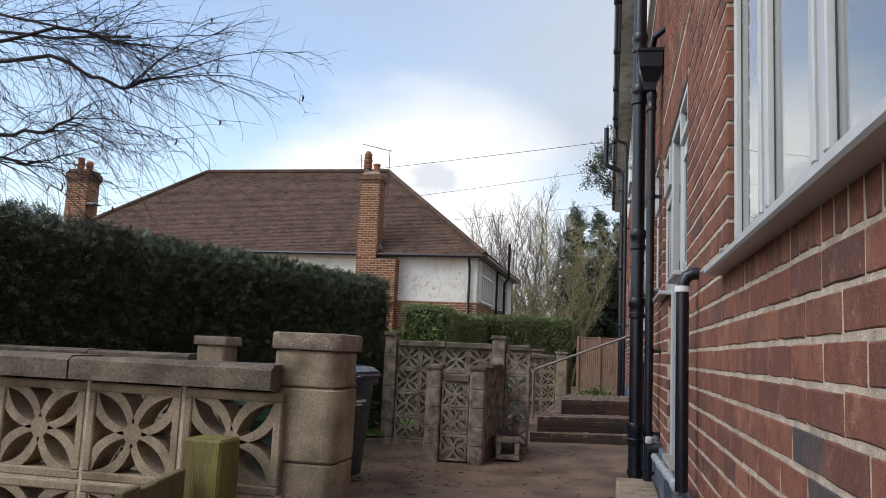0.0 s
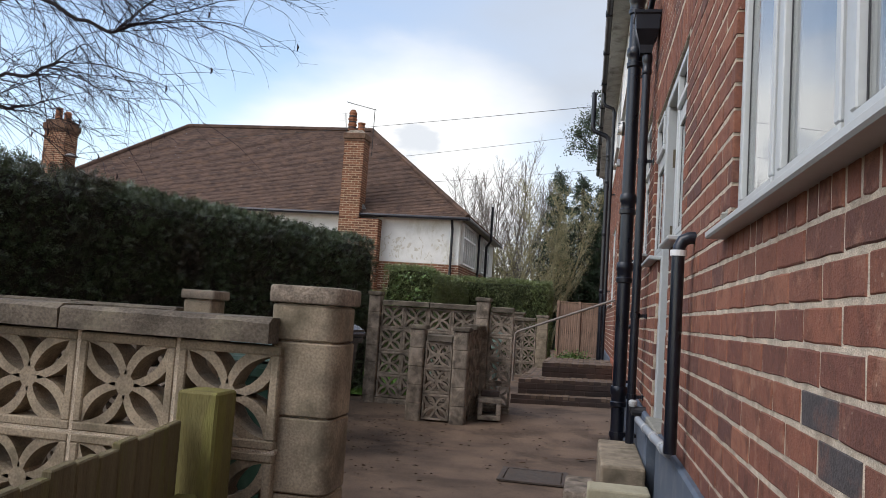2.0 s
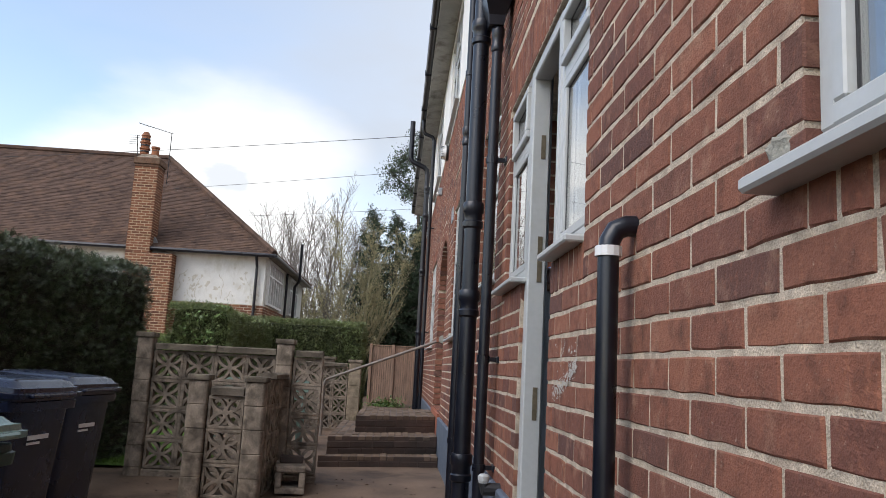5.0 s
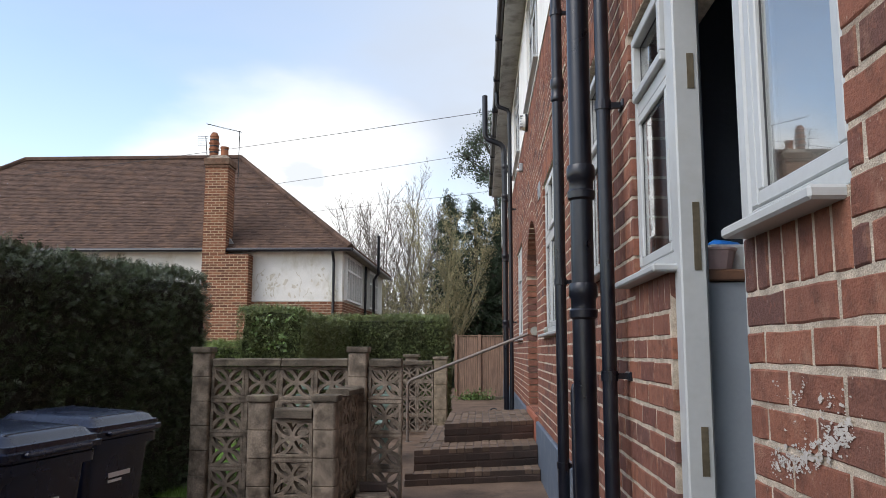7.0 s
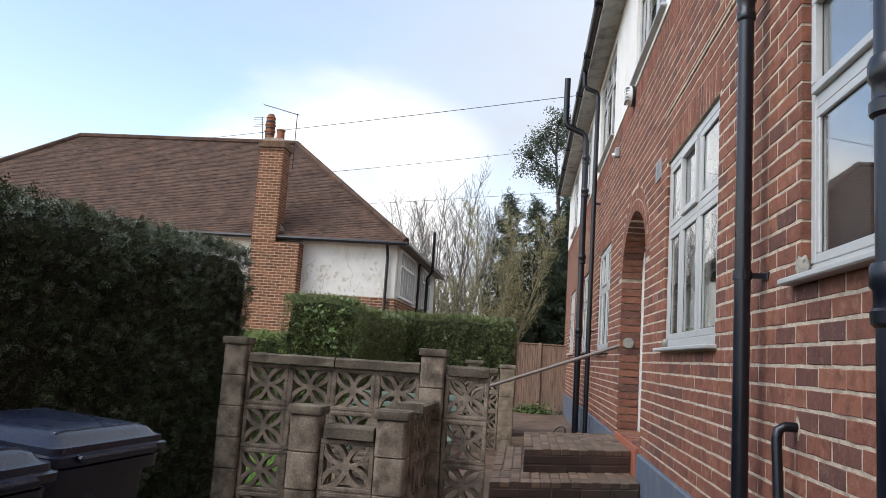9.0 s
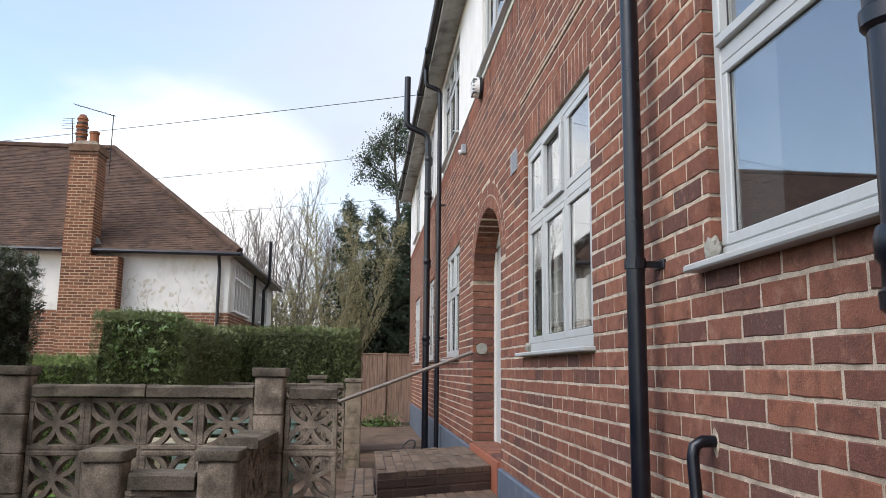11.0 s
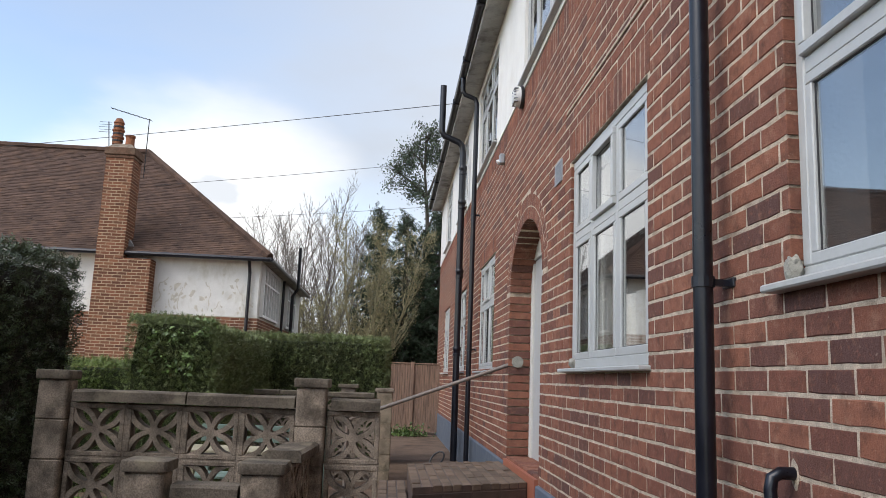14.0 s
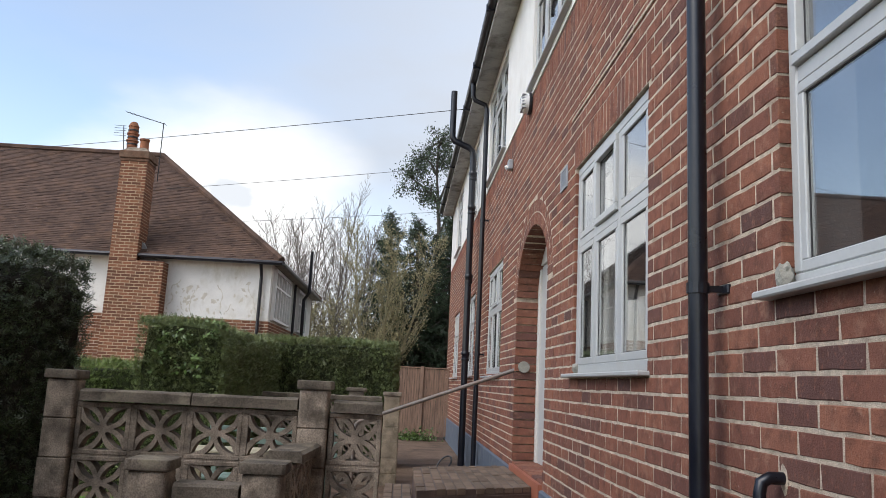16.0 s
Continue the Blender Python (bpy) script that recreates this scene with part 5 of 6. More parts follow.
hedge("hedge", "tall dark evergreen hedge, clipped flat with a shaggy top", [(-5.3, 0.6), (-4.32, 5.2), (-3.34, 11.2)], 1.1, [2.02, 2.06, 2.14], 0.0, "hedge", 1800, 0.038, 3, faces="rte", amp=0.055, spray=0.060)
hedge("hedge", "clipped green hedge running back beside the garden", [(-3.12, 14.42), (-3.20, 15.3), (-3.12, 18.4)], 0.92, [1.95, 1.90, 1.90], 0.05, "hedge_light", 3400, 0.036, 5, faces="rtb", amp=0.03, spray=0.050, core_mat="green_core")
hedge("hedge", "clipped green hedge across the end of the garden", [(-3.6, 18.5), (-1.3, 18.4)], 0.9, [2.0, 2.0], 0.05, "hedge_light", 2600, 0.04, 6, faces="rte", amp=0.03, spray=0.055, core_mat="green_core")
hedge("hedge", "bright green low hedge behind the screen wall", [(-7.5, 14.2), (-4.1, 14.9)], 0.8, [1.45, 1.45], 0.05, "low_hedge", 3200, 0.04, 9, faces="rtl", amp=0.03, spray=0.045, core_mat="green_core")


# ---------------------------------------------------------------- trees
def gum_tree(name, label, base, lobes, seed):
    """A tall airy evergreen: a leaning trunk, limbs to each lobe of the crown and hanging clumps of narrow leaves."""
    o = thing(name, label, "tree", base)
    rnd = random.Random(seed)
    top = max(z + r for x, y, z, r, n in lobes)
    spine = [Vector((0.10 * math.sin(k * 1.3) - 0.02 * k, 0.06 * math.cos(k * 1.7), -0.1 + top * 0.94 * k / 9)) for k in range(10)]
    bm = tube(spine, 0.2, 8, True, [0.20 * (1 - k / 9) + 0.02 for k in range(10)])
    pts = []
    for x, y, z, r, n in lobes:
        c = Vector((x, y, z))
        fork = min(spine, key=lambda q: abs(q.z - (z - 1.4 * r)))
        tube_into(bm, [fork, fork.lerp(c, 0.5) + Vector((0, 0, 0.15)), c], 0.05, 5, False, [0.06, 0.045, 0.03])
        for _ in range(n):
            d = Vector((rnd.gauss(0, 1), rnd.gauss(0, 1), rnd.gauss(0, 1))).normalized() * r * rnd.uniform(0.35, 1.05)
            e = c + d
            tube_into(bm, [c, c + d * 0.5 + Vector((0, 0, 0.08)), e], 0.012, 3, False, [0.018, 0.012, 0.006])
            size = rnd.uniform(0.10, 0.19)
            for _ in range(rnd.randint(45, 80)):
                pts.append((e + Vector((rnd.gauss(0, size), rnd.gauss(0, size), rnd.gauss(-0.06, size * 1.1))), Vector((rnd.gauss(0, 0.5), rnd.gauss(0, 0.5), -0.6))))
    part("trunk", bm, M["bark"], o)
    V, F = leaf_cloud(pts, 0.10, seed)
    tagged(from_arrays("crown", V, F, M["euca"], o), kind="stuff")
    return o


def conifer(name, label, base, height, radius, seed, mat="conifer", tiers=34, count=13):
    """A dense conifer: trunk, drooping boughs and feathery hanging sprays along them."""
    o = thing(name, label, "tree", base, group="conifers behind the fence")
    rnd = random.Random(seed)
    bm = tube([(0, 0, -0.1), (0.05, 0, height * 0.5), (0, 0.03, height * 0.98)], 0.2, 8, True, [0.2, 0.12, 0.02])
    pts = []
    for i in range(tiers):
        t = i / tiers
        z = height * (0.05 + 0.95 * t)
        rr = radius * (1 - t) ** 0.8 * (0.85 + 0.3 * noise.noise((t * 9, seed, 0))) + 0.10
        for k in range(max(5, int(count * (1 - t * 0.55)))):
            a = rnd.uniform(0, 2 * math.pi)
            L = rr * rnd.uniform(0.65, 1.15)
            end = Vector((math.cos(a) * L, math.sin(a) * L, z - L * 0.30 + rnd.uniform(-0.12, 0.22)))
            tube_into(bm, [(0, 0, z), end * 0.5 + Vector((0, 0, z * 0.5 + 0.06)), end], 0.02, 3, False, [0.03, 0.02, 0.006])
            for j in range(int(9 + 22 * L)):
                c = Vector((0, 0, z)).lerp(end, rnd.uniform(0.3, 1.05))
                pts.append((c + Vector((rnd.gauss(0, 0.10), rnd.gauss(0, 0.10), rnd.gauss(-0.02, 0.08))), Vector((math.cos(a), math.sin(a), -0.75))))
    part("trunk", bm, M["bark"], o)
    V, F = spray_cloud(pts, 0.19, seed, 8)
    tagged(from_arrays("crown", V, F, M[mat], o), kind="stuff")
    return o


def fan_tree(name, label, base, height, spread, seed, stems=11, mat="pale_twig", fine=0.010, buds=None):
    """A bare many-stemmed tree: ascending stems that fan out, with rising side branches and fine twigs."""
    o = thing(name, label, "tree", base, group="bare trees in the distance" if name == "bare_tree" else "")
    rnd = random.Random(seed)
    bm = bmesh.new()
    twigs = bmesh.new()
    tips = []

    def shoot(p, d, length, r, n, lift, depth):
        pts, q, d = [p.copy()], p.copy(), d.normalized()
        for _ in range(n):
            d = (d + Vector((rnd.gauss(0, 0.045), rnd.gauss(0, 0.045), rnd.gauss(lift, 0.03)))).normalized()
            q = q + d * (length / n)
            pts.append(q.copy())
        tube_into(bm if depth == 2 else twigs, pts, r, 5 if r > 0.02 else 3, False, [max(r * (1 - 0.8 * i / n), 0.005) for i in range(n + 1)])
        if depth == 0:
            tips.append(pts[-1])
            tips.append(pts[n // 2])
            return
        for i in range(1, n):
            t = i / n
            if depth == 2 and t < 0.22:
                continue
            for _ in range(3 if depth == 2 else 2):
                a = rnd.uniform(0, 2 * math.pi)
                side = Vector((math.cos(a), math.sin(a), rnd.uniform(0.35, 1.1)))
                shoot(pts[i], d * 0.45 + side * 0.8, length * rnd.uniform(0.20, 0.36) * (1.15 - 0.75 * t), max(r * 0.42 * (1 - 0.6 * t), fine), 6, 0.07, depth - 1)
    for k in range(stems):
        a = 2 * math.pi * (k + rnd.random() * 0.6) / stems
        w = spread * math.sqrt(rnd.uniform(0.05, 1.0)) / height
        top = height * rnd.uniform(0.86, 1.0) * (1 - 0.35 * w)
        shoot(Vector((0.25 * math.cos(a), 0.25 * math.sin(a), -0.1)), Vector((w * math.cos(a) * 1.15, w * math.sin(a) * 1.15, 1.0)), top, 0.055, 13, 0.012, 2)
    part("trunk", bm, M[mat], o)
    tagged(part("twig_crown", twigs, M[mat], o), kind="stuff")
    if buds:
        pts = [(p + Vector((rnd.gauss(0, 0.10), rnd.gauss(0, 0.10), rnd.gauss(0, 0.10))), Vector((0, 0, 1))) for p in tips for _ in range(buds[1])]
        V, F = leaf_cloud(pts, buds[2], seed)
        tagged(from_arrays("foliage", V, F, M[buds[0]], o), kind="stuff")
    return o


def birch():
    """The bare birch whose limbs reach over the hedge and hang in long fine twigs."""
    o = thing("birch_tree", "bare birch with long thin hanging twigs over the hedge", "tree", (-6.9, 4.9, 0.0))
    base = Vector((-6.9, 4.9, 0.0))
    rnd = random.Random(21)
    part("trunk", tube([(0, 0, -0.1), (0.08, -0.05, 1.6), (0.02, 0.08, 3.6), (0.15, 0.1, 6.0)], 0.12, 10, True, [0.14, 0.11, 0.085, 0.04]), M["bark"], o)
    tw, catkins = bmesh.new(), bmesh.new()

    def strand(p, d, length, r, droop, wander, n):
        pts, q = [p.copy()], p.copy()
        d = d.normalized()
        for _ in range(n):
            d = (d + Vector((rnd.gauss(0, wander), rnd.gauss(0, wander), rnd.gauss(0, wander) - droop))).normalized()
            q = q + d * (length / n)
            pts.append(q.copy())
        tube_into(tw, pts, r, 5 if r > 0.004 else 3, False, [r * (1 - 0.7 * i / n) for i in range(n + 1)])
        return pts, d

    def fringe(pts, every, lengths, r, droop, depth):
        """Side twigs along a strand, forking once or twice more."""
        for i in range(1, len(pts)):
            for _ in range(every):
                p = pts[i - 1].lerp(pts[i], rnd.random())
                d = (pts[i] - pts[i - 1]).normalized() * 0.9 + Vector((rnd.gauss(0.1, 0.5), rnd.gauss(0, 0.5), rnd.gauss(-0.12, 0.5)))
                L = rnd.uniform(*lengths)
                sub, e = strand(p, d, L, r, droop, 0.13, 6)
                if depth:
                    fringe(sub, 1, (lengths[0] * 0.35, lengths[1] * 0.5), r * 0.62, droop, depth - 1)
                elif rnd.random() < 0.015:
                    c = sub[-1]
                    tube_into(catkins, [c, c + Vector((0.004, 0, -0.014)), c + Vector((0, 0, -0.032))], 0.004, 5, True, [0.002, 0.0048, 0.002])
    # limbs: the bends they pass, from the trunk outwards
    limbs = (((-6.8, 4.9, 3.3), (-4.6, 4.5, 2.75), (-3.25, 4.2, 2.66), (-2.79, 4.15, 2.46), (-2.62, 4.15, 2.51)),
             ((-6.8, 4.9, 2.7), (-4.8, 4.6, 2.35), (-3.56, 4.3, 2.28), (-3.28, 4.25, 2.27), (-3.07, 4.2, 2.33)),
             ((-6.8, 4.9, 2.5), (-4.7, 4.4, 2.2), (-3.53, 4.1, 2.09), (-3.16, 4.1, 2.08)),
             ((-6.8, 4.9, 3.6), (-4.9, 4.1, 2.95), (-3.6, 3.9, 2.62), (-3.0, 3.95, 2.70), (-2.75, 4.05, 2.66)),
             ((-6.8, 4.9, 3.9), (-4.9, 4.7, 3.1), (-3.6, 4.45, 2.88), (-2.9, 4.35, 2.82)),
             ((-6.8, 4.9, 3.0), (-4.9, 3.9, 2.6), (-3.9, 3.5, 2.42), (-3.3, 3.6, 2.44)),
             ((-6.8, 4.9, 4.3), (-4.6, 4.9, 3.35), (-3.6, 4.7, 3.05)))
    for k, ctrl in enumerate(limbs):
        c = [Vector(p) - base for p in ctrl]
        pts = []
        for a, b in zip(c, c[1:]):
            for j in range(4):
                pts.append(a.lerp(b, j / 4) + Vector((rnd.gauss(0, 0.012), rnd.gauss(0, 0.012), rnd.gauss(0, 0.012))))
        pts.append(c[-1])
        n = len(pts)
        tube_into(tw, pts, 0.02, 7, False, [0.017 - 0.011 * (i / n) ** 0.7 for i in range(n)])
        outer = pts[n // 3:]
        for _ in range(4):
            d = (c[-1] - c[-2]).normalized() + Vector((rnd.gauss(0.1, 0.3), rnd.gauss(0, 0.35), rnd.gauss(-0.08, 0.28)))
            tip, e = strand(pts[-1 - rnd.randint(0, 3)], d, rnd.uniform(0.4, 0.95), 0.0040, 0.02, 0.09, 9)
            fringe(tip, 1, (0.12, 0.36), 0.0017, 0.05, 1)
        fringe(outer, 2, (0.3, 0.95), 0.0027, 0.08, 1)
    tagged(part("spray", tw, M["twig"], o), kind="stuff")
    tagged(part("catkin", catkins, M["twig"], o), kind="stuff")
    return o


birch()
fan_tree("bare_tree", "bare pale-stemmed tree with fine upright twigs", (-5.2, 43, 0), 11.2, 3.3, 31, stems=15, fine=0.008)
fan_tree("bare_tree", "bare pale-stemmed tree with fine upright twigs", (-3.4, 45, 0), 10.3, 2.3, 32, stems=8, fine=0.008)
fan_tree("bare_tree", "bare slender tree half hidden behind the house", (-7.3, 48, 0), 9.2, 2.2, 33, stems=6, fine=0.008)
fan_tree("budding_tree", "thin tree with yellow-green spring buds", (-2.0, 31.0, 0), 6.5, 0.35, 34, stems=4, mat="willow", buds=("willow_leaf", 6, 0.055))
fan_tree("budding_shrub", "tangled shrub with pale spring buds behind the house", (-4.6, 38.5, 0), 5.1, 1.0, 35, stems=6, mat="willow", buds=("willow_leaf", 2, 0.07))
conifer("conifer", "tall dark green conifer behind the fence", (-1.80, 33.4, 0), 7.5, 1.55, 41)
conifer("conifer", "dark green conifer behind the fence", (-0.85, 32.8, 0), 7.2, 1.75, 42)
conifer("conifer", "dark green conifer behind the fence", (0.35, 33.0, 0), 7.4, 1.5, 43)
conifer("conifer", "dark green conifer behind the fence", (-0.1, 36.0, 0), 7.3, 1.4, 44)
gum_tree("evergreen_tree", "tall airy grey-green evergreen above the conifers", (0.1, 38.0, 0),
         ((-1.35, 0.0, 10.0, 0.75, 26), (-0.75, 0.2, 10.9, 0.7, 24), (-0.2, -0.2, 11.5, 0.8, 28), (0.5, 0.3, 10.6, 0.9, 26), (-0.45, 0.0, 9.3, 0.6, 18), (0.5, -0.2, 8.6, 0.8, 24), (0.45, 0.2, 7.2, 0.8, 20)), 52)


# ---------------------------------------------------------------- fence at the end
def close_fence():
    o = thing("fence", "brown close-boarded fence panels with a top rail", "fence", (-1.33, 25.2, 0.13))
    r = random.Random(4)
    for i in range(26):
        x = 0.06 * i
        part("board", boxes((x + 0.003, x + 0.058, -0.008, 0.008, 0.05, 1.66 + r.uniform(-0.004, 0.004)), bevel=0.003), M["fence"], o)
    part("rail", boxes((0, 1.56, -0.03, 0.03, 1.67, 1.70), bevel=0.004), M["fence"], o)
    for x in (-0.03, 0.62, 1.5):
        part("post", boxes((x, x + 0.08, -0.05, 0.03, -0.1, 1.72), bevel=0.005), M["fence"], o)
    return o


close_fence()


def ivy_sprays():
    """Bright ivy growing up the front of the bush."""
    r = random.Random(8)
    pts = []
    for _ in range(26):
        x, z = r.uniform(-3.85, -3.30), r.uniform(1.35, 1.85)
        for k in range(r.randint(3, 9)):
            x += r.gauss(0.0, 0.03)
            z += r.uniform(-0.01, 0.03)
            pts.append((Vector((x, 14.38 - r.uniform(0, 0.06), min(z, 2.03))), Vector((0, -1, 0.3))))
    for _ in range(38):
        pts.append((Vector((r.gauss(-3.22, 0.05), 14.36, r.gauss(1.93, 0.06))), Vector((0, -1, 0.3))))
    o = thing("ivy", "bright variegated ivy climbing the end of the clipped hedge", "ivy")
    V, F = leaf_cloud(pts, 0.058, 8, flat=1.6)
    tagged(from_arrays("leaves", V, F, M["ivy"], o), kind="stuff")


ivy_sprays()


# ---------------------------------------------------------------- neighbouring house
HX0, HX1, HY0, HY1, EAVE, RIDGE = -22.4, -4.58, 26.9, 37.2, 4.50, 8.58


def brick_panel(name, x0, x1, y, z0, z1, parent, mat, course=0.0825, pitch=0.2475, depth=0.05, side=None):
    """Bricks laid in a plane facing -y (or, with side given, facing +x at that x, running along y)."""
    V, F = [], []
    row = 0
    z = z0
    r = random.Random(int(x0 * 10))
    while z < z1 - 0.02:
        zt = min(z + course - 0.020, z1)
        off = (row % 2) * pitch / 2
        x = x0 - off
        while x < x1:
            a, b = max(x, x0), min(x + pitch - 0.020, x1)
            if b - a > 0.03:
                o = len(V)
                k = r.uniform(-0.004, 0.0)
                if side is None:
                    V += [(a, y - k, z), (b, y - k, z), (b, y - k, zt), (a, y - k, zt), (a, y + depth, z), (b, y + depth, z), (b, y + depth, zt), (a, y + depth, zt)]
                else:
                    V += [(side + k, a, z), (side + k, b, z), (side + k, b, zt), (side + k, a, zt), (side - depth, a, z), (side - depth, b, z), (side - depth, b, zt), (side - depth, a, zt)]
                F += [tuple(o + i for i in q) for q in ((0, 1, 2, 3), (0, 4, 5, 1), (1, 5, 6, 2), (2, 6, 7, 3), (3, 7, 4, 0))]
            x += pitch
        z += course
        row += 1
    ob = from_arrays(name, V, F, M[mat], parent)
    return tagged(ob, kind="stuff")


nh = thing("neighbour_house", "hipped house with brown tiled roof and white rendered upper walls", "house", (0, 0, 0))
WB = 2.90
part("wall", boxes((HX0 + 0.3, HX1 - 0.3, HY0 + 0.35, HY1 - 0.3, WB, EAVE)), M["render_flaked"], nh, "white render with flaking patches")
part("brick_base", boxes((HX0 + 0.28, HX1 - 0.28, HY0 + 0.33, HY1 - 0.28, -0.2, WB - 0.01)), M["mortar"], nh)
brick_panel("base_bricks", -11.5, HX1 - 0.28, HY0 + 0.32, 1.0, WB - 0.02, nh, "stack_brick")
brick_panel("base_bricks", HY0 + 0.33, HY1 - 0.3, 0, 1.0, WB - 0.02, nh, "stack_brick", side=HX1 - 0.27)


def tiled_roof():
    """Four hipped slopes laid with broken-bonded courses of overlapping plain tiles."""
    rx0, rx1, ry = -17.95, -9.66, 31.9
    corners = [Vector((HX0, HY0, EAVE)), Vector((HX1, HY0, EAVE)), Vector((HX1, HY1, EAVE)), Vector((HX0, HY1, EAVE))]
    ridge = [Vector((rx0, ry, RIDGE)), Vector((rx1, ry, RIDGE))]
    V, F = [], []
    r = random.Random(5)

    def slope(a, b, c, d, n, width=0.17):
        """Slope with eave a-b and top d-c."""
        nrm = (b - a).cross(d - a).normalized()
        e = (b - a).normalized()
        up = (d - a) - e * (d - a).dot(e)
        for i in range(n):
            t0, t1 = i / n, min((i + 1.12) / n, 1.0)
            s0, s1, q0, q1 = (a.lerp(d, t0) - a).dot(e), (b.lerp(c, t0) - a).dot(e), (a.lerp(d, t1) - a).dot(e), (b.lerp(c, t1) - a).dot(e)
            s = s0 - ((s0 - width * 0.5 * (i % 2)) % width)
            while s < s1:
                u0, u1 = max(s, s0), min(s + width - 0.003, s1)
                s += width
                if u1 - u0 < 0.02:
                    continue
                lift = 0.014 + r.uniform(-0.005, 0.007)
                low, high = a + up * (t0 + r.uniform(-0.0006, 0.0006)), a + up * t1
                o = len(V)
                for p in (low + e * u0 + nrm * lift, low + e * u1 + nrm * lift, high + e * max(min(u1, q1), q0) + nrm * 0.004, high + e * min(max(u0, q0), q1) + nrm * 0.004, low + e * u0, low + e * u1):
                    V.append(tuple(p))
                F.append((o, o + 1, o + 2, o + 3))
                F.append((o, o + 4, o + 5, o + 1))
    slope(corners[0], corners[1], ridge[1], ridge[0], 64)
    slope(corners[1], corners[2], ridge[1], ridge[1], 56)
    slope(corners[3], corners[0], ridge[0], ridge[0], 40, 0.34)
    slope(corners[2], corners[3], ridge[0], ridge[1], 14, 1.0)
    return V, F, corners, ridge


V, F, corners, ridge = tiled_roof()
roof_n = tagged(from_arrays("roof", V, F, M["roof"], nh), "brown plain-tiled hipped roof")
bm = bmesh.new()
for a, b in ((ridge[0], ridge[1]), (corners[0], ridge[0]), (corners[1], ridge[1]), (corners[2], ridge[1])):
    n = int((b - a).length / 0.32)
    for i in range(n):
        p, q = a.lerp(b, i / n), a.lerp(b, (i + 1.06) / n)
        up = Vector((0, 0, 0.03))
        tube_into(bm, [p + up, q + up + Vector((0, 0, 0.012))], 0.10, 7, True, [0.105, 0.095])
part("ridge_tiles", bm, M["roof"], nh)
bm = bmesh.new()
box(bm, HX0, HX1, HY0 + 0.02, HY0 + 0.36, EAVE - 0.03, EAVE - 0.01)
box(bm, HX1 - 0.36, HX1 - 0.02, HY0 + 0.36, HY1, EAVE - 0.03, EAVE - 0.01)
part("soffit", bm, M["soffit"], nh)
part("gutter", tube([(HX0, HY0 - 0.02, EAVE - 0.03), (HX1 + 0.03, HY0 - 0.02, EAVE - 0.05), ], 0.06, 8), M["black_pipe"], nh)
part("gutter", tube([(HX1 + 0.04, HY0, EAVE - 0.05), (HX1 + 0.04, HY1, EAVE - 0.03)], 0.06, 8), M["black_pipe"], nh)
for x, y in ((HX1 - 0.55, HY0 + 0.27), (HX1 - 0.22, 31.6)):
    part("downpipe", tube([(x, y - 0.25 if y < 28 else y, EAVE - 0.08), (x, y - 0.02, EAVE - 0.4), (x, y - 0.02, 0)], 0.045, 8), M["black_pipe"], nh)
part("vent_pipe", tube([(HX1 + 0.0, 32.2, 0.0), (HX1 + 0.0, 32.2, EAVE - 0.5), (HX1 + 0.16, 32.2, EAVE - 0.25), (HX1 + 0.16, 32.2, EAVE + 1.15)], 0.055, 8), M["black_pipe"], nh)
# side windows: tall white casements with a transom
for y0, y1 in ((27.6, 30.6), (32.6, 34.8)):
    n = round((y1 - y0) / 0.5)
    zs = (WB + 0.05, WB + 0.12, EAVE - 0.62, EAVE - 0.57, EAVE - 0.20, EAVE - 0.12)
    w = part("window", boxes(*[(HX1 - 0.30, HX1 - 0.20, y0, y1, zs[k], zs[k + 1]) for k in (0, 2, 4)]), M["white_plastic"], nh, "white framed window")
    for i in range(n + 1):
        a = y0 + (y1 - y0 - 0.07) * i / n
        part("mullion", boxes((HX1 - 0.298, HX1 - 0.198, a, a + 0.07, zs[1], zs[2]), (HX1 - 0.298, HX1 - 0.198, a, a + 0.07, zs[3], zs[4])), M["white_plastic"], w)
        if i < n:
            part("pane", boxes((HX1 - 0.255, HX1 - 0.247, a + 0.07, a + (y1 - y0 - 0.07) / n, zs[1], zs[2]), (HX1 - 0.255, HX1 - 0.247, a + 0.07, a + (y1 - y0 - 0.07) / n, zs[3], zs[4])), M["glass"], w)

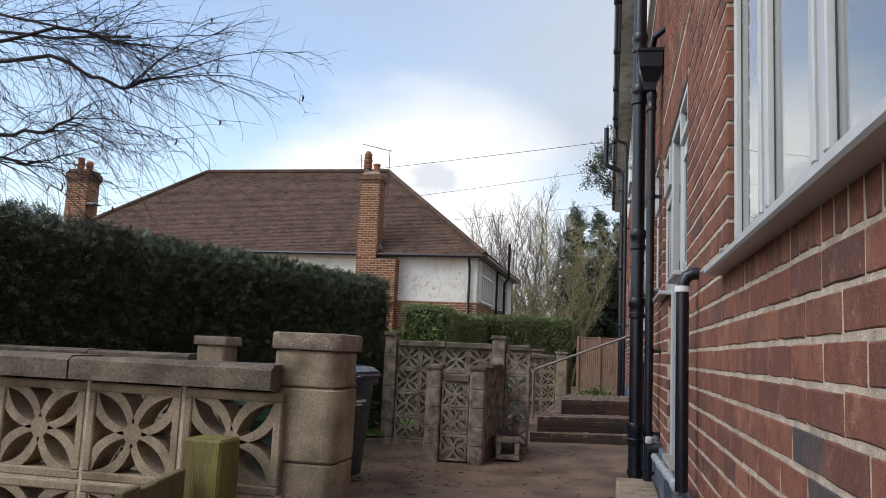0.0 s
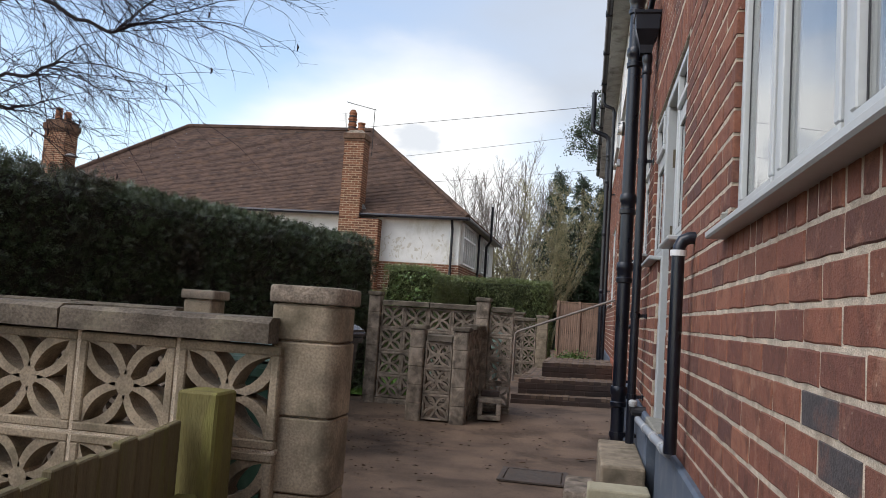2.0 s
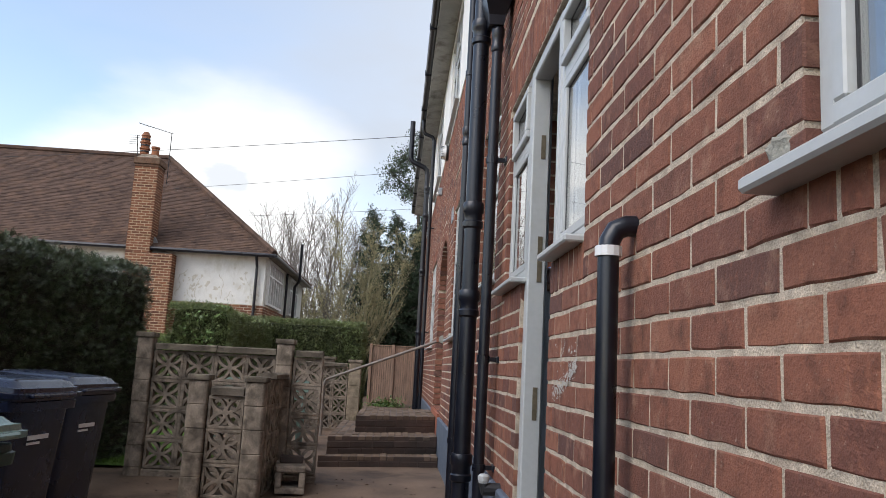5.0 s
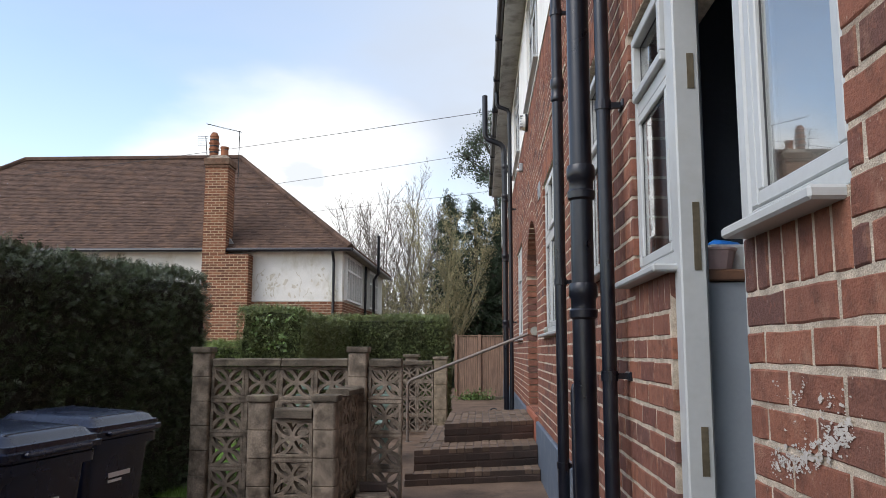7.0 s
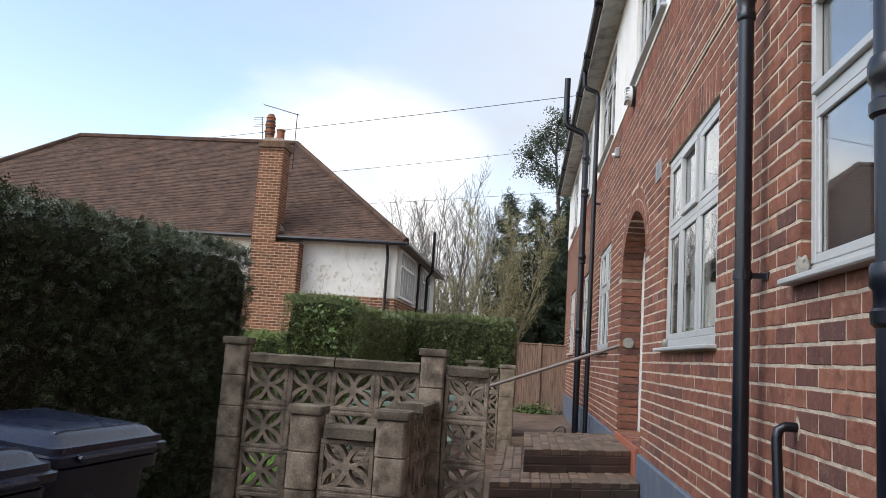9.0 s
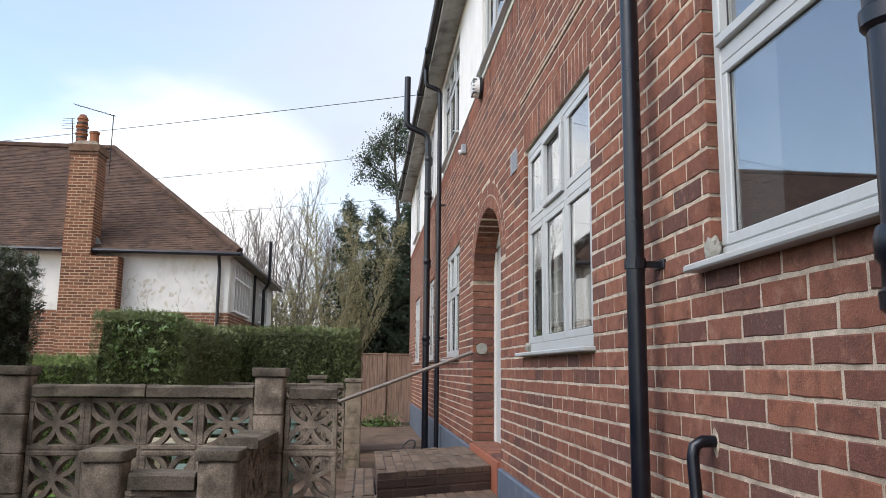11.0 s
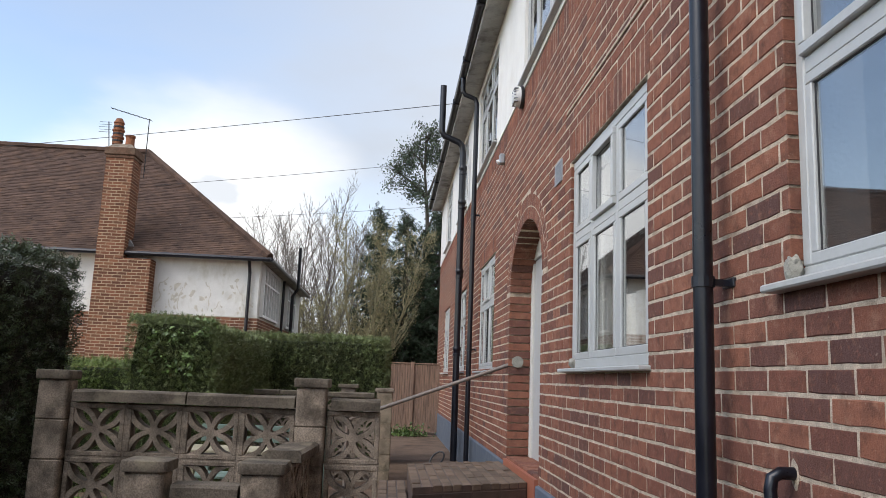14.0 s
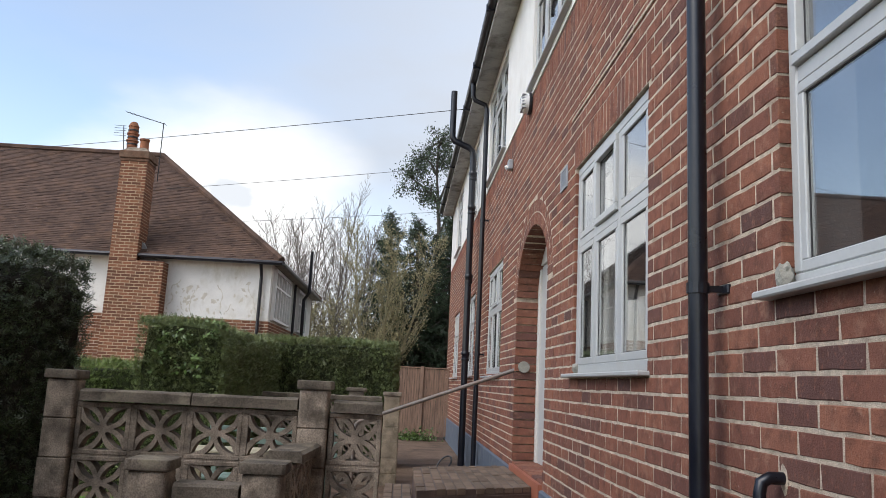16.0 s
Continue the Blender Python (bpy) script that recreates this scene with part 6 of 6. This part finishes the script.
def flaked_patches():
    """Patches where the white render's paint has come away."""
    r = random.Random(19)
    bm = bmesh.new()
    for cx, cz, n, sx, sz in ((-7.2, 3.35, 16, 0.14, 0.35), (-6.75, 3.55, 14, 0.25, 0.15), (-5.2, 3.1, 14, 0.25, 0.22), (-6.3, 3.3, 8, 0.10, 0.3), (-5.6, 3.7, 8, 0.2, 0.2), (-5.05, 3.15, 10, 0.15, 0.12), (-9.8, 3.4, 8, 0.3, 0.3)):
        for _ in range(n):
            x, z, s, tilt = r.gauss(cx, sx), r.gauss(cz, sz), abs(r.gauss(0.012, 0.02)) + 0.008, r.uniform(-1.2, 1.2)
            if z < WB + 0.1 or z > EAVE - 0.2 or x > HX1 - 0.42:
                continue
            m = r.randint(6, 9)
            vs = []
            for k in range(m):
                a = 2 * math.pi * k / m
                u, v = s * r.uniform(0.3, 1.6) * math.cos(a), s * r.uniform(0.6, 3.0) * math.sin(a)
                vs.append(bm.verts.new((x + u * math.cos(tilt) - v * math.sin(tilt), HY0 + 0.346 - 0.0006 * r.random(), z + u * math.sin(tilt) + v * math.cos(tilt))))
            bm.faces.new(vs)
    # wandering cracks where the paint has lifted
    for cx, cz, n in ((-7.3, 3.9, 16), (-7.25, 3.3, 14), (-6.9, 3.6, 12), (-6.3, 3.8, 14), (-5.5, 3.9, 14), (-5.2, 3.5, 14), (-5.9, 3.3, 10), (-5.15, 3.0, 8)):
        x, z, a = cx, cz, -1.5 + r.gauss(0, 0.3)
        for _ in range(n):
            a += r.gauss(0, 0.45)
            l, w = r.uniform(0.04, 0.09), r.uniform(0.006, 0.022)
            dx, dz = l * math.cos(a), l * math.sin(a)
            ux, uz = -w * math.sin(a), w * math.cos(a)
            if WB + 0.1 < z + dz < EAVE - 0.15 and x < HX1 - 0.45:
                bm.faces.new([bm.verts.new((px_, HY0 + 0.3455 - 0.0006 * r.random(), pz_)) for px_, pz_ in ((x - ux, z - uz), (x + dx - ux * 0.6, z + dz - uz * 0.6), (x + dx + ux * 0.6, z + dz + uz * 0.6), (x + ux, z + uz))])
            x, z = x + dx, z + dz
            if abs(a + 1.5) > 1.0:
                a = -1.5
    return bm


tagged(part("flaked_paint", flaked_patches(), M["flaked"], nh, "cream patches of flaked paint"), kind="stuff")

# chimney with its stepped shoulders, growing out of the wall
CY = HY0 - 0.12
stack = part("chimney", boxes((-9.10, -7.68, CY + 0.005, HY0 + 0.35, 0.0, 4.30), (-9.10, -8.40, CY + 0.005, CY + 0.66, 4.30, 7.0)), M["stack_mortar"], nh, "tall brown-red brick chimney stack")
brick_panel("stack_bricks", -9.11, -7.67, CY, 0.8, 4.30, stack, "stack_brick")
brick_panel("stack_bricks", -9.11, -8.39, CY, 4.30, 7.0, stack, "stack_brick")
brick_panel("stack_bricks", CY, CY + 0.67, 0, 4.30, 7.0, stack, "stack_brick", side=-8.388)
brick_panel("stack_bricks", CY, HY0 + 0.35, 0, 0.8, 4.30, stack, "stack_brick", side=-7.668)
# sloping shoulder on the roof side
bm = bmesh.new()
prof = [(-8.39, 4.30), (-7.70, 4.30), (-8.05, 4.44), (-8.39, 4.85)]
fr = [bm.verts.new((x, CY + 0.30, z)) for x, z in prof]
bk = [bm.verts.new((x, CY + 0.66, z)) for x, z in prof]
bm.faces.new(fr)
bm.faces.new(bk[::-1])
for k in range(4):
    bm.faces.new((fr[k], bk[k], bk[(k + 1) % 4], fr[(k + 1) % 4]))
bmesh.ops.recalc_face_normals(bm, faces=bm.faces)
part("shoulder", bm, M["flash"], stack, "lead-dressed sloping shoulder")
part("corbel", boxes((-9.13, -8.37, CY - 0.02, CY + 0.69, 7.0, 7.09), (-9.16, -8.34, CY - 0.05, CY + 0.72, 7.09, 7.30), bevel=0.02), M["stack_top"], stack, "dark weathered corbel courses")
bm = bmesh.new()
lo = [bm.verts.new((x, y, 7.30)) for x, y in ((-9.10, CY), (-8.40, CY), (-8.40, CY + 0.66), (-9.10, CY + 0.66))]
hi = [bm.verts.new((x, y, 7.43)) for x, y in ((-8.98, CY + 0.12), (-8.52, CY + 0.12), (-8.52, CY + 0.54), (-8.98, CY + 0.54))]
for k in range(4):
    bm.faces.new((lo[k], lo[(k + 1) % 4], hi[(k + 1) % 4], hi[k]))
bm.faces.new(hi)
part("flaunching", bm, M["concrete_dark"], stack, "cracked cement flaunching")
part("chimney_pot", lathe([(0.135, 0), (0.14, 0.16), (0.165, 0.17), (0.165, 0.21), (0.13, 0.22), (0.14, 0.36), (0.165, 0.37), (0.165, 0.41), (0.13, 0.42), (0.13, 0.58), (0.15, 0.60), (0.08, 0.73), (0.02, 0.74)], 14, (-8.97, CY + 0.3, 7.46)), M["terracotta"], stack, smooth=True)
# black bands round the pot paint the shade inside its louvre slots
for k in range(3):
    part("vent_slot", lathe([(0.1425, 0), (0.1445, 0.004), (0.1445, 0.040), (0.1425, 0.044)], 14, (-8.97, CY + 0.3, 7.48 + 0.045 + 0.20 * k)), M["gasket"], stack, "black ring standing for the shaded louvre slot of the pot")
part("chimney_pot", lathe([(0.13, 0), (0.12, 0.05), (0.115, 0.24), (0.135, 0.25), (0.135, 0.30), (0.10, 0.30)], 14, (-8.63, CY + 0.3, 7.42)), M["terracotta"], stack, smooth=True)
bm = tube([(-8.24, CY + 0.5, 6.6), (-8.24, CY + 0.5, 8.30)], 0.014, 6)
tube_into(bm, [(-9.14, CY + 0.1, 8.42), (-8.19, CY + 0.5, 8.26)], 0.010, 5)
for i in range(10):
    t = i / 9
    tube_into(bm, [(-9.14 + 0.95 * t, CY + 0.1 + 0.4 * t - 0.1, 8.42 - 0.16 * t), (-9.14 + 0.95 * t, CY + 0.1 + 0.4 * t + 0.1, 8.42 - 0.16 * t)], 0.005, 4)
part("aerial", bm, M["cable"], stack, "thin television aerial on a pole")
bm = tube([(-9.12, CY + 0.15, 7.3), (-9.20, CY + 0.15, 8.05)], 0.014, 6)
for i in range(5):
    tube_into(bm, [(-9.42, CY + 0.1, 7.74 + 0.07 * i), (-9.10, CY + 0.1, 7.74 + 0.07 * i)], 0.006, 4)
part("aerial", bm, M["cable"], stack, "small grid television aerial")

# the chimney of another house behind the hedge
def far_chimney():
    x, y = -22.87, 30.2
    o = thing("far_chimney", "brick chimney stack with two terracotta pots above a hidden roof", "chimney", (x, y, 0))
    part("shaft", boxes((-0.50, 0.50, -0.4, 0.4, 0, 7.75), bevel=0.01), M["stack_mortar"], o)
    brick_panel("shaft_bricks", -0.505, 0.505, -0.405, 4.5, 7.75, o, "stack_brick")
    brick_panel("shaft_bricks", -0.40, 0.40, 0, 4.5, 7.75, o, "stack_brick", side=0.505)
    part("corbel", boxes((-0.54, 0.54, -0.45, 0.45, 7.75, 7.85), (-0.58, 0.58, -0.48, 0.48, 7.85, 8.12), (-0.50, 0.50, -0.42, 0.42, 8.12, 8.27), bevel=0.015), M["stack_top"], o, "dark weathered corbel courses")
    part("chimney_pot", lathe([(0.17, 0), (0.15, 0.1), (0.14, 0.55), (0.17, 0.58)], 12, (-0.22, 0, 8.27)), M["terracotta"], o, smooth=True)
    part("chimney_pot", lathe([(0.15, 0), (0.15, 0.3), (0.17, 0.32), (0.1, 0.42)], 12, (0.22, 0, 8.27)), M["terracotta"], o, smooth=True)
    part("satellite_dish", lathe([(0.02, 0.10), (0.2, 0.04), (0.3, -0.04), (0.31, -0.04), (0.2, 0.02), (0.02, 0.08)], 16, (0.80, -0.3, 6.75)), M["flash"], o)


far_chimney()


# ---------------------------------------------------------------- overhead wires
def wire(name, a, b, sag):
    pts = []
    for i in range(25):
        t = i / 24
        p = Vector(a).lerp(Vector(b), t)
        p.z -= sag * 4 * t * (1 - t)
        pts.append(p)
    o = thing(name, "thin black overhead service cable", "cable", a)
    part("cable", tube([p - Vector(a) for p in pts], 0.007, 5), M["cable"], o)


wire("overhead_cable", (-0.30, 19.0, 6.27), (-24, 35.2, 8.4), 0.12)
wire("overhead_cable", (0.6, 30, 8.40), (-14, 30, 6.4), 0.08)
wire("overhead_cable", (0.6, 34, 7.78), (-16, 34, 6.2), 0.12)


# ---------------------------------------------------------------- wheelie bins
def wheelie_bin(label, x, y, turn, mat, tall=1.045, lid_mat=None, wide=1.0, slope=-3.0, deep=1.0):
    """A two-wheeled bin with a flanged rim and a domed, stepped lid; its front faces -y before it is turned."""
    o = thing("wheelie_bin", label, "bin", group="wheelie bins")
    o.matrix_basis = pose(x, y, 0.0, 0, 0, turn)
    o.scale = (wide, deep, tall)

    def shell(levels, cap=True):
        bm = bmesh.new()
        rings = []
        for z, w, d, c in levels:
            ring = []
            for sx, sy in ((-1, -1), (1, -1), (1, 1), (-1, 1)):
                for a in (range(4) if sx * sy > 0 else range(3, -1, -1)):
                    t = a * math.pi / 6
                    ring.append(bm.verts.new((sx * (w / 2 - c + c * math.cos(t)), sy * (d / 2 - c + c * math.sin(t)), z)))
            rings.append(ring)
        m = len(rings[0])
        for a, b in zip(rings, rings[1:]):
            for k in range(m):
                bm.faces.new((a[k], a[(k + 1) % m], b[(k + 1) % m], b[k]))
        bm.faces.new(rings[0][::-1])
        if cap:
            bm.faces.new(rings[-1])
        bmesh.ops.recalc_face_normals(bm, faces=bm.faces)
        return bm
    part("body", shell([(0.06, 0.42, 0.46, 0.05), (0.30, 0.45, 0.51, 0.05), (0.86, 0.515, 0.62, 0.05)]), M[mat], o, smooth=True)
    part("rim", shell([(0.85, 0.52, 0.63, 0.05), (0.855, 0.575, 0.70, 0.06), (0.90, 0.58, 0.71, 0.06), (0.905, 0.56, 0.69, 0.06), (0.93, 0.56, 0.69, 0.06)]), M[mat], o, smooth=True)
    # lid: stepped skirt and a crowned top, higher towards the hinge
    lm = M[lid_mat or mat]
    lid = part("lid", shell([(-0.03, 0.60, 0.74, 0.03), (-0.005, 0.605, 0.745, 0.03), (0.0, 0.575, 0.715, 0.035), (0.022, 0.57, 0.71, 0.035), (0.026, 0.53, 0.67, 0.04),
                             (0.050, 0.50, 0.63, 0.05), (0.062, 0.40, 0.52, 0.05), (0.066, 0.20, 0.30, 0.05)]), lm, o, smooth=True)
    lid.matrix_basis = pose(0, 0, 0.965, slope, 0, 0)
    for ry in (-0.265, 0.265):
        part("rib", boxes((-0.22, 0.22, ry - 0.012, ry + 0.012, 0.046, 0.062), bevel=0.006), lm, lid)
    part("lip", boxes((-0.20, 0.20, -0.40, -0.365, -0.028, -0.004), bevel=0.008), lm, lid)
    part("handle", tube([(-0.22, 0.34, 0.93), (-0.22, 0.42, 0.97), (0.22, 0.42, 0.97), (0.22, 0.34, 0.93)], 0.016, 8), M[mat], o)
    for sx in (-0.24, 0.24):
        w = part("wheel", tube([(sx - 0.025, 0.26, 0.1), (sx + 0.025, 0.26, 0.1)], 0.1, 16), M["gasket"], o)
        part("hub", tube([(sx - 0.03, 0.26, 0.1), (sx + 0.03, 0.26, 0.1)], 0.04, 10), M["grey_pipe"], w)
    part("marking", boxes((-0.09, 0.09, -0.304, -0.299, 0.70, 0.724), (-0.09, 0.02, -0.302, -0.297, 0.675, 0.688)), M["white_plastic"], o, "white stamped marking")
    return o


wheelie_bin("dark blue plastic wheelie bin with a ribbed lid, wet", -2.84, 7.83, 83, "bin_blue", 1.04, None, 1.12, 2.5, 0.82)
wheelie_bin("dark blue plastic wheelie bin with a ribbed lid, wet", -2.78, 6.98, 83, "bin_blue", 1.04, None, 1.12, 2.5, 0.82)
wheelie_bin("green plastic wheelie bin with a paler green lid", -2.30, 5.14, 84, "bin_green", 0.95, "bin_green_lid")


# ---------------------------------------------------------------- litter on the yard, drain cover, plants by the fence
def leaf_litter():
    r = random.Random(15)
    V, F = [], []
    for _ in range(750):
        x, y = r.uniform(-2.9, -0.1), r.uniform(3.0, 10.3)
        if r.random() < 0.4:
            x = r.uniform(-2.9, -2.0)
        s, a = abs(r.gauss(0.010, 0.010)) + 0.006, r.uniform(0, 6.28)
        z = ground_height(x, y) + 0.012
        o = len(V)
        for k, (u, v) in enumerate(((-1, 0), (0, 0.45), (1, 0), (0, -0.45))):
            V.append((x + s * (u * math.cos(a) - v * math.sin(a)), y + s * (u * math.sin(a) + v * math.cos(a)), z + (0.006 if k % 2 else 0)))
        F.append((o, o + 1, o + 2, o + 3))
    ob = from_arrays("leaf_litter", V, F, M["dead_leaf"])
    return tagged(ob, "scattered small dead leaves on the yard", "leaves", kind="stuff")


leaf_litter()


def lawn():
    """The strip of lawn behind the pierced wall, with its blades."""
    r = random.Random(33)
    V, F = [], []
    xs, ys = [-6.4 + 0.4 * i for i in range(9)], [10.4 + 0.3 * i for i in range(14)]
    for y in ys:
        for x in xs:
            V.append((x, y, ground_height(x, y) + 0.03))
    n = len(xs)
    F += [(j * n + i, j * n + i + 1, (j + 1) * n + i + 1, (j + 1) * n + i) for j in range(len(ys) - 1) for i in range(n - 1)]
    for _ in range(16000):
        x, y = r.uniform(-5.6, -3.15), r.uniform(10.42, 14.3)
        if r.random() < 0.3:
            x, y = r.uniform(-4.4, -2.45), r.uniform(10.42, 11.58)
        z, a, h = ground_height(x, y) + 0.02, r.uniform(0, 6.28), r.uniform(0.03, 0.07)
        o = len(V)
        dx, dy = 0.004 * math.cos(a), 0.004 * math.sin(a)
        V += [(x - dx, y - dy, z), (x + dx, y + dy, z), (x + r.gauss(0, 0.015), y + r.gauss(0, 0.015), z + h)]
        F.append((o, o + 1, o + 2))
    return tagged(from_arrays("lawn", V, F, M["grass"]), "bright green grass behind the pierced wall", "lawn", kind="stuff")


lawn()
dc = thing("drain_cover", "rusty square metal drain cover in the yard", "drain cover", (-0.78, 7.05, 0.006))
part("frame", boxes((-0.26, 0.26, -0.26, -0.22, 0, 0.012), (-0.26, 0.26, 0.22, 0.26, 0, 0.012), (-0.26, -0.22, -0.22, 0.22, 0, 0.012), (0.22, 0.26, -0.22, 0.22, 0, 0.012)), M["iron"], dc)
part("lid", boxes((-0.215, 0.215, -0.215, 0.215, -0.01, 0.010), bevel=0.004), M["iron"], dc)
fp = thing("fallen_plant", "low green plant and straw at the foot of the fence", "plant", (-0.8, 24.7, 0.11))
r_ = random.Random(3)
V, F = leaf_cloud([(Vector((r_.gauss(0, 0.25), r_.gauss(0, 0.12), abs(r_.gauss(0, 0.10)))), Vector((0, 0, 1))) for _ in range(500)], 0.09, 5)
tagged(from_arrays("leaves", V, F, M["ivy"], fp), kind="stuff")
hs = thing("garden_hose_stand", "small dark wire stand and hose beside the far pipes", "hose", (-0.45, 18.2, 0.11))
part("hose", tube([(0.11 * math.cos(a), 0.05 * math.sin(a), 0.13 + 0.115 * math.sin(a + 0.6)) for a in [0.4 * k for k in range(18)]], 0.014, 6), M["gasket"], hs)


def garden_set():
    """A slatted table and the bench behind it, glimpsed through the pierced wall."""
    g = ground_height(-2.4, 12.4)
    o = thing("garden_table", "pale slatted garden table behind the pierced wall", "table", (-2.42, 12.25, g))
    for k in range(5):
        part("top_slat", boxes((-0.52, 0.52, 0.10 * k, 0.085 + 0.10 * k, 0.705, 0.73), bevel=0.005), M["pale_stone"], o, "pale weathered slat")
    for x in (-0.46, 0.41):
        for y in (0.03, 0.41):
            part("leg", boxes((x, x + 0.05, y, y + 0.05, 0, 0.703), bevel=0.004), M["pale_stone"], o)
    b = thing("garden_bench", "pale green slatted garden bench behind the pierced wall", "bench", (-2.35, 12.95, g))
    for k in range(4):
        part("seat_slat", boxes((-0.6, 0.6, 0.10 * k, 0.085 + 0.10 * k, 0.42, 0.445), bevel=0.005), M["bench_green"], b)
    for k in range(3):
        part("back_slat", boxes((-0.6, 0.6, 0.418, 0.44, 0.60 + 0.105 * k, 0.65 + 0.105 * k), bevel=0.005), M["bench_green"], b)
    for x in (-0.56, 0.515):
        for y, t in ((0.02, 0.418), (0.442, 0.87)):
            part("leg", boxes((x, x + 0.045, y, y + 0.045, 0, t), bevel=0.004), M["bench_green"], b)


garden_set()

# ---------------------------------------------------------------- near bricks, each an object
def brick_meshes():
    out = []
    for i in range(6):
        v, f = brick_block(0.0, BRICK_PITCH - JOINT, 0.0, COURSE - JOINT, seed=900 + i)
        me = bpy.data.meshes.new("brick")
        me.from_pydata(v, [], f)
        me.materials.append(M["brick_part"])
        me.update()
        out.append(me)
    return out


BM = brick_meshes()
BURNT = ((2.368, 1.089), (2.244, 1.012))
BURNT_MESH = BM[0].copy()
BURNT_MESH.materials.clear()
BURNT_MESH.materials.append(M["brick_dark"])
for i, c in enumerate([c for c in CELLS if near_cell(c)]):
    o = new("brick", BM[(i * 7 + i // 5) % 6])
    o.parent = wall
    o.location = (rng.uniform(-0.0016, 0.0002), c[0], c[2])
    # a few over-burnt bricks among the red ones
    if any(c[0] < by < c[1] and c[2] < bz < c[3] for by, bz in BURNT):
        o.data = BURNT_MESH
